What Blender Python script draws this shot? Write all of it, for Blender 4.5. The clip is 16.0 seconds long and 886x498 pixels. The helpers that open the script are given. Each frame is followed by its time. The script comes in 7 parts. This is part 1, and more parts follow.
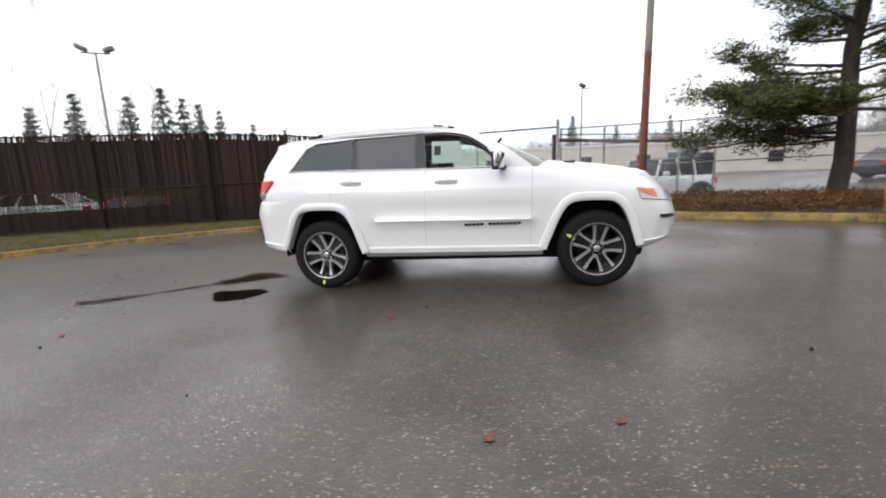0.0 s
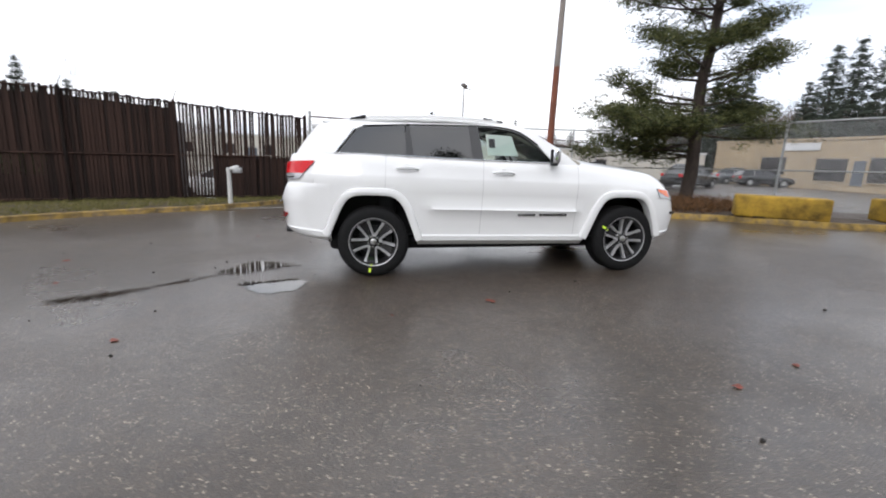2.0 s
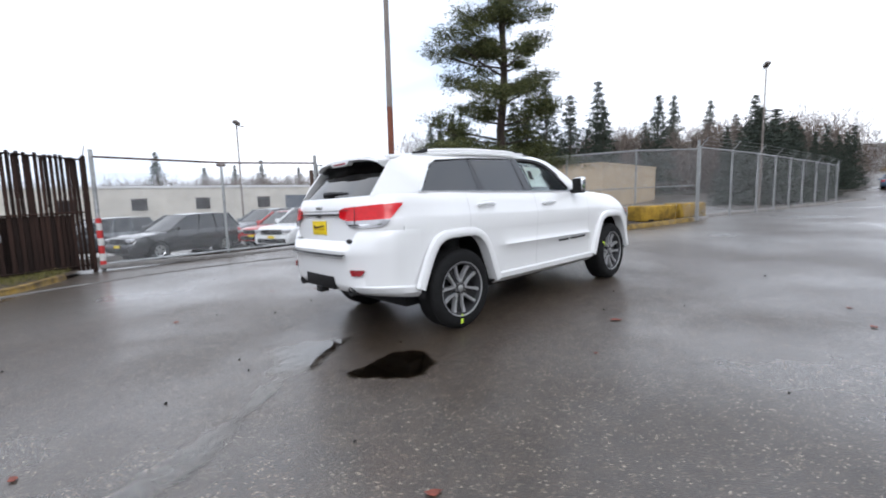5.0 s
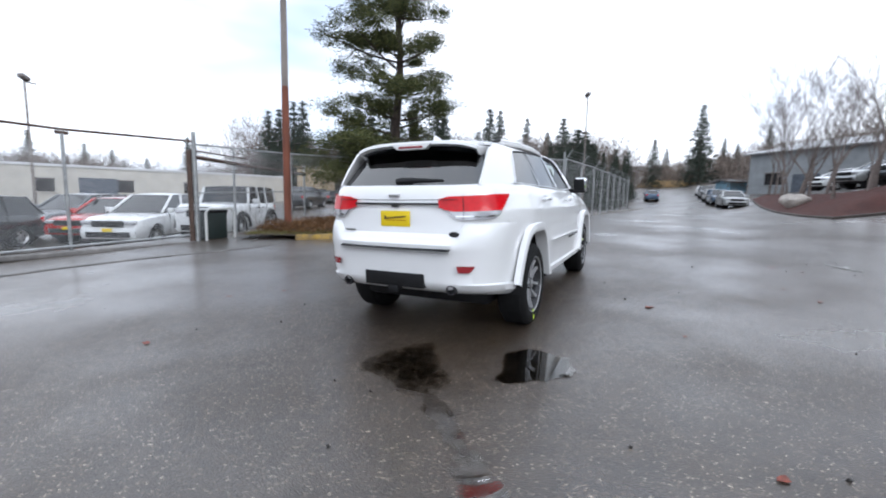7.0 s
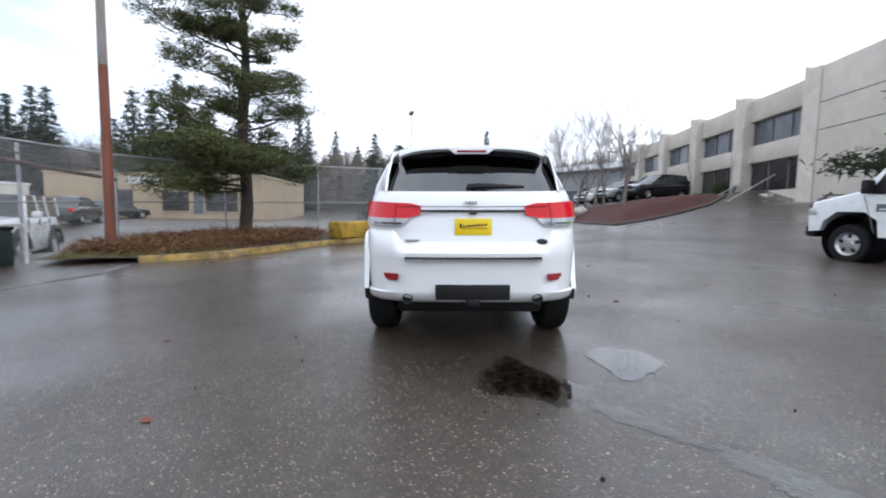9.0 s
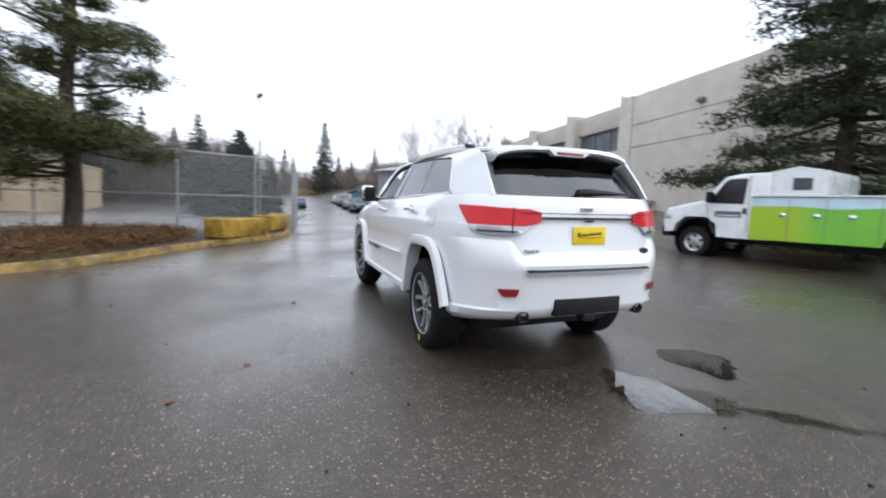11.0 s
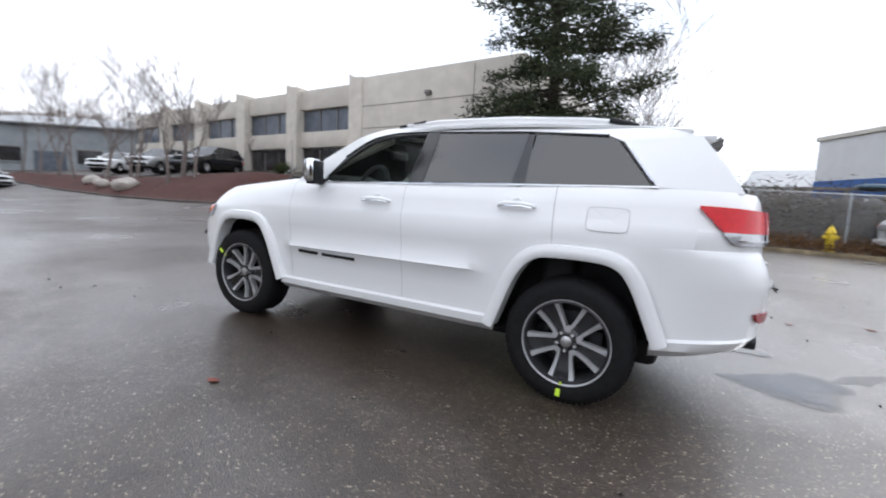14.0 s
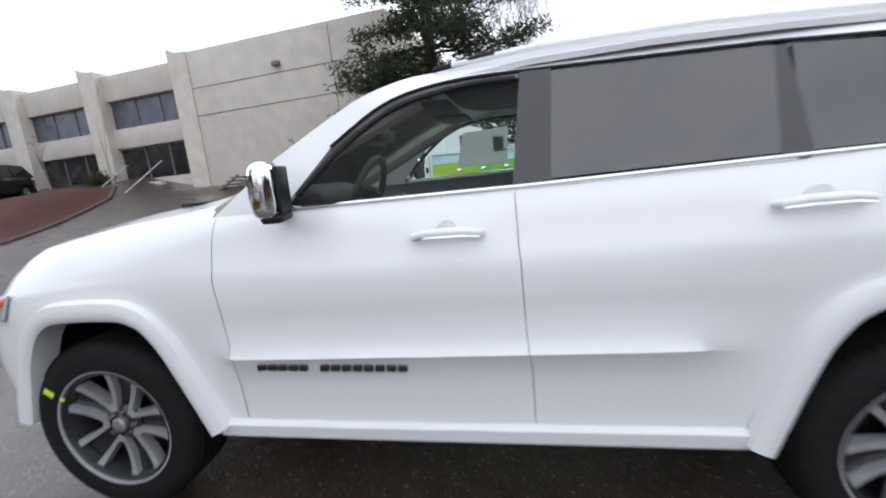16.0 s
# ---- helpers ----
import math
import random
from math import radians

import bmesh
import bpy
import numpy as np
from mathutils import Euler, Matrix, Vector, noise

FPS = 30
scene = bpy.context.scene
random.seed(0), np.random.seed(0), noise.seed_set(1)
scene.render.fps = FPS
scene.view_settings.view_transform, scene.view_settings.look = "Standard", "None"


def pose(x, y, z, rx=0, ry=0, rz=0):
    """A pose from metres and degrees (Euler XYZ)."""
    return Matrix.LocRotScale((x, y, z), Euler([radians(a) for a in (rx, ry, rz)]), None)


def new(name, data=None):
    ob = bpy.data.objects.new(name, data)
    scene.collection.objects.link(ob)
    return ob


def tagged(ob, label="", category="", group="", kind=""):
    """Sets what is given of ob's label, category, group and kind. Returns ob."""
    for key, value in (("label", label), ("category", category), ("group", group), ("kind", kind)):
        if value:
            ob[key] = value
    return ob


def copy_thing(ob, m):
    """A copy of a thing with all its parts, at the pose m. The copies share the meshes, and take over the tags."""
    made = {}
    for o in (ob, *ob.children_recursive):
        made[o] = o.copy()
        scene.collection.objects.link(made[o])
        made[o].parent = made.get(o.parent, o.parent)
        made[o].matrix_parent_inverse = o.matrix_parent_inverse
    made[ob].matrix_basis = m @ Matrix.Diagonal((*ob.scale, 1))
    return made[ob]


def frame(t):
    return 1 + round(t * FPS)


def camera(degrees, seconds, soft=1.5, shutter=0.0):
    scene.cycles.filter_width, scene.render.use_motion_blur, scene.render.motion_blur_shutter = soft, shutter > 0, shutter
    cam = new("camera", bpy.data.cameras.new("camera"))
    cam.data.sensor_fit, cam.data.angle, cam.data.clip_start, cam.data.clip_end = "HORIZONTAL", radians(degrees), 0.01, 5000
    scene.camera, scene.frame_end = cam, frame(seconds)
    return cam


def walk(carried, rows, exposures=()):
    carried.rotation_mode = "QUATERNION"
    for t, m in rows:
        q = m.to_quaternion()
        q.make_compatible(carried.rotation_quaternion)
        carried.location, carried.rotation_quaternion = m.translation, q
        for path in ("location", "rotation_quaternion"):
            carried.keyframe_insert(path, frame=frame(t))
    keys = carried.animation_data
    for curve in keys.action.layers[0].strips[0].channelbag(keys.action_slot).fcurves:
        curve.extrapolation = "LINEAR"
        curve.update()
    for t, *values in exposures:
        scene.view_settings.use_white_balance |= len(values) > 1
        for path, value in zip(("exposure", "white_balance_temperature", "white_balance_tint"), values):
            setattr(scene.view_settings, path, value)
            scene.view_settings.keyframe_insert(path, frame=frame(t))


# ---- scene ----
cam = camera(91.48, 16.0, soft=1.9, shutter=0.5)
# seconds, eye x y z, heading, pitch, lean
ROWS = [
    (0, 0.775, -5.343, 1.281, 11.37, -10.57, -1.92),
    (0.5, 0.255, -5.501, 1.272, 6.29, -9.46, -1.50),
    (1, -0.288, -5.606, 1.259, 2.26, -9.90, 0.86),
    (1.5, -0.857, -5.611, 1.264, -2.64, -11.61, 1.59),
    (2, -1.418, -5.561, 1.277, -8.75, -11.78, 2.51),
    (2.5, -1.951, -5.336, 1.263, -14.86, -10.00, 0.58),
    (3, -2.428, -5.126, 1.256, -24.00, -6.88, 0.75),
    (3.2, -2.600, -5.040, 1.253, -24.64, -7.20, 1.24),
    (5.3, -4.529, -3.596, 1.224, -44.08, -6.76, 0.01),
    (5.5, -4.664, -3.419, 1.237, -45.48, -7.60, 1.88),
    (6, -4.993, -2.925, 1.202, -50.99, -7.34, 1.95),
    (6.5, -5.286, -2.438, 1.194, -58.64, -6.81, 1.85),
    (7, -5.466, -1.920, 1.174, -63.67, -7.02, 1.18),
    (7.5, -5.673, -1.417, 1.149, -70.55, -5.43, 1.90),
    (8, -5.731, -0.875, 1.102, -75.63, -6.27, 1.19),
    (8.5, -5.763, -0.308, 1.111, -80.37, -6.10, 2.54),
    (8.7, -5.761, -0.092, 1.102, -84.50, -5.54, 1.79),
    (10.8, -5.081, 1.866, 1.041, -105.98, -4.12, 3.02),
    (11, -4.948, 2.095, 1.109, -111.15, -4.82, 2.08),
    (11.5, -4.612, 2.446, 1.099, -117.29, -5.85, 1.58),
    (12, -4.206, 2.853, 1.110, -125.28, -3.57, 2.40),
    (12.5, -3.723, 3.150, 1.083, -133.39, -5.90, 2.82),
    (13, -3.174, 3.347, 1.115, -139.68, -4.84, 2.76),
    (13.5, -2.585, 3.486, 1.130, -147.91, -5.93, 2.63),
    (14, -1.980, 3.489, 1.124, -151.95, -6.12, 2.79),
    (14.5, -1.389, 3.391, 1.118, -162.39, -9.22, 1.81),
    (15, -0.881, 3.112, 1.121, -166.13, -11.25, -2.01),
    (15.5, -0.507, 2.731, 1.277, -170.12, -11.03, -4.65),
    (16, -0.307, 2.301, 1.318, -168.98, -10.06, -6.27),
]
walk(cam, [(t, pose(x, y, z, 90 + pitch, 0, yaw) @ pose(0, 0, 0, 0, 0, lean)) for t, x, y, z, yaw, pitch, lean in ROWS],
     exposures=[(0, 0.56, 6350, 12), (3, 0.54, 6150, 12), (6, 0.53, 5850, 11), (8.5, 0.63, 5750, 10), (12, 0.66, 5920, 11), (16, 0.66, 6000, 12)])

# ---- world and light ----
world = bpy.data.worlds.new("overcast_sky")
scene.world = world
world.use_nodes = True
wn, wl = world.node_tree.nodes, world.node_tree.links
wn.clear()
SUN_EL, SUN_AZ = 34.0, 205.0
sky = wn.new("ShaderNodeTexSky")
sky.sky_type, sky.sun_disc = "NISHITA", False
sky.sun_elevation, sky.sun_rotation = radians(SUN_EL), radians(SUN_AZ)
sky.air_density, sky.dust_density = 1.0, 2.0
b_sky = wn.new("ShaderNodeBackground")
b_sky.inputs[1].default_value = 0.13
wl.new(sky.outputs[0], b_sky.inputs[0])
wc = wn.new("ShaderNodeTexCoord")
wm = wn.new("ShaderNodeMapping")
wm.inputs["Scale"].default_value = (1.6, 1.6, 5.0)
wl.new(wc.outputs["Generated"], wm.inputs[0])
cloud = wn.new("ShaderNodeTexNoise")
cloud.inputs["Scale"].default_value, cloud.inputs["Detail"].default_value, cloud.inputs["Roughness"].default_value = 1.3, 3.0, 0.45
wl.new(wm.outputs[0], cloud.inputs["Vector"])
cover = wn.new("ShaderNodeMapRange")
cover.inputs["From Min"].default_value, cover.inputs["From Max"].default_value = 0.12, 0.36
wl.new(cloud.outputs[0], cover.inputs[0])
shade = wn.new("ShaderNodeValToRGB")
shade.color_ramp.elements[0].position, shade.color_ramp.elements[0].color = 0.34, (0.70, 0.75, 0.82, 1)
shade.color_ramp.elements[1].position, shade.color_ramp.elements[1].color = 0.56, (1.0, 1.0, 1.0, 1)
wl.new(cloud.outputs[0], shade.inputs[0])
b_cloud = wn.new("ShaderNodeBackground")
b_cloud.inputs[1].default_value = 1.12
wl.new(shade.outputs[0], b_cloud.inputs[0])
w_mix = wn.new("ShaderNodeMixShader")
wl.new(cover.outputs[0], w_mix.inputs[0])
wl.new(b_sky.outputs[0], w_mix.inputs[1])
wl.new(b_cloud.outputs[0], w_mix.inputs[2])
w_out = wn.new("ShaderNodeOutputWorld")
wl.new(w_mix.outputs[0], w_out.inputs[0])
sun_data = bpy.data.lights.new("sun", "SUN")
sun_data.energy, sun_data.angle, sun_data.color = 0.7, radians(25), (1.0, 0.97, 0.92)
sun = new("sun", sun_data)
sun.rotation_euler = (radians(90 - SUN_EL), 0, radians(180 - SUN_AZ))


# ---- materials ----
def material(name, colour, rough=0.5, metal=0.0, vary=0.0, scale=8.0, bump=0.0, bump_scale=60.0, coat=0.0, second=None, emit=None, spec=0.5, coords="Object", stain=0.0, stain_scale=1.2, stretch=None):
    """A node material: base colour with variation at two scales, roughness and fine relief."""
    m = bpy.data.materials.new(name)
    m.use_nodes = True
    n, l = m.node_tree.nodes, m.node_tree.links
    p = n["Principled BSDF"]
    p.inputs["Base Color"].default_value = (*colour, 1)
    p.inputs["Roughness"].default_value = rough
    p.inputs["Metallic"].default_value = metal
    p.inputs["Coat Weight"].default_value = coat
    p.inputs["Coat Roughness"].default_value = 0.03
    p.inputs["Specular IOR Level"].default_value = spec
    if emit:
        p.inputs["Emission Color"].default_value = (*emit[:3], 1)
        p.inputs["Emission Strength"].default_value = emit[3]
    if vary or bump or stain:
        tc = n.new("ShaderNodeTexCoord")
        vec = tc.outputs[coords]
        if stretch:
            mp = n.new("ShaderNodeMapping")
            mp.inputs["Scale"].default_value = stretch
            l.new(vec, mp.inputs[0])
            vec = mp.outputs[0]
    if vary or stain:
        a = n.new("ShaderNodeTexNoise")
        a.inputs["Scale"].default_value, a.inputs["Detail"].default_value = scale, 6.0
        l.new(vec, a.inputs["Vector"])
        r = n.new("ShaderNodeValToRGB")
        c2 = second or tuple(c * (1 - vary) for c in colour)
        c1 = colour if second else tuple(min(1, c * (1 + vary * 0.5)) for c in colour)
        r.color_ramp.elements[0].position, r.color_ramp.elements[0].color = 0.35, (*c2, 1)
        r.color_ramp.elements[1].position, r.color_ramp.elements[1].color = 0.65, (*c1, 1)
        l.new(a.outputs[0], r.inputs[0])
        col = r.outputs[0]
        if stain:
            b = n.new("ShaderNodeTexNoise")
            b.inputs["Scale"].default_value, b.inputs["Detail"].default_value, b.inputs["Roughness"].default_value = stain_scale, 8.0, 0.65
            l.new(vec, b.inputs["Vector"])
            k = n.new("ShaderNodeMapRange")
            k.inputs["From Min"].default_value, k.inputs["From Max"].default_value = 0.4, 0.7
            k.inputs["To Min"].default_value, k.inputs["To Max"].default_value = 1.0, 1.0 - stain
            l.new(b.outputs[0], k.inputs[0])
            x = n.new("ShaderNodeMix")
            x.data_type, x.blend_type = "RGBA", "MULTIPLY"
            x.inputs["Factor"].default_value = 1.0
            l.new(col, x.inputs["A"])
            l.new(k.outputs[0], x.inputs["B"])
            col = x.outputs["Result"]
        l.new(col, p.inputs["Base Color"])
        rr = n.new("ShaderNodeMapRange")
        rr.inputs["To Min"].default_value, rr.inputs["To Max"].default_value = max(0, rough * 0.85), min(1, rough * 1.15)
        l.new(a.outputs[0], rr.inputs[0])
        l.new(rr.outputs[0], p.inputs["Roughness"])
    if bump:
        c = n.new("ShaderNodeTexNoise")
        c.inputs["Scale"].default_value, c.inputs["Detail"].default_value = bump_scale, 4.0
        l.new(vec, c.inputs["Vector"])
        bb = n.new("ShaderNodeBump")
        bb.inputs["Strength"].default_value, bb.inputs["Distance"].default_value = bump, 0.02
        l.new(c.outputs[0], bb.inputs["Height"])
        l.new(bb.outputs[0], p.inputs["Normal"])
    return m


def glass(name, tint, alpha, rough=0.02):
    """Window glass: partly see-through, with a mirror-like gloss."""
    m = bpy.data.materials.new(name)
    m.use_nodes = True
    n, l = m.node_tree.nodes, m.node_tree.links
    p = n["Principled BSDF"]
    p.inputs["Base Color"].default_value = (*tint, 1)
    p.inputs["Roughness"].default_value = rough
    p.inputs["Specular IOR Level"].default_value = 0.6
    p.inputs["Alpha"].default_value = alpha
    return m


def leafy(name, dark, light, rough=0.75):
    """Foliage or needles, each clump with a tone of its own."""
    m = bpy.data.materials.new(name)
    m.use_nodes = True
    n, l = m.node_tree.nodes, m.node_tree.links
    p = n["Principled BSDF"]
    g = n.new("ShaderNodeNewGeometry")
    r = n.new("ShaderNodeValToRGB")
    r.color_ramp.elements[0].color = (*dark, 1)
    r.color_ramp.elements[1].color = (*light, 1)
    l.new(g.outputs["Random Per Island"], r.inputs[0])
    l.new(r.outputs[0], p.inputs["Base Color"])
    p.inputs["Roughness"].default_value = rough
    p.inputs["Specular IOR Level"].default_value = 0.2
    return m


def asphalt_material():
    """Wet, worn asphalt: pale chippings and painted-in wet glints in dark binder, damp sheen in drifting patches."""
    m = bpy.data.materials.new("wet_asphalt")
    m.use_nodes = True
    n, l = m.node_tree.nodes, m.node_tree.links
    p = n["Principled BSDF"]
    tc = n.new("ShaderNodeTexCoord")
    o = tc.outputs["Object"]
    v = n.new("ShaderNodeTexVoronoi")
    v.inputs["Scale"].default_value = 116.0
    l.new(o, v.inputs["Vector"])
    sep = n.new("ShaderNodeSeparateColor")
    l.new(v.outputs["Color"], sep.inputs[0])
    # brightest cells: pale stone, and glints of wet facets put into the base colour
    chips_and_glints = n.new("ShaderNodeValToRGB")
    e = chips_and_glints.color_ramp.elements
    e[0].position, e[0].color = 0.0, (0.033, 0.0237, 0.0165, 1)
    e[1].position, e[1].color = 1.0, (0.36, 0.305, 0.235, 1)
    for pos, c in ((0.55, (0.0435, 0.0315, 0.0222)), (0.90, (0.056, 0.041, 0.0295)), (0.968, (0.15, 0.115, 0.083))):
        k = e.new(pos)
        k.color = (*c, 1)
    l.new(sep.outputs[0], chips_and_glints.inputs[0])
    big = n.new("ShaderNodeTexNoise")
    big.inputs["Scale"].default_value, big.inputs["Detail"].default_value, big.inputs["Roughness"].default_value = 0.33, 7.0, 0.6
    l.new(o, big.inputs["Vector"])
    mid = n.new("ShaderNodeTexNoise")
    mid.inputs["Scale"].default_value, mid.inputs["Detail"].default_value = 9.0, 5.0
    l.new(o, mid.inputs["Vector"])
    tone = n.new("ShaderNodeMapRange")
    tone.inputs["From Min"].default_value, tone.inputs["From Max"].default_value = 0.3, 0.7
    tone.inputs["To Min"].default_value, tone.inputs["To Max"].default_value = 0.75, 1.3
    l.new(mid.outputs[0], tone.inputs[0])
    mul = n.new("ShaderNodeMix")
    mul.data_type, mul.blend_type = "RGBA", "MULTIPLY"
    mul.inputs["Factor"].default_value = 1.0
    l.new(chips_and_glints.outputs[0], mul.inputs["A"])
    l.new(tone.outputs[0], mul.inputs["B"])
    l.new(mul.outputs["Result"], p.inputs["Base Color"])
    wet = n.new("ShaderNodeMapRange")
    wet.inputs["From Min"].default_value, wet.inputs["From Max"].default_value = 0.36, 0.62
    wet.inputs["To Min"].default_value, wet.inputs["To Max"].default_value = 0.24, 0.5
    l.new(big.outputs[0], wet.inputs[0])
    l.new(wet.outputs[0], p.inputs["Roughness"])
    p.inputs["Specular IOR Level"].default_value = 0.55
    film = n.new("ShaderNodeMapRange")
    film.inputs["From Min"].default_value, film.inputs["From Max"].default_value = 0.38, 0.58
    film.inputs["To Min"].default_value, film.inputs["To Max"].default_value = 0.80, 0.22
    l.new(big.outputs[0], film.inputs[0])
    l.new(film.outputs[0], p.inputs["Coat Weight"])
    p.inputs["Coat Roughness"].default_value = 0.24
    bp = n.new("ShaderNodeBump")
    bp.inputs["Strength"].default_value, bp.inputs["Distance"].default_value = 0.45, 0.010
    inv = n.new("ShaderNodeMath")
    inv.operation = "MULTIPLY"
    inv.inputs[1].default_value = -1.0
    l.new(v.outputs["Distance"], inv.inputs[0])
    l.new(inv.outputs[0], bp.inputs["Height"])
    l.new(bp.outputs[0], p.inputs["Normal"])
    return m


PAINT = material("white_paint", (0.80, 0.80, 0.80), 0.28, coat=0.8)
BLACK = material("black_plastic", (0.008, 0.008, 0.009), 0.55, spec=0.3, vary=0.2, scale=20, bump=0.1, bump_scale=300)
GLOSSBLACK = material("gloss_black", (0.012, 0.012, 0.014), 0.12, coat=0.4)
RUBBER = material("tyre_rubber", (0.012, 0.012, 0.0125), 0.75, spec=0.18, vary=0.3, scale=30, bump=0.3, bump_scale=120)
ALLOY = material("machined_alloy", (0.47, 0.47, 0.48), 0.34, 0.5, vary=0.08, scale=20)
DARKALLOY = material("dark_alloy", (0.045, 0.045, 0.048), 0.4, 0.5, vary=0.2, scale=15)
CHROME = material("chrome", (0.75, 0.76, 0.78), 0.08, 1.0, vary=0.03)
SILVER = material("satin_metal", (0.5, 0.5, 0.5), 0.35, 0.9, vary=0.1)
REDLENS = material("red_lens", (0.60, 0.006, 0.012), 0.18, spec=0.3, coat=0.15, vary=0.1, scale=30)
DARKRED = material("red_reflector", (0.28, 0.01, 0.015), 0.25, coat=0.3, vary=0.2, scale=60)
CLEARLENS = material("clear_lens", (0.5, 0.5, 0.52), 0.12, 0.3, vary=0.15, scale=40, coat=0.6)
AMBER = material("amber_lens", (0.75, 0.13, 0.02), 0.15, coat=0.6, vary=0.1, scale=30)
YELLOW = material("yellow_card", (0.80, 0.58, 0.0), 0.5, vary=0.04)
INK = material("dark_ink", (0.05, 0.02, 0.02), 0.6, vary=0.1)
PAPER = material("white_paper", (0.72, 0.78, 0.74), 0.7, vary=0.05)
pap_n, pap_l = PAPER.node_tree.nodes, PAPER.node_tree.links
pap_t, pap_m = pap_n.new("ShaderNodeBsdfTranslucent"), pap_n.new("ShaderNodeMixShader")
pap_t.inputs["Color"].default_value = (0.8, 0.82, 0.8, 1)
pap_m.inputs[0].default_value = 0.5
pap_l.new(pap_n["Principled BSDF"].outputs[0], pap_m.inputs[1])
pap_l.new(pap_t.outputs[0], pap_m.inputs[2])
pap_l.new(pap_m.outputs[0], pap_n["Material Output"].inputs["Surface"])
NEON = material("fluorescent_mark", (0.62, 0.85, 0.05), 0.6, vary=0.1)
def pane_glass(name, tint, ior):
    """A window pane: tinted and see-through, with a mirror gloss that grows at a slant."""
    m = bpy.data.materials.new(name)
    m.use_nodes = True
    n, l = m.node_tree.nodes, m.node_tree.links
    n.remove(n["Principled BSDF"])
    t, g, f, x = n.new("ShaderNodeBsdfTransparent"), n.new("ShaderNodeBsdfGlossy"), n.new("ShaderNodeFresnel"), n.new("ShaderNodeMixShader")
    t.inputs["Color"].default_value = (*tint, 1)
    g.inputs["Roughness"].default_value = 0.02
    f.inputs["IOR"].default_value = ior
    l.new(f.outputs[0], x.inputs[0])
    l.new(t.outputs[0], x.inputs[1])
    l.new(g.outputs[0], x.inputs[2])
    l.new(x.outputs[0], n["Material Output"].inputs["Surface"])
    return m


REARGLASS = pane_glass("rear_privacy_glass", (0.10, 0.10, 0.105), 2.3)
PRIVACY = pane_glass("privacy_glass", (0.10, 0.10, 0.105), 2.1)
CLEAR = pane_glass("clear_window_glass", (0.93, 0.97, 0.955), 1.16)
SCREENGLASS = pane_glass("windscreen_glass", (0.72, 0.80, 0.77), 1.55)
BEIGE = material("beige_trim", (0.34, 0.32, 0.27), 0.7, vary=0.1, scale=15)
DARKGLASS = glass("dark_window_glass", (0.02, 0.022, 0.025), 1.0, 0.06)
TRIM = material("interior_trim", (0.025, 0.025, 0.026), 0.7, vary=0.2, scale=15)
SEATCLOTH = material("seat_leather", (0.17, 0.155, 0.135), 0.55, vary=0.1, scale=12, bump=0.1)
SHELL = material("seam_shadow_paint", (0.40, 0.40, 0.40), 0.6, vary=0.1)


# ---- mesh helpers ----
def part(name, bm, mat, parent=None, label="", smooth=True, angle=40):
    """Links a bmesh as one mesh object under a thing or under a part."""
    me = bpy.data.meshes.new(name)
    bm.to_mesh(me)
    bm.free()
    for mm in (mat if isinstance(mat, (list, tuple)) else (mat,)):
        me.materials.append(mm)
    if smooth:
        me.shade_smooth()
        me.set_sharp_from_angle(angle=radians(angle))
    ob = new(name, me)
    ob.parent = parent
    if label:
        ob["label"] = label
    return ob


def empty(name, m, label, category, group="", kind=""):
    ob = new(name)
    ob.matrix_basis = m
    ob.empty_display_size = 0.2
    return tagged(ob, label, category, group, kind)


def grid_bm(rows, close=False, flip=False, bm=None):
    """A sheet through rows of points, all of one length."""
    bm = bm or bmesh.new()
    vs = [[bm.verts.new(p) for p in r] for r in rows]
    n = len(rows[0])
    for a, b in zip(vs, vs[1:]):
        for i in range(n if close else n - 1):
            j = (i + 1) % n
            q = [a[i], a[j], b[j], b[i]]
            if flip:
                q.reverse()
            try:
                bm.faces.new(q)
            except ValueError:
                pass
    return bm


def tidy(bm, d=0.0008):
    bmesh.ops.remove_doubles(bm, verts=bm.verts, dist=d)
    bmesh.ops.dissolve_degenerate(bm, edges=bm.edges, dist=d * 0.5)
    return bm


def box_bm(x0, y0, z0, x1, y1, z1, bevel=0.0, seg=2, bm=None, m=None):
    bm = bm or bmesh.new()
    mat = Matrix.Translation(((x0 + x1) / 2, (y0 + y1) / 2, (z0 + z1) / 2)) @ Matrix.Diagonal((x1 - x0, y1 - y0, z1 - z0, 1))
    if m is not None:
        mat = m @ mat
    r = bmesh.ops.create_cube(bm, size=1, matrix=mat)
    if bevel:
        es = {e for v in r["verts"] for e in v.link_edges}
        bmesh.ops.bevel(bm, geom=list(es), offset=bevel, segments=seg, affect="EDGES", profile=0.5)
    return bm


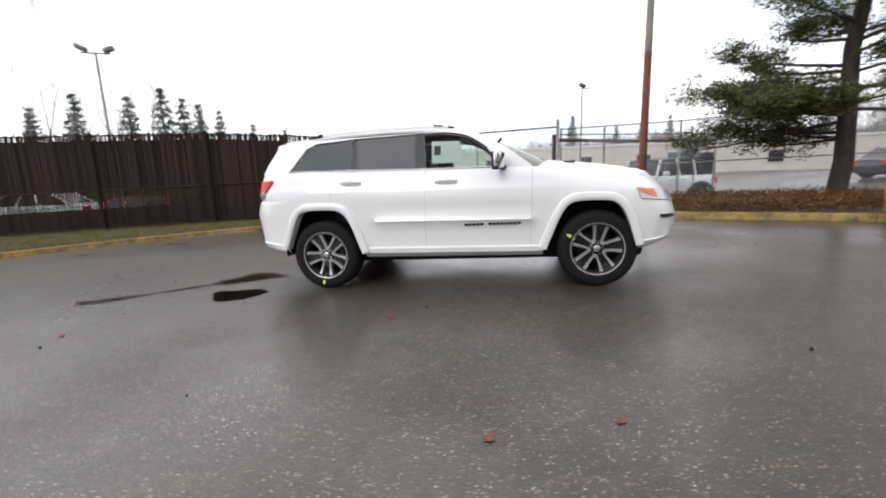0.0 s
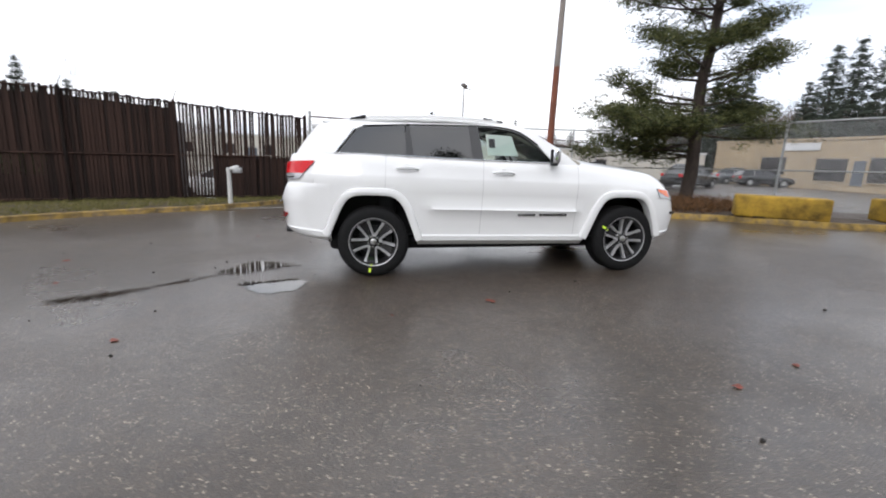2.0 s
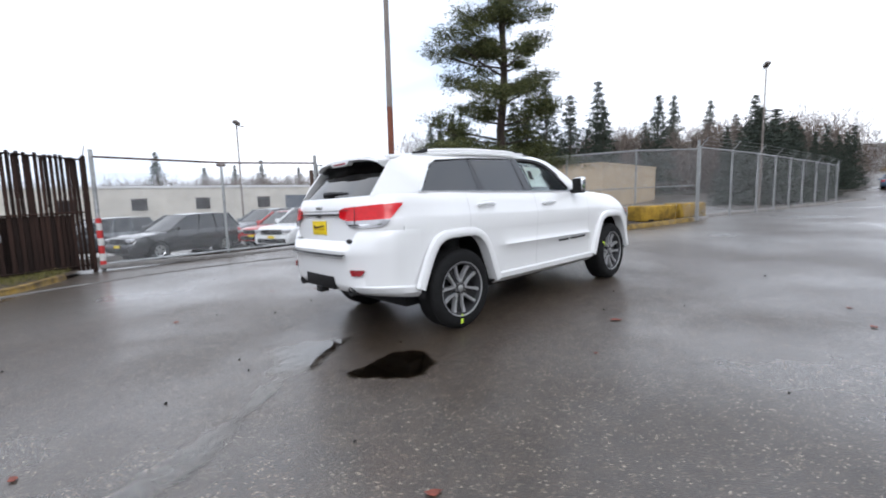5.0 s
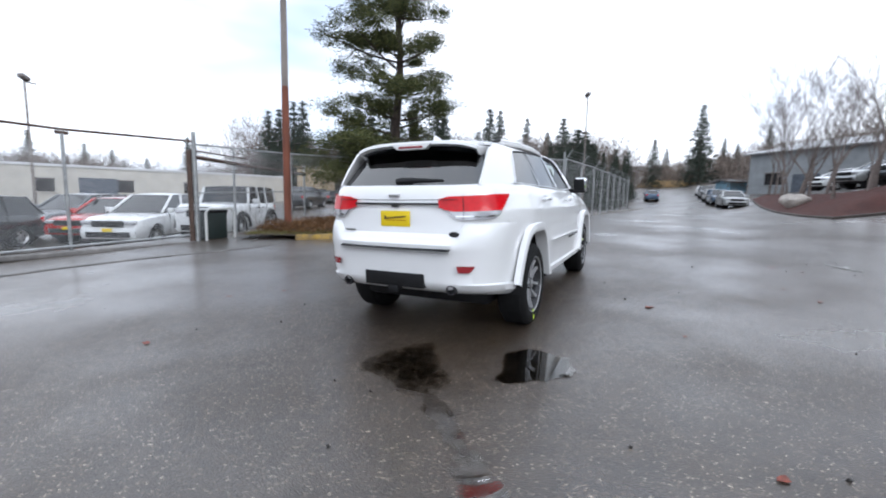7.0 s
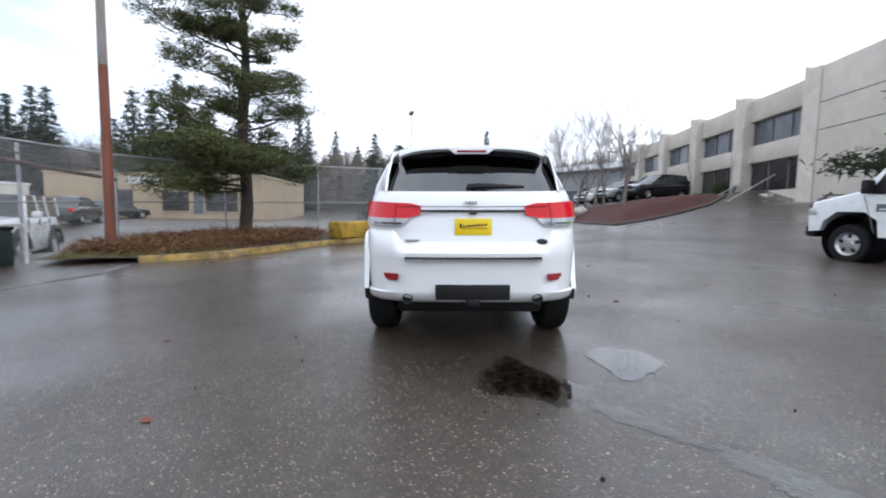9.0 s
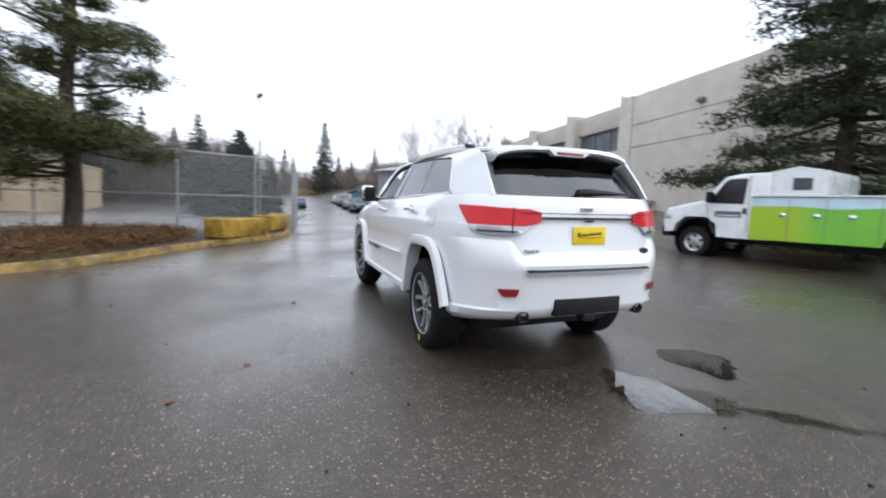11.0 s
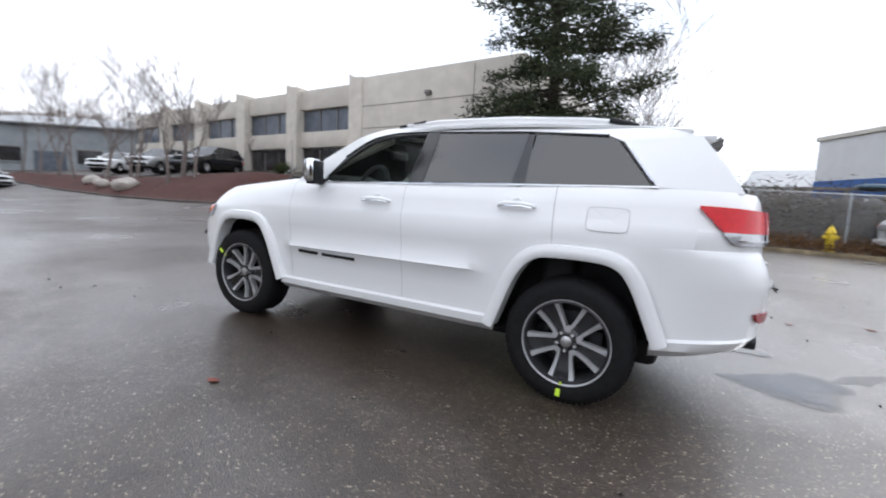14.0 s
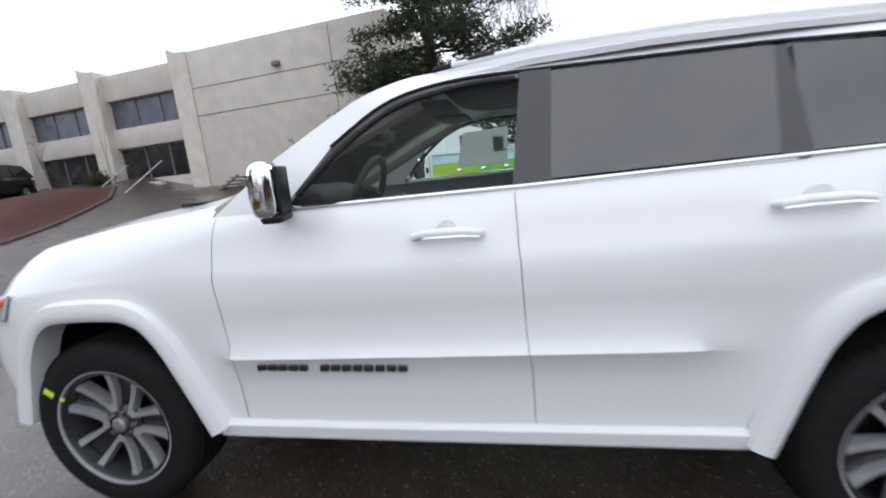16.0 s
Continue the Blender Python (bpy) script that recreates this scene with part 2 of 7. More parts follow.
def tube_bm(points, radius, sides=8, bm=None, cap=True):
    """A tube along points; radius is one number or one for each point."""
    bm = bm or bmesh.new()
    pts = [Vector(p) for p in points]
    rad = radius if isinstance(radius, (list, tuple)) else [radius] * len(pts)
    rings, ref = [], None
    for i, p in enumerate(pts):
        d = (pts[min(i + 1, len(pts) - 1)] - pts[max(i - 1, 0)]).normalized()
        if ref is None:
            ref = d.orthogonal().normalized()
        ref = (ref - d * ref.dot(d))
        ref = ref.normalized() if ref.length > 1e-6 else d.orthogonal().normalized()
        s = d.cross(ref)
        rings.append([bm.verts.new(p + (ref * math.cos(a) + s * math.sin(a)) * rad[i]) for a in [2 * math.pi * k / sides for k in range(sides)]])
    for a, b in zip(rings, rings[1:]):
        for k in range(sides):
            bm.faces.new((a[k], a[(k + 1) % sides], b[(k + 1) % sides], b[k]))
    if cap:
        bm.faces.new(rings[0][::-1])
        bm.faces.new(rings[-1])
    return bm


def lathe_bm(profile, sides=48, axis="y", bm=None, close=False):
    """Turns a profile of (along the axis, radius) about the axis."""
    rows = []
    for k in range(sides):
        a = 2 * math.pi * k / sides
        c, s = math.cos(a), math.sin(a)
        rows.append([(r * c, u, r * s) if axis == "y" else (r * c, r * s, u) for u, r in profile])
    rows.append(rows[0])
    return tidy(grid_bm(rows, bm=bm), 1e-5)


def poly_bm(pts, depth=Vector((0, 0, 0)), bm=None):
    """A flat outline, given depth."""
    bm = bm or bmesh.new()
    a = [bm.verts.new(p) for p in pts]
    f = bm.faces.new(a)
    if Vector(depth).length > 0:
        b = [bm.verts.new(Vector(p) + Vector(depth)) for p in pts]
        bm.faces.new(b[::-1])
        n = len(a)
        for i in range(n):
            bm.faces.new((a[i], b[i], b[(i + 1) % n], a[(i + 1) % n]))
    bmesh.ops.recalc_face_normals(bm, faces=bm.faces)
    return bm


def thick(bm, t):
    """Gives a sheet thickness inwards."""
    bmesh.ops.recalc_face_normals(bm, faces=bm.faces)
    bmesh.ops.solidify(bm, geom=bm.faces[:], thickness=t)
    return bm


def lerp(table, x):
    """Linear reading of a table of (x, value)."""
    if x <= table[0][0]:
        return table[0][1]
    for (a, va), (b, vb) in zip(table, table[1:]):
        if x <= b:
            return va + (vb - va) * (x - a) / (b - a)
    return table[-1][1]


def smooth01(a, b, x):
    k = min(1, max(0, (x - a) / (b - a)))
    return k * k * (3 - 2 * k)


def hz(x, y):
    """Height of the ground."""
    zx = 0.0279 * x if x < 5 else 0.1395 + 0.16 * (1 - math.exp(-(x - 5) * 0.0279 / 0.16))
    zx = max(zx, -0.55) + max(0, x - 48) * 0.055
    yy = max(-60, min(16, y))
    k = max(0.015, min(0.145, 0.02 + 0.011 * max(0, x - 2.5)))
    d = max(0.0, -y - 4.0)
    bank = 0.65 * smooth01(0, 4.0, min(x - 14.5, -7.2 - y))
    lot = -0.55 * smooth01(9.6, 13.5, y) * (1 - smooth01(14, 22, x))
    return zx - 0.0179 * yy + k * (d * d / (d + 4.0)) * (1 if d < 22 else 22 / d) + bank + lot


CAR = Matrix(((0.99961, 0.0005, -0.02787, 0), (0, 0.99984, 0.01791, 0), (0.02788, -0.01791, 0.99945, 0), (0, 0, 0, 1)))

# ---- ground ----
ASPHALT = asphalt_material()


def axis(lo, hi):
    """Steps that are fine near the middle and wide far off."""
    v, out = 0.0, [0.0]
    while v < max(abs(lo), abs(hi)):
        v += 0.6 if v < 30 else v * 0.08
        out.append(v)
    return sorted({round(a, 3) for a in out if a <= hi} | {round(-a, 3) for a in out if -a >= lo} | {lo, hi})


xs, ys = axis(-400, 1200), axis(-500, 500)
gb = grid_bm([[(x, y, hz(x, y)) for x in xs] for y in ys], flip=True)
bmesh.ops.recalc_face_normals(gb, faces=gb.faces)
ground = tagged(part("ground", gb, ASPHALT), "wet grey asphalt of a yard and road", "ground", kind="structure")

# ---- the white SUV ----
RX, FX = -1.4575, 1.4575          # wheel centres along the car
TOP = [(-2.5, 1.31), (-2.2, 1.325), (-1.83, 1.325), (0.5, 1.243), (0.95, 1.232), (1.2, 1.21), (1.5, 1.18), (1.8, 1.137), (2.0, 1.10), (2.2, 1.045), (2.4, 1.0)]
SILL = [(-2.5, 0.450), (-2.2, 0.425), (-1.9, 0.385), (-1.0, 0.35), (0.9, 0.335), (1.85, 0.37), (2.1, 0.40), (2.4, 0.44)]
ARCH_R = [(-1.985, 0.30), (-1.93, 0.46), (-1.80, 0.76), (-1.73, 0.865), (-1.63, 0.91), (-1.27, 0.905), (-1.175, 0.85), (-1.10, 0.74), (-0.985, 0.40), (-0.965, 0.30)]
ARCH_F = [(0.925, 0.30), (0.95, 0.40), (1.09, 0.73), (1.17, 0.85), (1.27, 0.892), (1.60, 0.885), (1.69, 0.82), (1.755, 0.70), (1.83, 0.42), (1.845, 0.30)]
# height above the sill line to the belt (0..1 by height at the middle), half width, rear end, front end
ROWS_Z = [(0.345, 0.870, -2.36, 2.20), (0.395, 0.935, -2.41, 2.27), (0.445, 0.942, -2.43, 2.30), (0.458, 0.916, -2.44, 2.31), (0.60, 0.924, -2.445, 2.335),
          (0.715, 0.942, -2.45, 2.345), (0.730, 0.957, -2.45, 2.345), (0.775, 0.929, -2.45, 2.335), (0.90, 0.937, -2.425, 2.31), (1.04, 0.951, -2.41, 2.26),
          (1.070, 0.936, -2.405, 2.25), (1.16, 0.915, -2.395, 2.20), (1.225, 0.890, -2.38, 2.15), (1.262, 0.862, -2.36, 2.10)]
MIRX = 0.045
LR, PR, LF, PF = 0.40, 3.0, 0.55, 2.5


def arch(x):
    if ARCH_R[0][0] < x < ARCH_R[-1][0]:
        return lerp(ARCH_R, x)
    if ARCH_F[0][0] < x < ARCH_F[-1][0]:
        return lerp(ARCH_F, x)
    return 0.0


def body_point(j, s, clamp=True):
    """A point of the car's left flank: row j (may be a fraction), s from -1 (rear middle) over 0..1 (flank) to 2 (front middle)."""
    k = min(int(j), len(ROWS_Z) - 2)
    f = j - k
    z0, w, xr, xf = [a + (b - a) * f for a, b in zip(ROWS_Z[k], ROWS_Z[k + 1])]
    if s < 0:
        th = -s * math.pi / 2
        x, y = xr + LR - LR * math.sin(th) ** (2 / PR), w * math.cos(th) ** (2 / PR)
    elif s > 1:
        th = (s - 1) * math.pi / 2
        x, y = xf - LF + LF * math.sin(th) ** (2 / PF), w * math.cos(th) ** (2 / PF)
    else:
        x, y = xr + LR + (xf - LF - xr - LR) * s, w
    if 0.60 < z0 < 0.775:
        # the ledge low on the doors runs out before the wheels
        plain = 0.924 + (z0 - 0.60) / 0.175 * 0.005
        y -= (w - plain) * (1 - smooth01(-0.98, -0.72, x) * smooth01(0.92, 0.80, x)) * (y / w)
    if 0.90 < z0 < 1.16:
        # the shoulder crease fades out along the front wing
        y -= (w - 0.937 + (z0 - 0.90) / 0.26 * 0.022) * smooth01(0.72, 1.2, x) * (y / w)
    y *= 1 - 0.010 * ((x + 0.1) / 1.8) ** 2
    if x > 0.55 and z0 > 1.05:
        y *= 1 - 0.075 * smooth01(0.55, 1.5, x) * (z0 - 1.05) / 0.21
    t, u = lerp(TOP, x), lerp(SILL, x)
    z = u + (z0 - 0.345) / (1.262 - 0.345) * (t - u) if z0 < 0.46 else None
    if z is None:
        a = u + (0.46 - 0.345) / 0.917 * (t - u)
        z = a + (z0 - 0.46) / (1.262 - 0.46) * (t - a)
    if clamp:
        z = max(z, min(arch(x), t - 0.05))
    return Vector((x, y, z))


def s_of_x(j, x):
    """The place on row j where the flank reaches x."""
    lo, hi = -1.0, 2.0
    for _ in range(40):
        m = (lo + hi) / 2
        if body_point(j, m, False).x < x:
            lo = m
        else:
            hi = m
    return (lo + hi) / 2


def xs_between(x0, x1):
    xs = {round(x0, 4), round(x1, 4)}
    x = math.ceil(x0 / 0.06) * 0.06
    while x < x1:
        xs.add(round(x, 4))
        x += 0.06
    for t in (ARCH_R, ARCH_F):
        for a, b in zip(t, t[1:]):
            for i in range(4):
                v = a[0] + (b[0] - a[0]) * i / 4
                if x0 < v < x1:
                    xs.add(round(v, 4))
    return sorted(xs)


def flank(x0, x1, j0, j1, side, inset=0.0, bow=None):
    """A panel of the flank between two places along the car and two rows."""
    js = [j0] + [j for j in range(len(ROWS_Z)) if j0 < j < j1] + [j1]
    rows = []
    for j in js:
        r = []
        for x in xs_between(x0, x1):
            xx = x + (bow(j, x) if bow else 0)
            p = body_point(j, s_of_x(j, xx))
            r.append((p.x, side * (p.y - inset), p.z))
        rows.append(r)
    return tidy(grid_bm(rows, flip=side < 0))


def wrap(j0, j1, s0, s1, side, out=0.004, n=12, m=3, shape=None):
    """A patch that follows the body's skin round a corner; shape(u) gives row limits along it."""
    rows = []
    for b in range(m + 1):
        r = []
        for a in range(n + 1):
            u = a / n
            lo, hi = shape(u) if shape else (j0, j1)
            j, s = lo + (hi - lo) * b / m, s0 + (s1 - s0) * u
            p, q = body_point(j, s, False), body_point(j, min(2, s + 0.01), False)
            nx, ny = -(q.y - p.y), q.x - p.x
            ln = math.hypot(nx, ny) or 1
            r.append((p.x + out * nx / ln, side * (p.y + out * ny / ln), p.z))
        rows.append(r)
    return thick(grid_bm(rows, flip=side < 0), -0.012 if side > 0 else -0.012)


def j_at(z, s):
    """The row that lies at height z at the place s."""
    lo, hi = 0.0, 13.0
    for _ in range(30):
        m = (lo + hi) / 2
        if body_point(m, s, False).z < z:
            lo = m
        else:
            hi = m
    return (lo + hi) / 2


def side_y(x, z):
    """Half width of the glasshouse at a height."""
    y = 0.862 - (z - lerp(TOP, min(x, 0.5))) * 0.46
    if z > 1.6:
        y -= (z - 1.6) ** 2 * 9
    if x > 0.35:
        y -= (x - 0.35) ** 2 * 0.10
    if x < -1.75:
        y -= (-1.75 - x) ** 2 * 0.42
    return y


def on_side(pts, side, out=0.0, n=1):
    res = []
    for i, (x, z) in enumerate(pts):
        x2, z2 = pts[(i + 1) % len(pts)]
        for k in range(n):
            a, b = x + (x2 - x) * k / n, z + (z2 - z) * k / n
            res.append((a, side * (side_y(a, b) + out), b))
    return res


def rounded(pts, a, b, n=4):
    """The same outline with the spans from a to b drawn as a smooth curve."""
    out = list(pts[:a])
    for i in range(a, b):
        p0, p1, p2, p3 = [Vector(pts[max(a, min(b, k))]) for k in (i - 1, i, i + 1, i + 2)]
        for k in range(n):
            t = k / n
            q = 0.5 * (2 * p1 + (p2 - p0) * t + (2 * p0 - 5 * p1 + 4 * p2 - p3) * t * t + (3 * p1 - p0 - 3 * p2 + p3) * t ** 3)
            out.append((q.x, q.y))
    return out + list(pts[b:])


def ring_bm(outer, hole, side, out, deep):
    """A frame on the glasshouse between an outline and an opening of as many points."""
    bm = grid_bm([on_side(outer, side, out), on_side(hole, side, out)], close=True)
    bmesh.ops.recalc_face_normals(bm, faces=bm.faces)
    n = sum((f.normal.y * side for f in bm.faces), 0.0)
    if n < 0:
        bmesh.ops.reverse_faces(bm, faces=bm.faces)
    bmesh.ops.solidify(bm, geom=bm.faces[:], thickness=deep)
    return bm


def wheel(parent, x, y, side, mark, steer=0.0):
    """A 20 inch wheel with five twin spokes, tyre, disc and nuts; its outside faces the car's side."""
    w = part("wheel", lathe_bm([(0.02, 0.262), (0.10, 0.262), (0.118, 0.258), (0.122, 0.246), (0.108, 0.238), (-0.09, 0.228), (-0.1, 0.255), (-0.08, 0.262), (0.02, 0.262)]), DARKALLOY, parent, "alloy wheel with five twin spokes")
    w.matrix_basis = pose(x, y, 0.386, 0, 0, steer + (0 if side > 0 else 180))
    prof = [(0.105, 0.252), (0.128, 0.265), (0.134, 0.30), (0.131, 0.335), (0.118, 0.362), (0.10, 0.376), (0.06, 0.384), (0.0, 0.386), (-0.06, 0.384), (-0.10, 0.376), (-0.13, 0.34), (-0.13, 0.28), (-0.10, 0.25), (0.105, 0.252)]
    ty = lathe_bm(prof, 72)
    part("tyre", ty, RUBBER, w, "black all-season tyre, damp")
    tread = bmesh.new()
    for k in range(72):
        for u in (-0.075, -0.025, 0.025, 0.075):
            box_bm(-0.011, u - 0.019, 0.380, 0.011, u + 0.019, 0.3866, bm=tread, m=Matrix.Rotation(2 * math.pi * (k + (0.5 if u > 0 else 0)) / 72, 4, "Y"))
    tr = part("tread", tread, RUBBER, w, smooth=False)
    tr["kind"] = "stuff"
    part("brake_disc", lathe_bm([(-0.03, 0.0), (-0.03, 0.165), (-0.05, 0.165), (-0.05, 0.0)], 40), DARKALLOY, w)
    part("brake_caliper", box_bm(-0.20, -0.03, -0.08, -0.12, 0.03, 0.08, 0.015), BLACK, w)
    part("wheel_barrel", lathe_bm([(-0.06, 0.05), (-0.07, 0.225), (-0.075, 0.228), (-0.06, 0.235)], 40), BLACK, w)
    for k in range(5):
        for lean in (-1, 1):
            bm = bmesh.new()
            rows = []
            for i in range(7):
                f = i / 6
                r = 0.062 + f * 0.197
                off = lean * (0.034 + 0.036 * f ** 1.25)
                wd = 0.0100 + 0.0055 * f + 0.006 * f ** 6
                yy = 0.086 + 0.026 * f - 0.012 * math.sin(f * math.pi)
                rows.append([(off - wd, yy - 0.045, r), (off - wd, yy - 0.006, r), (off - wd * 0.84, yy, r), (off + wd * 0.84, yy, r), (off + wd, yy - 0.006, r), (off + wd, yy - 0.045, r)])
            grid_bm(rows, close=True, bm=bm)
            bmesh.ops.recalc_face_normals(bm, faces=bm.faces)
            sp = part("spoke", bm, ALLOY, w, angle=30)
            sp.matrix_basis = Matrix.Rotation(2 * math.pi * k / 5 + radians(mark), 4, "Y")
        web = bmesh.new()
        grid_bm([[(-w, y - 0.03, r), (-w, y, r), (w, y, r), (w, y - 0.03, r)] for r, w, y in ((0.06, 0.030, 0.062), (0.15, 0.040, 0.058), (0.235, 0.048, 0.078), (0.258, 0.050, 0.104))], close=True, bm=web)
        bmesh.ops.recalc_face_normals(web, faces=web.faces)
        part("spoke_web", web, GLOSSBLACK, w, angle=30).matrix_basis = Matrix.Rotation(2 * math.pi * k / 5 + radians(mark), 4, "Y")
        joint = bmesh.new()
        grid_bm([[(-w, y - 0.03, r), (-w * 0.85, y, r), (w * 0.85, y, r), (w, y - 0.03, r)] for r, w, y in ((0.060, 0.018, 0.086), (0.078, 0.024, 0.0855), (0.094, 0.026, 0.084))], close=True, bm=joint)
        bmesh.ops.recalc_face_normals(joint, faces=joint.faces)
        part("spoke_root", joint, ALLOY, w, angle=30).matrix_basis = Matrix.Rotation(2 * math.pi * (k + 0.5) / 5 + radians(mark), 4, "Y")
        nut = part("wheel_nut", lathe_bm([(0.06, 0.0), (0.095, 0.0), (0.095, 0.011), (0.06, 0.013)], 8), CHROME, w)
        a = 2 * math.pi * k / 5 + radians(mark)
        nut.matrix_basis = Matrix.Translation((0.057 * math.sin(a), 0, 0.057 * math.cos(a)))
    part("hub", lathe_bm([(0.0, 0.085), (0.066, 0.080), (0.078, 0.066), (0.084, 0.045), (0.084, 0.0)], 30), GLOSSBLACK, w)
    part("rim_lip", lathe_bm([(0.112, 0.252), (0.124, 0.256), (0.127, 0.264), (0.122, 0.270), (0.112, 0.270)], 56), ALLOY, w)
    part("hub_cap", lathe_bm([(0.084, 0.034), (0.1, 0.033), (0.104, 0.028), (0.105, 0.0)], 24), SILVER, w)
    mk = bmesh.new()
    a = radians(mark)
    box_bm(-0.013, 0.1325, 0.285, 0.013, 0.1365, 0.332, bm=mk, m=Matrix.Rotation(a, 4, "Y"))
    box_bm(-0.007, 0.121, 0.243, 0.007, 0.1265, 0.268, bm=mk, m=Matrix.Rotation(a + 0.03, 4, "Y"))
    part("paint_mark", mk, NEON, w, "fluorescent yellow paint mark", smooth=False)
    return w


def swing(y, deg):
    """A turn of a door mirror about its foot."""
    p = Vector((0.475, y, 0))
    return Matrix.Translation(p) @ Matrix.Rotation(radians(deg), 4, "Z") @ Matrix.Translation(-p)


def build_suv():
    car = empty("sport_utility_car", CAR, "clean white mid-size SUV parked on wet asphalt", "car")
    nrow = len(ROWS_Z) - 1
    for side in (1, -1):
        nm = "left" if side > 0 else "right"
        bowf = lambda j: 0.03 * math.sin(j / nrow * 3.0) - 0.05 * (j < 4)
        gap = 0.0015
        # inner shell that shows dark in the gaps
        part("body_shell", flank(-2.0, 2.0, 0, nrow, side, 0.014), SHELL, car)
        part("front_door", flank(-0.27 + gap, 0.83 - gap, 3, nrow, side, 0, lambda j, x: -0.02 * math.cos(j / nrow * 3)), PAINT, car)
        part("rear_door", flank(-1.33 + gap, -0.27 - gap, 3, nrow, side, 0, lambda j, x: -0.02 * math.cos(j / nrow * 3)), PAINT, car)
        fend = flank(0.83 + gap, 1.70, 3, nrow, side, 0, lambda j, x: -0.02 * math.cos(j / nrow * 3) * (1.70 - x) / 0.87)
        part("front_wing", fend, PAINT, car)
        part("quarter_panel", flank(-2.055, -1.33 - gap, 3, nrow, side, 0, lambda j, x: -0.02 * math.cos(j / nrow * 3) * (x + 2.03) / 0.7), PAINT, car)
        part("sill_trim", flank(-0.99, 0.93, 0, 3, side, -0.001), PAINT, car)
        bm = bmesh.new()
        rows = []
        for j in [0, 1, 2, 3, 4, 5, 6, 7, 8, 9, 10, 11, 12, nrow]:
            rows.append([(p.x, side * p.y, p.z) for p in [body_point(j, s_of_x(j, 1.70) + (2 - s_of_x(j, 1.70)) * i / 14) for i in range(15)]])
        grid_bm(rows, flip=side < 0, bm=bm)
        part("front_bumper", tidy(bm), PAINT, car)
        # arches: raised lips and dark wells
        for tab, cx in ((ARCH_R, RX), (ARCH_F, FX)):
            pts = tab[1:-1]
            fine = []
            for a, b in zip(pts, pts[1:]):
                for i in range(5):
                    fine.append((a[0] + (b[0] - a[0]) * i / 5, a[1] + (b[1] - a[1]) * i / 5))
            fine.append(pts[-1])
            for _ in range(3):
                fine = [fine[0]] + [((p[0] + 2 * q[0] + r[0]) / 4, (p[1] + 2 * q[1] + r[1]) / 4) for p, q, r in zip(fine, fine[1:], fine[2:])] + [fine[-1]]
            rows = []
            for i, (x, z) in enumerate(fine):
                a, b = fine[max(0, i - 1)], fine[min(len(fine) - 1, i + 1)]
                dx, dz = b[0] - a[0], b[1] - a[1]
                ln = math.hypot(dx, dz)
                nx, nz = -dz / ln, dx / ln
                yy = 0.948 - 0.034 * smooth01(-1.62, -1.93, x) if cx < 0 else 0.944
                rows.append([(x - nx * 0.016, side * (yy - 0.10), z - nz * 0.016), (x - nx * 0.014, side * (yy + 0.014), z - nz * 0.014), (x, side * (yy + 0.024), z), (x + nx * 0.03, side * (yy + 0.024), z + nz * 0.03),
                             (x + nx * 0.058, side * (yy + 0.014), z + nz * 0.058), (x + nx * 0.068, side * (yy - 0.03), z + nz * 0.068)])
            part("wheel_arch_trim", grid_bm(rows, flip=side > 0), PAINT, car)
            well = bmesh.new()
            grid_bm([[(x, side * yv, z + 0.02) for x, z in [(tab[0][0] + 0.06, 0.36)] + fine + [(tab[-1][0] - 0.06, 0.36)]] for yv in (0.93, 0.50)], bm=well)
            poly_bm([(x, side * 0.52, z + 0.02) for x, z in [(tab[0][0] + 0.06, 0.36)] + fine + [(tab[-1][0] - 0.06, 0.36)]], bm=well)
            part("wheel_well", well, BLACK, car)
        # handles
        for hx, hh, name in ((-1.17 + 0.085, 1.176, "rear"), (-0.03 + 0.0, 1.138, "front")):
            d = part("door_handle", tube_bm([(hx - 0.115, side * 0.925, hh), (hx - 0.105, side * 0.950, hh + 0.004), (hx - 0.05, side * 0.962, hh + 0.012), (hx + 0.05, side * 0.962, hh + 0.010), (hx + 0.105, side * 0.950, hh), (hx + 0.115, side * 0.925, hh - 0.003)], [0.010, 0.014, 0.016, 0.016, 0.014, 0.010], 10), PAINT, car, "white pull handle with a chrome strip")
            part("handle_strip", tube_bm([(hx - 0.108, side * 0.956, hh - 0.006), (hx - 0.05, side * 0.974, hh + 0.001), (hx + 0.05, side * 0.974, hh - 0.001), (hx + 0.108, side * 0.956, hh - 0.010)], 0.006, 6), CHROME, d)
            part("handle_cup", lathe_bm([(0.0, 0.04), (0.003, 0.037), (0.003, 0.0)], 20), PAINT, d).matrix_basis = pose(hx, side * 0.916, hh + 0.01, 0, 0, 0 if side > 0 else 180)
        # model lettering on the front door, as bars
        lx = 0.144
        for i in range(14):
            if i == (8 if side > 0 else 5):
                continue
            wdt = 0.033
            x0 = lx + i * 0.0415
            part("badge_bar", box_bm(x0, min(side * 0.934, side * 0.951), 0.668, x0 + wdt, max(side * 0.934, side * 0.951), 0.690, 0.002), GLOSSBLACK, car, smooth=False)
        # side windows
        dlo_f = [(0.535, 1.262), (-0.245, 1.282), (-0.285, 1.636), (-0.12, 1.634), (0.08, 1.604), (0.215, 1.552), (0.37, 1.442)]
        dlo_r = [(-0.365, 1.286), (-1.015, 1.311), (-1.055, 1.632), (-0.39, 1.636)]
        dlo_q = [(-1.075, 1.313), (-1.81, 1.338), (-1.79, 1.36), (-1.62, 1.57), (-1.56, 1.605), (-1.48, 1.618), (-1.105, 1.632)]
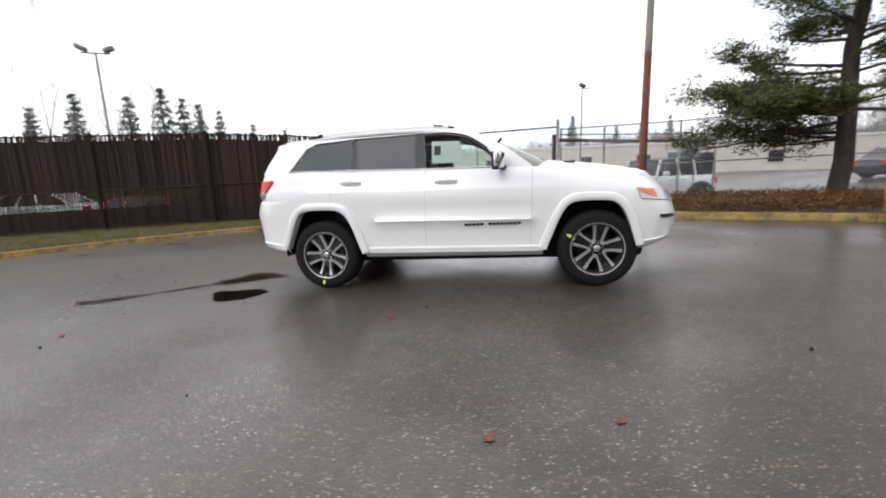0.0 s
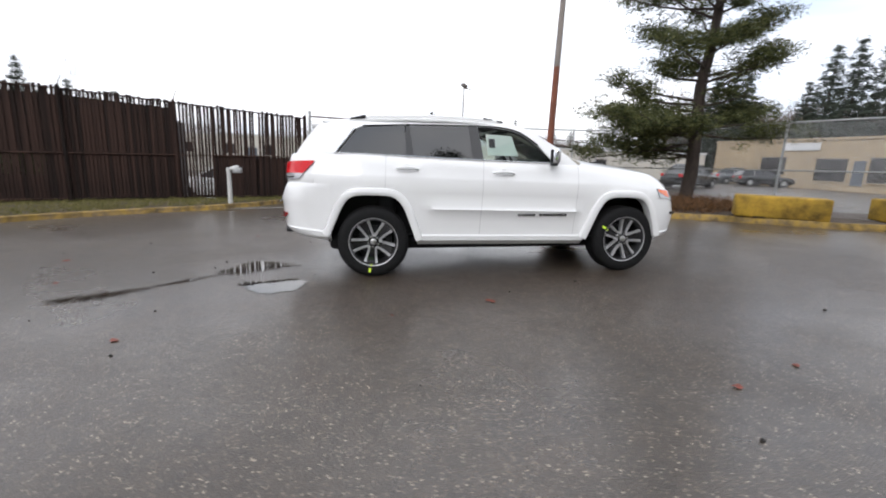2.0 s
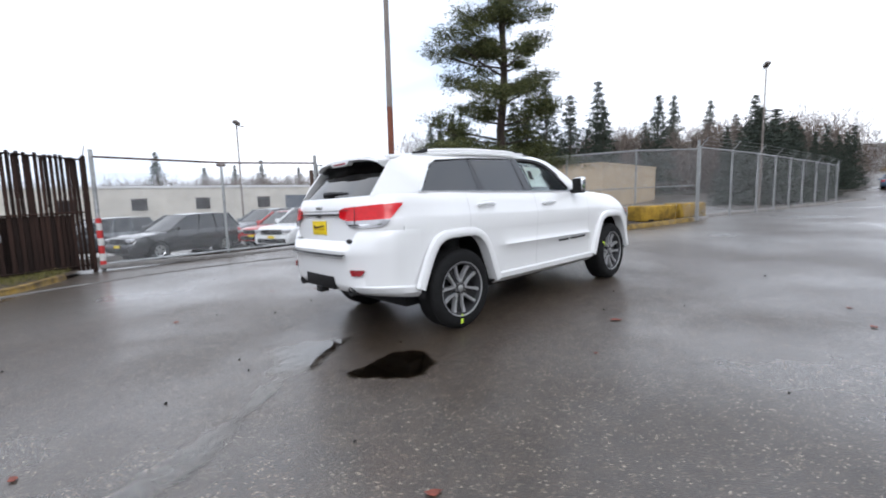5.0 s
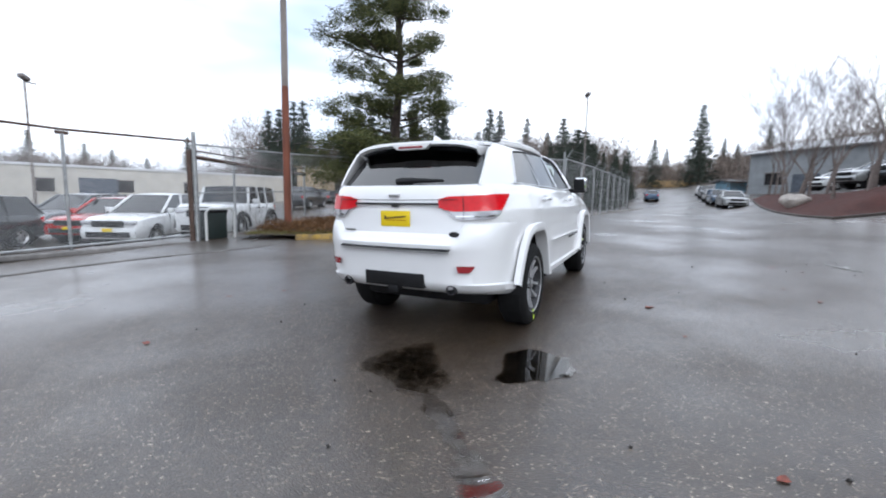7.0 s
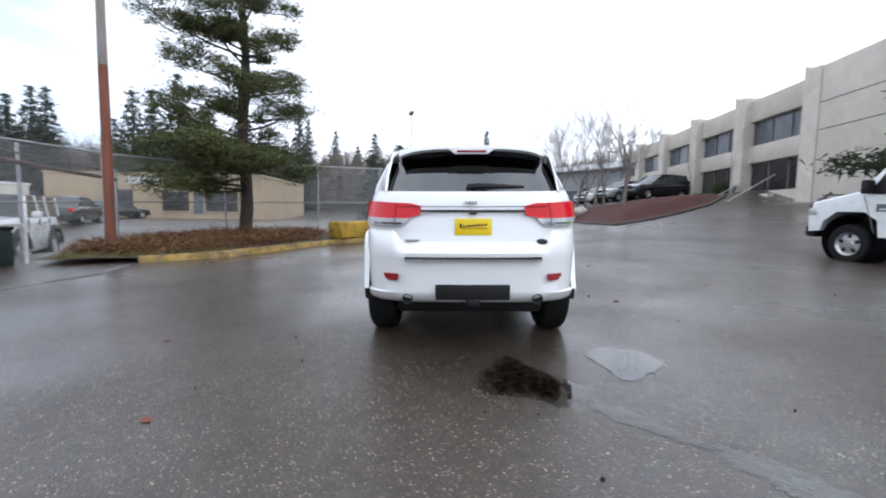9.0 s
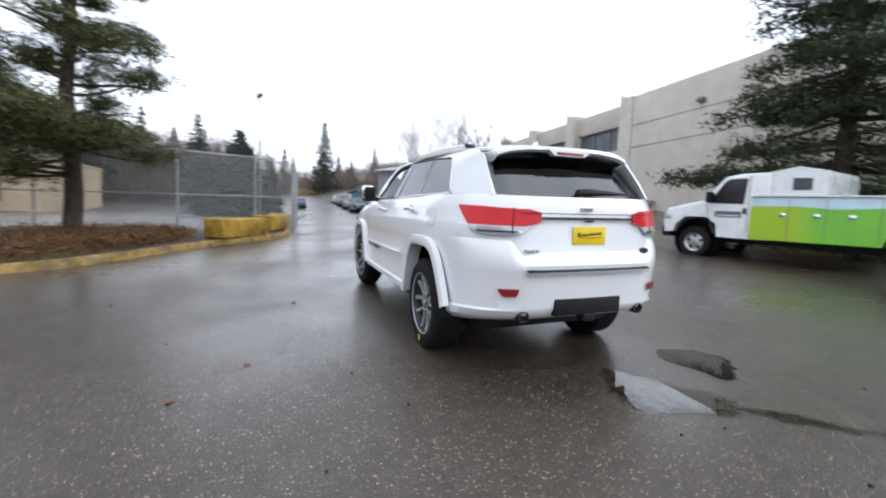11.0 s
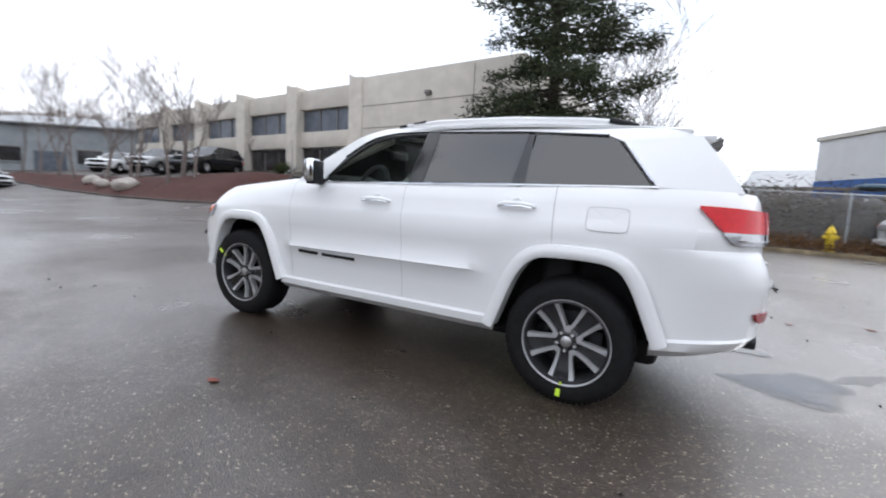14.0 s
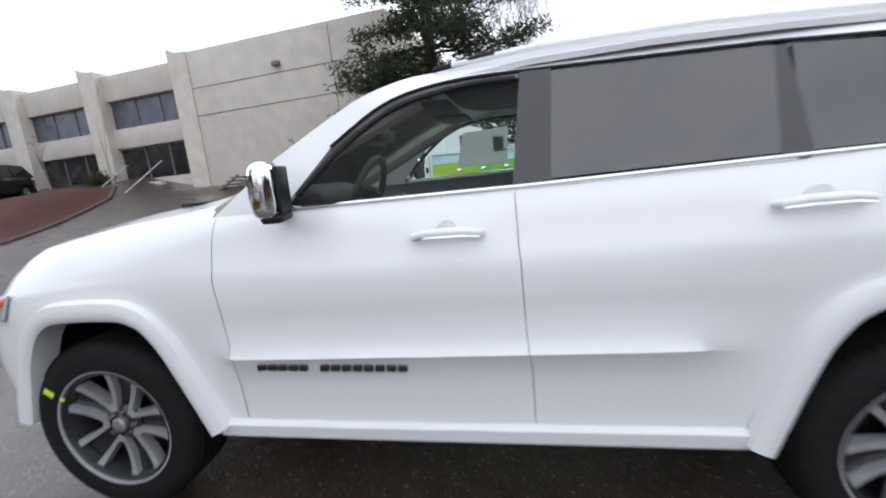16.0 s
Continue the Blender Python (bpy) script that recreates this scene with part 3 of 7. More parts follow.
        for nmw, pl, mt in (("front_window", rounded(dlo_f, 2, 6), CLEAR), ("rear_window", dlo_r, PRIVACY), ("quarter_window", rounded(dlo_q, 2, 6), PRIVACY)):
            g = part(nmw, thick(poly_bm(on_side(pl, side, -0.006)), 0.004), mt, car, "clear glass" if mt is CLEAR else "dark privacy glass")
            g.visible_shadow = mt is not CLEAR
        hole = [(0.57, 1.25), (-0.3, 1.272), (-1.05, 1.302), (-1.84, 1.329), (-1.80, 1.37), (-1.63, 1.588), (-1.55, 1.62), (-1.05, 1.645), (-0.3, 1.65), (-0.08, 1.646), (0.10, 1.616), (0.235, 1.563), (0.395, 1.45)]
        outer = [(0.87, 1.228), (-0.3, 1.26), (-1.05, 1.29), (-2.26, 1.318), (-2.17, 1.45), (-2.03, 1.62), (-1.85, 1.672), (-1.05, 1.706), (-0.3, 1.71), (0.06, 1.694), (0.20, 1.660), (0.355, 1.588), (0.615, 1.432)]
        part("side_frame", ring_bm(rounded(outer, 8, 12), rounded(hole, 8, 12), side, 0.004, 0.02), PAINT, car)
        part("pillar_cover", thick(poly_bm(on_side([(-0.245, 1.274), (-0.365, 1.279), (-0.39, 1.643), (-0.285, 1.645)], side, 0.0)), 0.006), GLOSSBLACK, car)
        part("pillar_cover", thick(poly_bm(on_side([(-1.012, 1.303), (-1.098, 1.307), (-1.092, 1.64), (-1.050, 1.643)], side, -0.001)), 0.006), GLOSSBLACK, car)
        # bright strip along the belt and round the quarter glass
        strip = on_side([(0.55, 1.252), (-0.3, 1.274), (-1.05, 1.304), (-1.845, 1.331), (-1.81, 1.365), (-1.64, 1.588)], side, 0.010)
        part("belt_strip", tube_bm(strip, 0.006, 6), CHROME, car)
        rubber = on_side(rounded([(0.395, 1.452), (0.235, 1.565), (0.10, 1.618), (-0.08, 1.647), (-0.3, 1.651), (-1.05, 1.646), (-1.55, 1.621)], 0, 4), side, 0.006)
        part("window_seal", tube_bm(rubber, 0.007, 6), BLACK, car)
        part("window_seal", tube_bm(on_side(rounded([(0.52, 1.29), (0.37, 1.432), (0.215, 1.542), (0.08, 1.594), (-0.12, 1.624), (-0.27, 1.626)], 0, 5), side, -0.006), 0.011, 6), BLACK, car)
        # roof rail
        rp = [(0.02, 0.58, 1.700), (-0.05, 0.58, 1.716), (-0.35, 0.575, 1.742), (-0.9, 0.57, 1.754), (-1.4, 0.57, 1.738), (-1.62, 0.57, 1.716), (-1.70, 0.57, 1.694)]
        part("roof_rail", tube_bm([(x, side * y, z) for x, y, z in rp], [0.007, 0.013, 0.015, 0.015, 0.015, 0.013, 0.007], 8), PAINT, car, "pale roof rail with dark feet")
        part("rail_base", poly_bm([(x, side * (y - 0.01), z) for x, y, z in rp] + [(x, side * (y - 0.01), z - 0.06) for x, y, z in rp[::-1]], Vector((0, side * 0.018, 0))), PAINT, car, smooth=False)
        for a0, a1 in ((0.03, -0.20), (-1.52, -1.69)):
            part("rail_foot", tube_bm([(a0, side * 0.58, 1.704 if a0 > 0 else 1.732), (a1, side * 0.573, 1.735 if a0 > 0 else 1.70)], [0.012, 0.019] if a0 > 0 else [0.019, 0.012], 8), BLACK, car)
        # mirror
        mir = part("door_mirror", box_bm(0.440, 0, 1.232, 0.530, 0.172, 1.415, 0.042, 5), CHROME, car, "chrome-capped folding door mirror")
        mir.matrix_basis = Matrix.Translation((MIRX + 0.02, 0.92, 0.0)) @ swing(0.0, 17) if side > 0 else Matrix.Translation((MIRX + 0.02, -1.085, 0.0)) @ swing(0.165, -17)
        part("mirror_foot", tube_bm([(0.48, 0.03 if side > 0 else 0.135, 1.25), (0.48, -0.08 if side > 0 else 0.245, 1.245)], 0.028, 8), BLACK, mir)
        part("mirror_glass", box_bm(0.432, 0.010, 1.250, 0.444, 0.155, 1.398, 0.006, 2), BLACK, mir)
        part("mirror_lower", box_bm(0.434, 0.004, 1.222, 0.505, 0.155, 1.252, 0.014, 3), BLACK, mir)
        # lamps
        sx = s_of_x(11, -2.055)
        ys = lambda j, y: next(s / 400 for s in range(-400, 1) if body_point(j, s / 400, False).y > y)
        s_in, s_mid = ys(11, 0.39), ys(11, 0.625)
        tl = part("tail_lamp", wrap(0, 0, s_in, sx, side, 0.016, 24, 3, lambda u: (j_at(1.112 + 0.115 * max(0, (u - 0.84) / 0.16) ** 1.1 + 0.03 * max(0, (0.12 - u) / 0.12) ** 1.5, -0.5), j_at(1.240 - 0.012 * (1 - u) - 0.02 * max(0, (0.08 - u) / 0.08), -0.5))), REDLENS, car, "red tail lamp with clear lower band")
        part("lamp_lower", wrap(0, 0, s_in + (sx - s_in) * 0.08, s_in + (sx - s_in) * 0.84, side, 0.012, 24, 2, lambda u: (j_at(1.048 + 0.055 * abs(2 * u - 1) ** 6, -0.5), j_at(1.114, -0.5))), CLEARLENS, tl)
        part("lamp_bar", wrap(0, 0, s_in + (sx - s_in) * 0.16, s_in + (sx - s_in) * 0.72, side, 0.018, 20, 1, lambda u: (j_at(1.070, -0.5), j_at(1.080, -0.5))), CHROME, tl)
        part("lamp_seam", wrap(0, 0, s_mid - 0.004, s_mid + 0.004, side, 0.018, 1, 3, lambda u: (j_at(1.055, -0.5), j_at(1.236, -0.5))), BLACK, tl)
        r0, r1 = ys(5, 0.60), ys(5, 0.765)
        part("reflector", wrap(0, 0, r0, r1, side, 0.040, 10, 1, lambda u: (j_at(0.640 + 0.035 * max(0, (u - 0.75) / 0.25) + 0.03 * max(0, (0.1 - u) / 0.1), r0), j_at(0.692, r0))), DARKRED, car, "dark red bumper reflector")
        h0, h1 = s_of_x(9, 1.83), s_of_x(9, 2.14)
        hl = part("head_lamp", wrap(0, 0, h0, h1 + 0.25, side, 0.006, 12, 3, lambda u: (8.35 - 0.1 * u, 10.0 - 0.3 * u)), CLEARLENS, car, "clear headlamp with amber marker")
        part("marker_lens", wrap(0, 0, h0 + 0.004, h0 + (h1 - h0) * 0.42, side, 0.009, 6, 2, lambda u: (8.5 + 0.5 * (1 - u) ** 2, 9.7)), AMBER, hl)
        f0 = s_of_x(6, 2.05)
        part("fog_lamp", wrap(5.2, 6.6, f0, f0 + 0.22, side, 0.006, 6, 2), BLACK, car)
        # exhaust and tow hook
        ex = part("exhaust_tip", lathe_bm([(-0.14, 0.040), (0.02, 0.042), (0.03, 0.040), (0.03, 0.034), (-0.02, 0.032)], 24), DARKALLOY, car, "round dark chrome exhaust tip")
        ex.matrix_basis = pose(-2.40, side * 0.505, 0.490, 0, 0, 90)
        part("exhaust_bore", lathe_bm([(0.004, 0.0), (0.004, 0.035)], 20), BLACK, ex)
        wheel(car, RX, side * 0.80, side, 178 if side > 0 else 172)
        wheel(car, FX, side * 0.80, side, 56 if side > 0 else 62, 2)
    # fuel flap
    def skin(x, z, out):
        j = min((abs(body_point(9 + i * 0.05, s_of_x(9 + i * 0.05, x)).z - z), 9 + i * 0.05) for i in range(75))[1]
        q = body_point(j, s_of_x(j, x))
        return (q.x, q.y + out, z)

    fr = []
    for k in range(25):
        a = 2 * math.pi * k / 24
        c, s2 = math.cos(a), math.sin(a)
        fr.append((-1.617 + 0.112 * math.copysign(abs(c) ** 0.35, c), 1.135 + 0.068 * math.copysign(abs(s2) ** 0.35, s2)))
    part("fuel_flap", grid_bm([[skin(-1.617 + (x + 1.617) * f, 1.135 + (z - 1.135) * f, 0.0025) for x, z in fr] for f in (0.97, 0.6, 0.05)], flip=True), PAINT, car)
    part("flap_gap", tube_bm([skin(x, z, 0.001) for x, z in fr], 0.0016, 4), SHELL, car)
    # tailgate and rear bumper
    ss = [-1 + i * 0.05 for i in range(20)] + [-0.02]
    rows = []
    for j in (7.5, 8, 8.5, 9, 9.5, 10, 11, 12, 13):
        pts = [body_point(j, s, False) for s in ss]
        rows.append([(p.x, p.y, p.z) for p in reversed(pts)][0:] and [(p.x, p.y, p.z) for p in pts[::-1]] + [(p.x, -p.y, p.z) for p in pts[1:]])
    part("tailgate", grid_bm(rows, flip=True), PAINT, car, "white tailgate with chrome grab strip")
    rows = []
    brow = [(0.1, -0.03), (0.5, 0.004), (1, 0.014), (2, 0.026), (3, 0.018), (4, 0.027), (5, 0.034), (6, 0.038), (7, 0.042), (7.6, 0.040), (8, 0.030), (8.3, 0.012), (8.36, -0.004)]
    for j, o in brow:
        pts = []
        for i in range(31):
            s = -1 + i * (1 + s_of_x(j, -1.90)) / 30
            p, q = body_point(j, s, False), body_point(j, s + 0.01, False)
            nx, ny = -(q.y - p.y), q.x - p.x
            ln = math.hypot(nx, ny) or 1
            oo = 0.003 + (o - 0.003) * smooth01(-1.88, -2.34, p.x)
            zz = p.z
            if j < 2:
                zz += 0.0
            if j > 7 and abs(p.y) < 0.66:
                zz -= 0.075 * smooth01(0.66, 0.56, abs(p.y)) * (1 if j > 7.8 else 0.7)
            pts.append((p.x + oo * nx / ln, p.y + oo * ny / ln, zz))
        rows.append(pts[::-1] + [(x, -y, z) for x, y, z in pts[1:]])
    part("rear_bumper", grid_bm(rows, flip=True), PAINT, car, "white rear bumper with scuff pad")
    pad = bmesh.new()
    rows = [[(xx + 0.02 * (1 - (yy / 0.6) ** 2) * -1, yy, zz) for yy in [-0.53 + 1.06 * k / 16 for k in range(17)]] for xx, zz in ((-2.425, 0.828), (-2.480, 0.821), (-2.489, 0.814))]
    grid_bm(rows, bm=pad)
    part("scuff_pad", thick(pad, 0.006), BLACK, car)
    part("bright_strip", tube_bm([(-2.481 - 0.02 * (1 - (yy / 0.6) ** 2), yy, 0.803) for yy in [-0.53 + 1.06 * k / 16 for k in range(17)]], 0.007, 6), SILVER, car)
    part("pad_gap", tube_bm([(-2.484 - 0.02 * (1 - (yy / 0.6) ** 2), yy, 0.792) for yy in [-0.53 + 1.06 * k / 16 for k in range(17)]], 0.003, 5), SHELL, car)
    part("tow_panel", box_bm(-2.470, -0.285, 0.490, -2.38, 0.285, 0.610, 0.008), BLACK, car, "black plastic tow hitch cover")
    part("tow_socket", box_bm(-2.49, -0.05, 0.44, -2.40, 0.05, 0.50, 0.012), BLACK, car)
    part("gate_gap", tube_bm([(-2.418, -0.60, 1.205), (-2.425, 0, 1.2), (-2.418, 0.60, 1.205)], 0.003, 5), BLACK, car)
    grab = part("grab_strip", box_bm(-2.428, -0.40, 1.163, -2.40, 0.40, 1.178, 0.005), DARKALLOY, car, "dark grab strip above the number plate")
    part("gate_button", box_bm(-2.436, -0.03, 1.145, -2.41, 0.03, 1.157, 0.004), BLACK, car)
    plate = part("plate_card", box_bm(-2.428, -0.143, 0.985, -2.420, 0.137, 1.112, 0.002), YELLOW, car, "yellow dealer card in the plate recess")
    scr = []
    for i in range(9):
        y0 = 0.10 - i * 0.0235
        hgt = 0.030 if i == 0 else 0.016
        part("card_bar", box_bm(-2.4315, y0 - 0.017, 1.042 + i * 0.002, -2.4275, y0, 1.042 + hgt + i * 0.002, 0.001), INK, plate, smooth=False)
    part("card_rule", box_bm(-2.4312, -0.11, 1.034, -2.4277, 0.09, 1.038, 0.0005, m=Matrix.Identity(4)), DARKRED, plate, smooth=False)
    for i in range(4):
        part("badge_bar", box_bm(-2.415, 0.045 - i * 0.026 - 0.0, 1.222, -2.385, 0.062 - i * 0.026, 1.246, 0.003), SILVER, car, smooth=False)
    for i in range(4):
        part("badge_bar", box_bm(-2.43, 0.50 - i * 0.030, 0.938, -2.395, 0.521 - i * 0.030, 0.955, 0.002), SILVER, car, smooth=False)
    em = part("gate_emblem", lathe_bm([(0, 0.0), (0.0, 0.045), (0.012, 0.04), (0.014, 0.0)], 20), DARKALLOY, car)
    em.matrix_basis = pose(-2.408, -0.53, 0.935, 0, 0, 90) @ Matrix.Diagonal((1, 1, 0.5, 1))
    part("gate_latch_badge", box_bm(-2.428, -0.085, 0.885, -2.415, 0.055, 0.905, 0.003), CHROME, car, smooth=False)
    # rear glass, spoiler, wiper
    rows = []
    for i in range(9):
        f = i / 8
        z, x, hw = 1.30 + f * 0.36, -2.335 + 0.36 * f, 0.735 - 0.155 * f
        rows.append([(x + 0.075 * (y / hw) ** 2 * (1 - f * 0.3) + 0.03 * abs(y / hw) ** 6, y, z) for y in [hw * (-1 + k / 8) for k in range(17)]])
    part("rear_glass", thick(grid_bm(rows, flip=False), 0.005), REARGLASS, car, "dark privacy rear glass")
    span = [-1 + k / 10 for k in range(21)]
    rows = [[(x - b * (1 - u * u), hw * u, z - d * abs(u) ** 4) for u in span] for x, b, hw, z, d in ((-1.90, 0.02, 0.64, 1.708, 0.07), (-1.99, 0.035, 0.62, 1.705, 0.065), (-2.09, 0.055, 0.60, 1.690, 0.05), (-2.098, 0.055, 0.595, 1.664, 0.05), (-2.06, 0.045, 0.59, 1.650, 0.05))]
    sp = part("roof_spoiler", grid_bm(rows), PAINT, car, "white roof spoiler with brake light")
    for k in (0, -1):
        part("spoiler_end", thick(poly_bm([rows[0][k], rows[1][k], rows[2][k], rows[3][k], (-2.03, rows[4][k][1], 1.575), (-1.96, rows[4][k][1], 1.56)]), 0.014), PAINT, sp, smooth=False)
    und = [[(x, y, z) for x, y, z in rows[4]], [(-1.965 - 0.0 * y, y * 0.94, 1.625 - 0.03 * abs(y / 0.6) ** 4 - 0.03) for x, y, z in rows[4]]]
    part("spoiler_underside", grid_bm(und), GLOSSBLACK, sp)
    part("brake_light", box_bm(-2.162, -0.12, 1.634, -2.10, 0.12, 1.652, 0.006), DARKRED, sp)
    part("brake_light_frame", poly_bm([(-2.155, -0.20, 1.672), (-2.155, -0.135, 1.625), (-2.155, 0.135, 1.625), (-2.155, 0.20, 1.672)], Vector((0.06, 0, 0))), PAINT, sp, smooth=False)
    wp = part("rear_wiper", tube_bm([(-2.315, 0.03, 1.346), (-2.325, -0.02, 1.352), (-2.33, -0.12, 1.356), (-2.315, -0.40, 1.352)], [0.024, 0.03, 0.024, 0.010], 8), BLACK, car)
    part("wiper_hub", lathe_bm([(0, 0.03), (0.03, 0.028), (0.034, 0.0)], 16), BLACK, wp).matrix_basis = pose(-2.30, 0.02, 1.348, 0, 0, 90)
    part("antenna_fin", tidy(grid_bm([[(-1.55, -0.03, 1.742), (-1.55, 0, 1.742), (-1.55, 0.03, 1.742)], [(-1.65, -0.025, 1.735), (-1.65, 0, 1.785), (-1.65, 0.025, 1.735)], [(-1.70, -0.02, 1.732), (-1.70, 0, 1.79), (-1.70, 0.02, 1.732)], [(-1.72, -0.015, 1.73), (-1.72, 0, 1.735), (-1.72, 0.015, 1.73)]])), PAINT, car)
    # roof
    rows = []
    for x, z, hw in ((0.12, 1.672, 0.60), (-0.05, 1.700, 0.635), (-0.3, 1.727, 0.65), (-0.7, 1.741, 0.655), (-1.1, 1.740, 0.655), (-1.5, 1.728, 0.65), (-1.8, 1.712, 0.64), (-1.97, 1.704, 0.63)):
        rows.append([(x - 0.06 * (y / hw) ** 2 * (1 if x > 0 else 0.2), y, z - 0.014 * (y / hw) ** 2 - 0.022 * abs(y / hw) ** 10) for y in [hw * (-1 + k / 8) for k in range(17)]])
    part("roof", thick(grid_bm(rows), 0.02), PAINT, car)
    # windscreen
    rows = []
    for i in range(9):
        f = i / 8
        x, z, hw = 1.14 - 1.02 * f, 1.225 + 0.447 * f + 0.04 * math.sin(f * math.pi), 0.76 - 0.17 * f
        rows.append([(x - (0.27 - 0.20 * f) * (y / hw) ** 2, y, z - 0.015 * (y / hw) ** 2) for y in [hw * (-1 + k / 8) for k in range(17)]])
    part("windscreen", thick(grid_bm(rows), 0.005), SCREENGLASS, car).visible_shadow = False
    # bonnet
    rows = []
    for i in range(15):
        x = 0.90 + 1.19 * i / 14
        hw = 0.815 - 0.06 * smooth01(0.9, 1.6, x) - 0.28 * smooth01(1.75, 2.3, x)
        if x > 1.55:
            hw = min(hw, 0.80 * (1 - min(0.99, (x - 1.55) / 0.55) ** 2.5) ** 0.4 + 0.012)
        zt = lerp(TOP, x)
        crown = 0.055 - 0.02 * smooth01(1.2, 2.0, x) - 0.02 * smooth01(1.9, 2.09, x)
        rows.append([(x + 0.16 * (1 - (y / hw) ** 2) * smooth01(1.2, 0.9, x), y, zt + crown * (1 - (y / hw) ** 4) + 0.012 * math.exp(-((abs(y) - 0.42) / 0.09) ** 2) - (0.01 if abs(y) > hw * 0.97 else 0)) for y in [hw * (-1 + k / 12) for k in range(25)]])
    part("bonnet", thick(grid_bm(rows, flip=True), 0.015), PAINT, car, "white sculpted bonnet")
    part("cowl", box_bm(0.88, -0.62, 1.14, 1.10, 0.62, 1.212, 0.02), BLACK, car)
    for k in (-1, 1):
        part("bonnet_vent", box_bm(1.18, k * 0.42 - 0.07, 1.262, 1.30, k * 0.42 + 0.07, 1.277, 0.005), BLACK, car)
    # floor pan
    part("floor_pan", box_bm(-1.95, -0.66, 0.255, 1.95, 0.66, 0.46, 0.05), BLACK, car)
    part("inner_tub", grid_bm([[(2.0, -0.85, 0.42), (2.0, 0.85, 0.42)], [(1.0, -0.88, 0.42), (1.0, 0.88, 0.42)], [(-2.2, -0.8, 0.45), (-2.2, 0.8, 0.45)]]), BLACK, car)
    # interior
    part("dashboard", box_bm(0.48, -0.74, 0.85, 1.0, 0.74, 1.19, 0.08, 3), TRIM, car)
    st = part("steering_wheel", bmesh.new(), TRIM, car)
    bm = bmesh.new()
    tube_bm([(0, 0.185 * math.cos(a), 0.185 * math.sin(a)) for a in [2 * math.pi * k / 28 for k in range(29)]], 0.016, 8, bm)
    box_bm(-0.02, -0.06, -0.05, 0.03, 0.06, 0.05, 0.015, 2, bm)
    for a in (0, math.pi, -math.pi / 2):
        tube_bm([(0, 0.05 * math.cos(a), 0.05 * math.sin(a)), (0, 0.18 * math.cos(a), 0.18 * math.sin(a))], 0.014, 6, bm)
    bm.to_mesh(st.data)
    bm.free()
    st.matrix_basis = pose(0.42, 0.38, 1.235, 0, -22, 0)
    for k in (-1, 1):
        part("inner_pillar", tube_bm([(0.93, k * 0.70, 1.22), (0.42, k * 0.635, 1.47), (0.10, k * 0.575, 1.61)], [0.05, 0.045, 0.04], 8), BEIGE, car)
        part("sun_visor", box_bm(0.0, min(k * 0.08, k * 0.50), 1.595, 0.17, max(k * 0.08, k * 0.50), 1.612, 0.006), TRIM, car)
    part("dash_hood", box_bm(0.54, 0.14, 1.14, 0.80, 0.62, 1.31, 0.06, 3), TRIM, car)
    part("inner_mirror", box_bm(0.40, -0.13, 1.49, 0.44, 0.13, 1.56, 0.018), BLACK, car)
    part("mirror_stem", tube_bm([(0.44, 0, 1.54), (0.50, 0, 1.60)], 0.018, 6), BLACK, car)
    part("head_lining", box_bm(-1.8, -0.60, 1.66, 0.05, 0.60, 1.685, 0.01), TRIM, car)
    for sy in (0.38, -0.38):
        s0 = part("front_seat", box_bm(-0.45, sy - 0.26, 0.60, 0.12, sy + 0.26, 0.86, 0.08, 3), SEATCLOTH, car)
        part("seat_back", box_bm(-0.62, sy - 0.25, 0.82, -0.42, sy + 0.25, 1.42, 0.07, 3, m=Matrix.Identity(4)), SEATCLOTH, s0)
        part("head_rest", box_bm(-0.66, sy - 0.13, 1.44, -0.54, sy + 0.13, 1.62, 0.045, 3), SEATCLOTH, s0)
    part("rear_seat", box_bm(-1.42, -0.68, 0.62, -1.2, 0.68, 1.35, 0.07, 3), TRIM, car)
    part("centre_console", box_bm(-0.4, -0.1, 0.55, 0.5, 0.1, 0.98, 0.03), TRIM, car)
    part("window_sticker", thick(poly_bm(on_side([(0.16, 1.32), (-0.19, 1.327), (-0.2, 1.56), (0.10, 1.545)], -1, -0.016)), 0.002), PAPER, car, "white price sheet inside the window")
    part("sticker_block", thick(poly_bm(on_side([(-0.10, 1.41), (-0.17, 1.412), (-0.17, 1.51), (-0.10, 1.508)], -1, -0.009)), 0.001), TRIM, car, smooth=False)
    # the tail draws in behind the rear wheels
    for ob in car.children_recursive:
        if ob.type != "MESH" or ob.name.startswith("wheel") or ob.parent.name.startswith("wheel") or ob.matrix_basis != Matrix.Identity(4):
            continue
        for v in ob.data.vertices:
            x, y = v.co.x, v.co.y
            if x < -1.55 and abs(y) > 0.5:
                g = 1 - 0.29 * min(1.2, ((-1.55 - x) / 0.75)) ** 1.45
                v.co.y = math.copysign(0.5 + (abs(y) - 0.5) * g, y)
    return car


suv = build_suv()

# ---- materials of the surroundings ----
SLAT = material("stained_slat", (0.030, 0.016, 0.012), 0.85, spec=0.25, vary=0.5, scale=9, bump=0.4, bump_scale=40, stretch=(1, 1, 0.15), stain=0.5, stain_scale=2.0)
sl_n, sl_l = SLAT.node_tree.nodes, SLAT.node_tree.links
sl_src = sl_n["Principled BSDF"].inputs["Base Color"].links[0].from_socket
sl_o, sl_r, sl_x = sl_n.new("ShaderNodeObjectInfo"), sl_n.new("ShaderNodeMapRange"), sl_n.new("ShaderNodeMix")
sl_r.inputs["To Min"].default_value, sl_r.inputs["To Max"].default_value = 0.5, 1.7
sl_l.new(sl_o.outputs["Random"], sl_r.inputs[0])
sl_x.data_type, sl_x.blend_type = "RGBA", "MULTIPLY"
sl_x.inputs["Factor"].default_value = 1.0
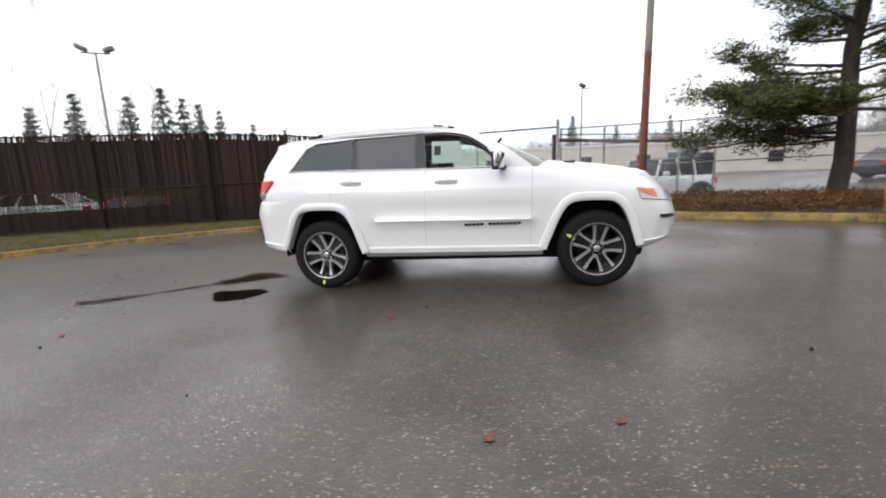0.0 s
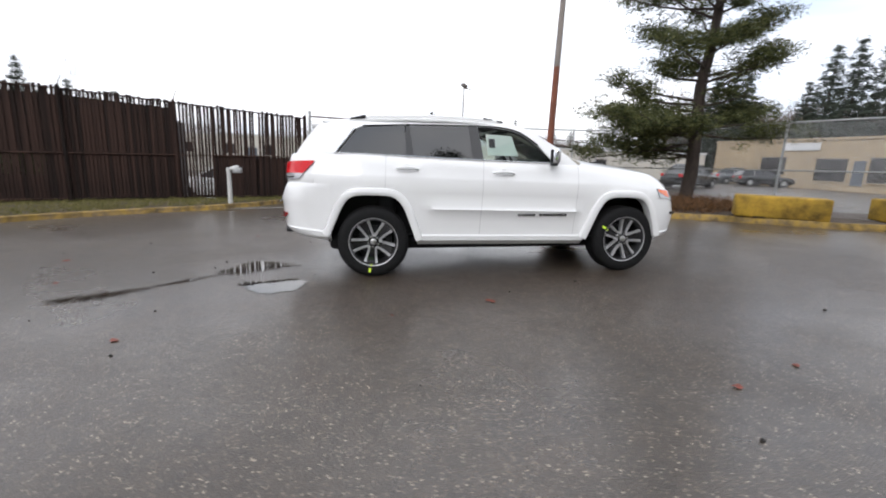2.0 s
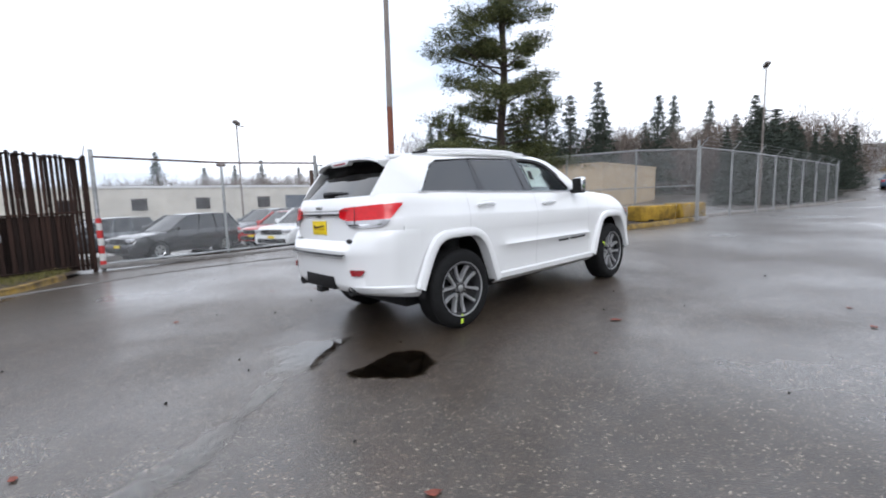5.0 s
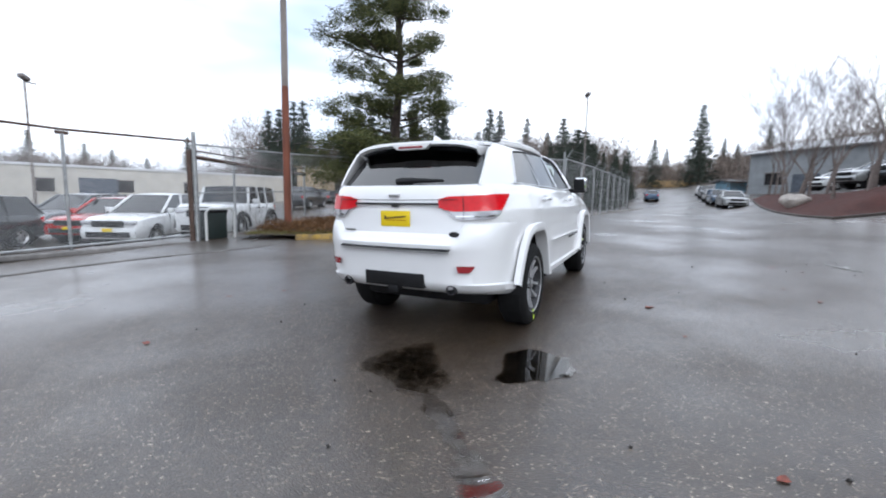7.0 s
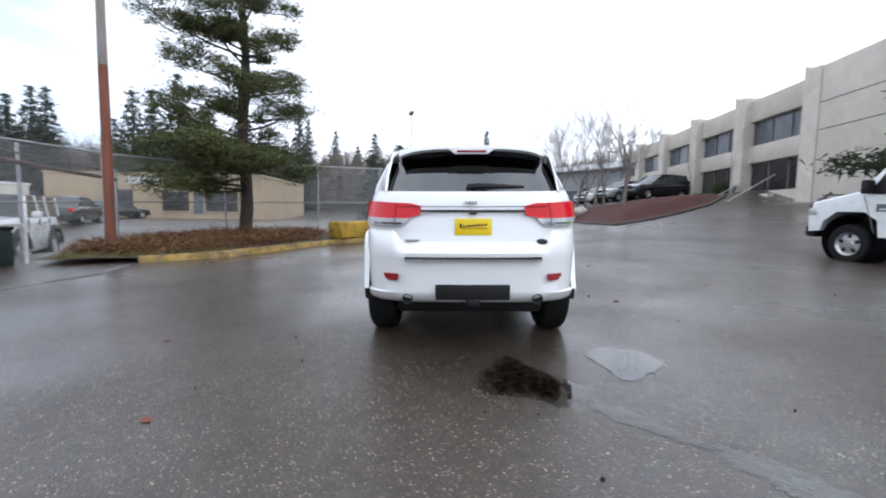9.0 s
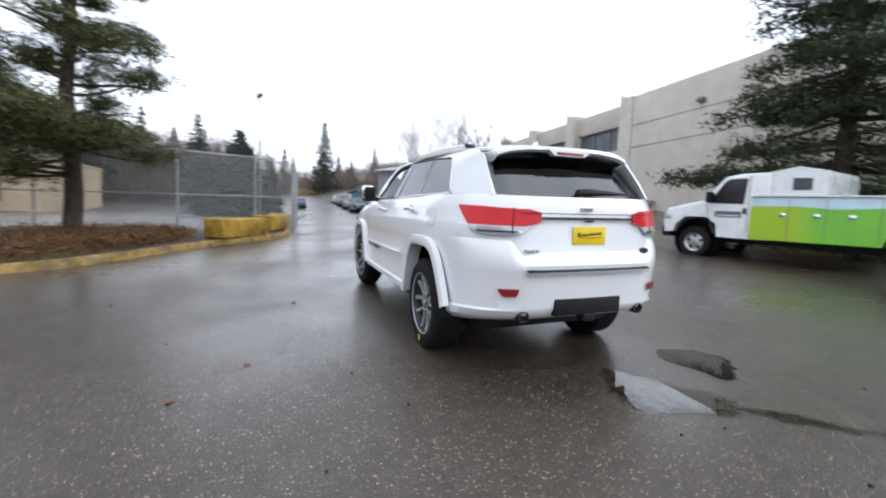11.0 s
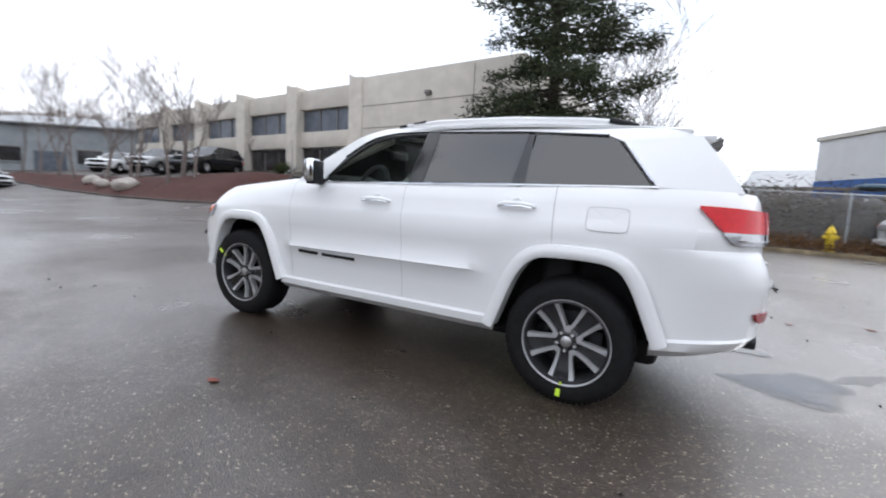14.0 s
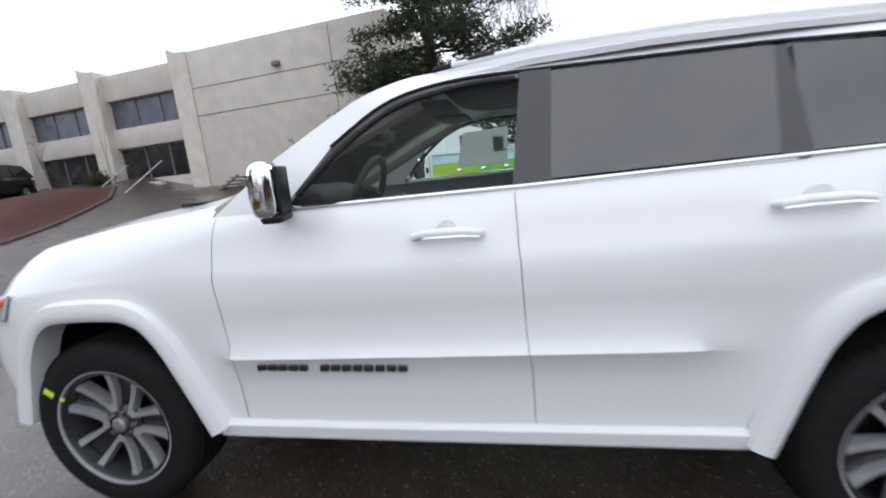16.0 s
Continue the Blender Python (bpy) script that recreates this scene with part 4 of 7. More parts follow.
sl_l.new(sl_src, sl_x.inputs["A"])
sl_l.new(sl_r.outputs[0], sl_x.inputs["B"])
sl_l.new(sl_x.outputs["Result"], sl_n["Principled BSDF"].inputs["Base Color"])
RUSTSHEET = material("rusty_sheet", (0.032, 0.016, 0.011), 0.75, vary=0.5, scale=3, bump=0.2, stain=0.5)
GALV = material("galvanised_steel", (0.42, 0.43, 0.43), 0.5, 0.6, vary=0.2, scale=10, stain=0.3)
RUSTPIPE = material("rusty_pipe", (0.10, 0.065, 0.05), 0.75, 0.2, vary=0.5, scale=12)
POLERED = material("weathered_pole", (0.20, 0.065, 0.035), 0.75, vary=0.35, scale=5, stretch=(1, 1, 0.2), bump=0.2, stain=0.3)
POLEGREY = material("grey_pole", (0.22, 0.19, 0.17), 0.75, vary=0.3, scale=5, stretch=(1, 1, 0.2), bump=0.2)
KERBYELLOW = material("worn_yellow_kerb", (0.40, 0.255, 0.045), 0.75, vary=0.3, scale=6, second=(0.20, 0.14, 0.07), bump=0.4, stain=0.8, stain_scale=3.2)
BLOCKYELLOW = material("yellow_concrete", (0.52, 0.31, 0.03), 0.75, vary=0.3, scale=4, second=(0.40, 0.25, 0.02), bump=0.3, stain=0.85, stain_scale=2.2)
CONCRETE = material("tilt_up_concrete", (0.55, 0.505, 0.44), 0.85, vary=0.08, scale=1.5, bump=0.1, bump_scale=30, stain=0.15, stain_scale=0.4)
PILASTER = material("pale_concrete", (0.62, 0.57, 0.495), 0.85, vary=0.08, scale=2, bump=0.1, stain=0.15, stain_scale=0.6)
CREAM = material("cream_wall", (0.55, 0.52, 0.46), 0.85, vary=0.08, scale=1, stain=0.2, stain_scale=0.3)
TANWALL = material("tan_wall", (0.42, 0.33, 0.22), 0.85, vary=0.1, scale=1, stain=0.2, stain_scale=0.3)
OFFWHITE = material("off_white_wall", (0.62, 0.62, 0.62), 0.8, vary=0.05, scale=1, stain=0.12, stain_scale=0.3)
BLUEBAND = material("blue_band", (0.03, 0.10, 0.30), 0.6, vary=0.1)
PALEROOF = material("pale_metal_roof", (0.36, 0.365, 0.37), 0.6, vary=0.15, scale=2, stain=0.2)
ROOFING = material("roofing", (0.12, 0.12, 0.12), 0.9, vary=0.2)
WINDOWDARK = material("dark_window", (0.03, 0.028, 0.03), 0.12, vary=0.4, scale=1.5, spec=0.6)
WINDOWBLUE = material("blue_grey_window", (0.10, 0.115, 0.14), 0.25, vary=0.25, scale=2.0, spec=0.6)
FRAME = material("window_frame", (0.16, 0.14, 0.13), 0.6, vary=0.1)
BARK = material("bark", (0.055, 0.040, 0.032), 0.9, vary=0.4, scale=10, bump=0.6, bump_scale=25, stretch=(1, 1, 0.3))
TWIG = material("bare_twig", (0.17, 0.14, 0.125), 0.9, vary=0.3, scale=6)
PALEBARK = material("pale_bark", (0.42, 0.39, 0.35), 0.85, vary=0.35, scale=8)
NEEDLE = leafy("pine_needles", (0.018, 0.028, 0.012), (0.125, 0.130, 0.045))
SPRUCE = leafy("spruce_needles", (0.014, 0.022, 0.012), (0.060, 0.072, 0.033))
FARFIR = leafy("far_fir", (0.026, 0.036, 0.030), (0.070, 0.082, 0.062))
FARWOOD = leafy("far_bare_wood", (0.10, 0.080, 0.068), (0.24, 0.195, 0.165), 0.9)
BRUSH = leafy("dead_brush", (0.055, 0.030, 0.016), (0.20, 0.105, 0.045))
SHRUB = leafy("shrub_leaves", (0.022, 0.030, 0.014), (0.07, 0.08, 0.03))
HEDGE = leafy("tangled_hedge", (0.040, 0.028, 0.018), (0.115, 0.085, 0.045))
GRASSMAT = leafy("verge_grass", (0.07, 0.075, 0.02), (0.22, 0.19, 0.07))
SOIL = material("damp_soil", (0.07, 0.05, 0.035), 0.95, vary=0.4, scale=6, bump=0.5, bump_scale=20)
MULCH = material("bark_mulch", (0.070, 0.017, 0.010), 0.95, vary=0.45, scale=25, bump=0.8, bump_scale=35, stain=0.4, stain_scale=1.0)
ROCK = material("pale_rock", (0.42, 0.38, 0.34), 0.9, vary=0.2, scale=6, bump=0.5)


def water_material():
    """Clear, level rain water: dark wet ground below, a mirror at a slant, thin towards its edge."""
    m = bpy.data.materials.new("puddle_water")
    m.use_nodes = True
    n, l = m.node_tree.nodes, m.node_tree.links
    n.remove(n["Principled BSDF"])
    dep, tex, tco, add, rng_ = n.new("ShaderNodeAttribute"), n.new("ShaderNodeTexNoise"), n.new("ShaderNodeTexCoord"), n.new("ShaderNodeMath"), n.new("ShaderNodeMapRange")
    dep.attribute_name = "depth"
    tex.inputs["Scale"].default_value, tex.inputs["Detail"].default_value = 16.0, 5.0
    l.new(tco.outputs["Object"], tex.inputs["Vector"])
    l.new(dep.outputs["Fac"], add.inputs[0])
    l.new(tex.outputs[0], add.inputs[1])
    rng_.inputs["From Min"].default_value, rng_.inputs["From Max"].default_value = 0.50, 1.20
    l.new(add.outputs[0], rng_.inputs[0])
    up = n.new("ShaderNodeCombineXYZ")
    up.inputs[0].default_value, up.inputs[1].default_value, up.inputs[2].default_value = -0.01, 0.02, 1.0
    fr, gl, tr, clear = n.new("ShaderNodeFresnel"), n.new("ShaderNodeBsdfGlossy"), n.new("ShaderNodeBsdfTransparent"), n.new("ShaderNodeBsdfTransparent")
    fr.inputs["IOR"].default_value = 2.6
    gl.inputs["Roughness"].default_value = 0.015
    tr.inputs["Color"].default_value = (0.80, 0.73, 0.64, 1)
    l.new(up.outputs[0], fr.inputs["Normal"])
    l.new(up.outputs[0], gl.inputs["Normal"])
    pool, edge = n.new("ShaderNodeMixShader"), n.new("ShaderNodeMixShader")
    l.new(fr.outputs[0], pool.inputs[0])
    l.new(tr.outputs[0], pool.inputs[1])
    l.new(gl.outputs[0], pool.inputs[2])
    l.new(rng_.outputs[0], edge.inputs[0])
    l.new(clear.outputs[0], edge.inputs[1])
    l.new(pool.outputs[0], edge.inputs[2])
    l.new(edge.outputs[0], n["Material Output"].inputs["Surface"])
    return m


WATER = water_material()
HYDRANT = material("hydrant_yellow", (0.70, 0.50, 0.02), 0.5, vary=0.2, scale=12)
REDWHITE = material("red_sleeve", (0.50, 0.03, 0.03), 0.5, vary=0.2)
WHITEPIPE = material("white_painted_pipe", (0.60, 0.60, 0.58), 0.5, vary=0.1, stain=0.3)
GREENBIN = material("green_bin", (0.012, 0.02, 0.018), 0.5, vary=0.2)
LEAFRED = material("fallen_leaf", (0.20, 0.05, 0.03), 0.7, vary=0.4, scale=40)
LITTER = material("dark_scrap", (0.02, 0.017, 0.015), 0.8, vary=0.3)


def chain_material():
    """Woven wire: a lozenge pattern of wire and open air."""
    m = bpy.data.materials.new("chain_link")
    m.use_nodes = True
    n, l = m.node_tree.nodes, m.node_tree.links
    p = n["Principled BSDF"]
    p.inputs["Base Color"].default_value = (0.52, 0.53, 0.54, 1)
    p.inputs["Metallic"].default_value, p.inputs["Roughness"].default_value = 0.25, 0.5
    tc = n.new("ShaderNodeTexCoord")
    vs = []
    for sgn in (1, -1):
        mp = n.new("ShaderNodeMapping")
        mp.inputs["Rotation"].default_value = (0, 0, radians(45 * sgn))
        mp.inputs["Scale"].default_value = (1, 1, 1)
        l.new(tc.outputs["UV"], mp.inputs[0])
        w = n.new("ShaderNodeTexWave")
        w.wave_profile = "SIN"
        w.inputs["Scale"].default_value = 6.5
        l.new(mp.outputs[0], w.inputs["Vector"])
        g = n.new("ShaderNodeMath")
        g.operation, g.inputs[1].default_value = "GREATER_THAN", 0.978
        l.new(w.outputs["Fac"], g.inputs[0])
        vs.append(g)
    mx = n.new("ShaderNodeMath")
    mx.operation = "MAXIMUM"
    l.new(vs[0].outputs[0], mx.inputs[0])
    l.new(vs[1].outputs[0], mx.inputs[1])
    l.new(mx.outputs[0], p.inputs["Alpha"])
    return m


CHAIN = chain_material()


def chain_panel(name, a, b, z0, z1, parent):
    """Wire mesh between two posts; heights above the points a and b."""
    me = bpy.data.meshes.new(name)
    ln = math.hypot(b[0] - a[0], b[1] - a[1])
    me.from_pydata([(a[0], a[1], a[2] + z0), (b[0], b[1], b[2] + z0), (b[0], b[1], b[2] + z1), (a[0], a[1], a[2] + z1)], [], [(0, 1, 2, 3)])
    uv = me.uv_layers.new(name="UVMap")
    for i, c in enumerate(((0, 0), (ln, 0), (ln, z1 - z0), (0, z1 - z0))):
        uv.data[i].uv = c
    me.materials.append(CHAIN)
    ob = new(name, me)
    ob.parent = parent
    return ob


def blades(name, centres, per, length, width, mat, parent=None, up=0.0, spread=None, seed=1, kind="", droop=0.0):
    """Needles, leaves, twigs or grass: slim triangles scattered round many centres."""
    rng = np.random.default_rng(seed)
    c = np.repeat(np.asarray(centres, float), per, axis=0)
    n = len(c)
    sp = np.asarray(spread if spread is not None else (length * 0.5,) * 3)
    c = c + rng.normal(0, 1, (n, 3)) * sp
    d = rng.normal(0, 1, (n, 3))
    d[:, 2] = d[:, 2] * 0.6 + up - droop
    d /= np.linalg.norm(d, axis=1)[:, None]
    s = np.cross(d, rng.normal(0, 1, (n, 3)))
    s /= np.linalg.norm(s, axis=1)[:, None] + 1e-9
    ln = length * rng.uniform(0.6, 1.3, (n, 1))
    wd = width * rng.uniform(0.6, 1.3, (n, 1))
    v = np.empty((n, 3, 3))
    v[:, 0], v[:, 1], v[:, 2] = c - s * wd, c + s * wd, c + d * ln
    me = bpy.data.meshes.new(name)
    me.from_pydata(v.reshape(-1, 3).tolist(), [], np.arange(n * 3).reshape(-1, 3).tolist())
    me.materials.append(mat)
    ob = new(name, me)
    ob.parent = parent
    if kind:
        ob["kind"] = kind
    return ob


def limb(p, d, length, r, bend=0.1, n=6, rng=random):
    """Points and radii of a bending limb."""
    pts, d = [Vector(p)], Vector(d).normalized()
    for i in range(n):
        d = (d + Vector((rng.uniform(-1, 1), rng.uniform(-1, 1), rng.uniform(-0.6, 0.8))) * bend).normalized()
        pts.append(pts[-1] + d * (length / n))
    return pts, [r * (1 - 0.8 * i / n) for i in range(n + 1)]


def evergreen(name, label, base, height, levels, mat, per, nl, nw, seed, lean=(0, 0), trunk_r=0.22, reach=None, skip=0.0, flat=0.12, group="", dense=10, droop=0.0, pads=0):
    """A pine or spruce: tapered trunk, limbs in tiers, and flat sprays of needles with gaps between."""
    rng = random.Random(seed)
    x, y = base
    t = empty(name, pose(x, y, hz(x, y)), label, "tree", group)
    n = 10
    tp = [Vector((lean[0] * (i / n) ** 1.3 * height + 0.06 * math.sin(i * 1.7), lean[1] * (i / n) ** 1.3 * height + 0.05 * math.cos(i * 2.1), -0.15 + height * i / n)) for i in range(n + 1)]
    part("trunk", tube_bm(tp, [trunk_r * (1 - 0.88 * i / n) for i in range(n + 1)], 10), BARK, t)
    at = lambda z: tp[min(n - 1, max(0, int(z / height * n)))].lerp(tp[min(n, int(z / height * n) + 1)], (z / height * n) % 1)
    lb, cs = bmesh.new(), []
    for (z, count, ln, drop, a0, a1) in levels:
        for k in range(count):
            a = radians(rng.uniform(a0, a1))
            L = ln * rng.uniform(0.6, 1.15)
            if rng.random() < skip:
                L *= 0.45
            p = at(z + rng.uniform(-0.25, 0.25))
            pts, rr = limb(p, (math.cos(a), math.sin(a), drop), L, trunk_r * 0.22, 0.17, 6, rng)
            tube_bm(pts, rr, 5, lb, False)
            for i in range(pads):
                f = 1.02 - 0.72 * (i / pads) ** 1.1 + rng.uniform(-0.05, 0.05)
                q = pts[min(5, int(f * 6))].lerp(pts[min(6, int(f * 6) + 1)], min(1.0, (f * 6) % 1))
                rad = (0.20 + 0.10 * L) * rng.uniform(0.7, 1.15)
                mid = q + Vector((rng.uniform(-0.3, 0.3), rng.uniform(-0.3, 0.3), 0.10 + rng.uniform(-0.05, 0.12)))
                for _ in range(int(dense * rad * 3.2)):
                    cs.append(mid + Vector((rng.gauss(0, rad * 0.62), rng.gauss(0, rad * 0.62), rng.gauss(0, rad * 0.30))))
            for i in range(0 if pads else int(dense * L)):
                f = rng.uniform(0.25, 1.0) ** 0.8
                q = pts[min(5, int(f * 6))].lerp(pts[min(6, int(f * 6) + 1)], (f * 6) % 1)
                wv = L * 0.26 * (1.15 - f) + 0.12
                side = Vector((-math.sin(a), math.cos(a), 0)) * rng.uniform(-wv, wv) * 1.6
                cs.append(q + side + Vector((0, 0, rng.uniform(-flat, flat) + 0.05)))
    part("branchwork", lb, BARK, t)["kind"] = "stuff"
    blades("crown", [tuple(c) for c in cs], per, nl, nw, mat, t, 0.1, (nl * 0.75, nl * 0.75, nl * 0.4), seed, droop=droop)
    return t


def bare_tree(name, label, base, height, seed, mat=TWIG, r=0.09, spread=0.55, group="", fork=3, twigs=5):
    """A leafless tree: stems that fork into ever finer twigs."""
    rng = random.Random(seed)
    x, y = base
    t = empty(name, pose(x, y, hz(x, y)), label, "tree", group)
    bm, fine = bmesh.new(), bmesh.new()
    def grow(p, d, L, rad, depth):
        pts, rr = limb(p, d, L, rad, 0.13, 5, rng)
        tube_bm(pts, [max(0.004, q) for q in rr], 6 if depth > 1 else 4, bm if depth > 2 else fine, False)
        if depth == 0:
            return
        for _ in range(fork if depth > 1 else twigs):
            i = rng.randint(2, 5)
            nd = ((pts[i] - pts[i - 1]).normalized() + Vector((rng.uniform(-1, 1), rng.uniform(-1, 1), rng.uniform(-0.1, 0.7))) * spread * 1.3).normalized()
            grow(pts[i], nd, L * rng.uniform(0.5, 0.75), rr[i] * 0.75, depth - 1)
    grow(Vector((0, 0, -0.1)), Vector((rng.uniform(-0.1, 0.1), rng.uniform(-0.1, 0.1), 1)), height * 0.45, r, 4)
    part("trunk", bm, mat, t)
    part("twig_spray", fine, mat, t)["kind"] = "stuff"
    return t


# ---- kerbs and beds ----
def kerb(name, line, width, height, mat, label, inner=None):
    """A kerb with rounded edge along a line of places, in joined lengths."""
    root = tagged(new(name), label, "kerb", kind="structure")
    pts = []
    for a, b in zip(line, line[1:]):
        k = max(1, int(math.hypot(b[0] - a[0], b[1] - a[1]) / 0.5))
        pts += [(a[0] + (b[0] - a[0]) * i / k, a[1] + (b[1] - a[1]) * i / k) for i in range(k)]
    pts.append(line[-1])
    step = 4
    for s in range(0, len(pts) - 1, step):
        seg = pts[s:s + step + 1]
        rows = []
        for i, (x, y) in enumerate(seg):
            j = s + i
            a, b = pts[max(0, j - 1)], pts[min(len(pts) - 1, j + 1)]
            ln = math.hypot(b[0] - a[0], b[1] - a[1])
            nx, ny = -(b[1] - a[1]) / ln, (b[0] - a[0]) / ln
            e = 0.006 if i in (0, len(seg) - 1) else 0
            sx, sy = (b[0] - a[0]) / ln * (e if i == 0 else -e), (b[1] - a[1]) / ln * (e if i == 0 else -e)
            z = hz(x, y)
            rows.append([(x + nx * w + sx, y + ny * w + sy, z + h) for w, h in ((0, -0.1), (0.012, height * 0.75), (0.04, height), (width - 0.03, height), (width, height * 0.8), (width, -0.1))])
        part("kerb_stone", grid_bm(rows, flip=True), mat, root)
    return root


def bed(name, outline, mat, label, lift=0.1, mound=0.0, step=0.5, category="bed"):
    """A planted bed inside an outline, gently mounded."""
    bm = bmesh.new()
    f = bm.faces.new([bm.verts.new((x, y, 0)) for x, y in outline])
    bmesh.ops.triangulate(bm, faces=[f])
    for _ in range(4):
        long = [e for e in bm.edges if e.calc_length() > step * 1.5]
        if not long:
            break
        bmesh.ops.subdivide_edges(bm, edges=long, cuts=1)
        bmesh.ops.triangulate(bm, faces=bm.faces[:])
    seg = list(zip(outline, outline[1:] + outline[:1]))
    for v in bm.verts:
        d = min((v.co.xy - (Vector(a) + (Vector(b) - Vector(a)) * max(0, min(1, (v.co.xy - Vector(a)).dot(Vector(b) - Vector(a)) / (Vector(b) - Vector(a)).length_squared)))).length for a, b in seg)
        v.co.z = hz(v.co.x, v.co.y) + lift + mound * smooth01(0, 1.6, d) + 0.03 * noise.noise(v.co * 2.0)
    bmesh.ops.recalc_face_normals(bm, faces=bm.faces)
    if sum(q.normal.z for q in bm.faces) < 0:
        bmesh.ops.reverse_faces(bm, faces=bm.faces)
    return tagged(part(name, bm, mat), label, category, kind="structure")


ISLE = [(2.2, 7.6), (2.75, 6.4), (3.5, 5.35), (4.5, 4.65), (5.6, 4.05), (6.7, 3.4), (7.6, 2.65), (8.3, 2.05), (9.2, 1.75), (10.6, 1.7), (12.0, 1.55), (13.3, 1.5), (14.2, 1.9), (20, 1.3), (28, 0.5), (40, -0.6)]
kerb("kerb_island", ISLE[1:11], 0.16, 0.14, KERBYELLOW, "worn yellow painted concrete kerb, chipped and stained")
kerb("kerb_road", ISLE[10:], 0.16, 0.12, material("grey_kerb", (0.28, 0.26, 0.24), 0.85, vary=0.2, scale=5, stain=0.4), "grey concrete kerb along the road")
bed("planting_bed", [(2.4, 8.2)] + [(x + 0.12, y + 0.08) for x, y in ISLE[1:11]] + [(12.2, 1.9), (10.2, 2.9), (9.2, 4.9), (8.8, 7.5), (6, 8.8), (3.6, 8.7)], SOIL, "brown planting bed with dead brush and leaf litter", 0.11, 0.08)
VERGE = [(-14, -3.2), (-12.0, -0.8), (-10.55, 1.6), (-9.25, 3.25), (-8.15, 4.5), (-6.8, 5.55), (-5.7, 6.25), (-4.9, 7.1), (-4.3, 8.2)]
kerb("kerb_verge", VERGE, 0.15, 0.12, KERBYELLOW, "mossy yellow painted concrete kerb")
bed("verge", VERGE + [(-3.9, 9.4), (-7.3, 8.6), (-9.8, 7.9), (-16.3, 5.5), (-24, 1.8), (-24, -3.2)], SOIL, "grassy soil strip along the fence", 0.09, 0.04, category="verge")
GUTTER = material("worn_gutter", (0.17, 0.16, 0.15), 0.8, vary=0.3, scale=6, bump=0.3, stain=0.5, stain_scale=2.0)
kerb("kerb_gutter", [(-5.2, 6.55), (-4.4, 6.75), (-3.2, 6.98), (-2.0, 7.0), (-0.8, 6.8), (0.3, 6.45), (1.4, 6.1), (2.5, 6.35)], 0.16, 0.014, GUTTER, "low worn concrete gutter across the gate mouth")
rng = random.Random(5)


def scatter(poly, n, rng, lift):
    """Random places inside an outline."""
    x0, x1 = min(p[0] for p in poly), max(p[0] for p in poly)
    y0, y1 = min(p[1] for p in poly), max(p[1] for p in poly)
    out = []
    while len(out) < n:
        x, y = rng.uniform(x0, x1), rng.uniform(y0, y1)
        inside = False
        for (ax, ay), (bx, by) in zip(poly, poly[1:] + poly[:1]):
            if (ay > y) != (by > y) and x < (bx - ax) * (y - ay) / (by - ay) + ax:
                inside = not inside
        if inside:
            out.append((x, y, hz(x, y) + lift))
    return out


vg = [(x - 0.1, y + 0.25) for x, y in VERGE] + [(-4.2, 9.1), (-7.3, 8.3), (-9.8, 7.5), (-16, 5.0)]
tagged(blades("grass", scatter(vg, 5200, rng, 0.11), 6, 0.10, 0.006, GRASSMAT, up=1.4, spread=(0.05, 0.05, 0.01), seed=3), "short yellow-green grass on the verge", "grass", kind="stuff")
ib = [(3.0, 7.9), (3.1, 6.5), (3.8, 5.6), (4.8, 4.9), (6.0, 4.3), (6.6, 4.0), (9.0, 4.6), (8.6, 7.4), (6, 8.6), (3.8, 8.5)]
tagged(blades("brush", scatter(ib, 1500, rng, 0.20), 14, 0.20, 0.010, BRUSH, up=0.35, spread=(0.16, 0.16, 0.09), seed=4), "low rust-brown dead brush under the pine", "brush", kind="stuff")
tagged(blades("grass", scatter([(2.5, 7.9), (2.9, 6.6), (3.6, 5.6), (4.4, 5.2), (4.6, 7.9), (3.6, 8.4)], 900, rng, 0.12), 6, 0.09, 0.006, GRASSMAT, up=1.4, spread=(0.05, 0.05, 0.01), seed=6), "thin grass round the pole", "grass", kind="stuff")

# ---- the brown slatted fence ----
FENCE = [(-3.78, 9.26), (-7.3, 8.45), (-9.8, 7.75), (-16.3, 5.35), (-24.0, 1.6)]


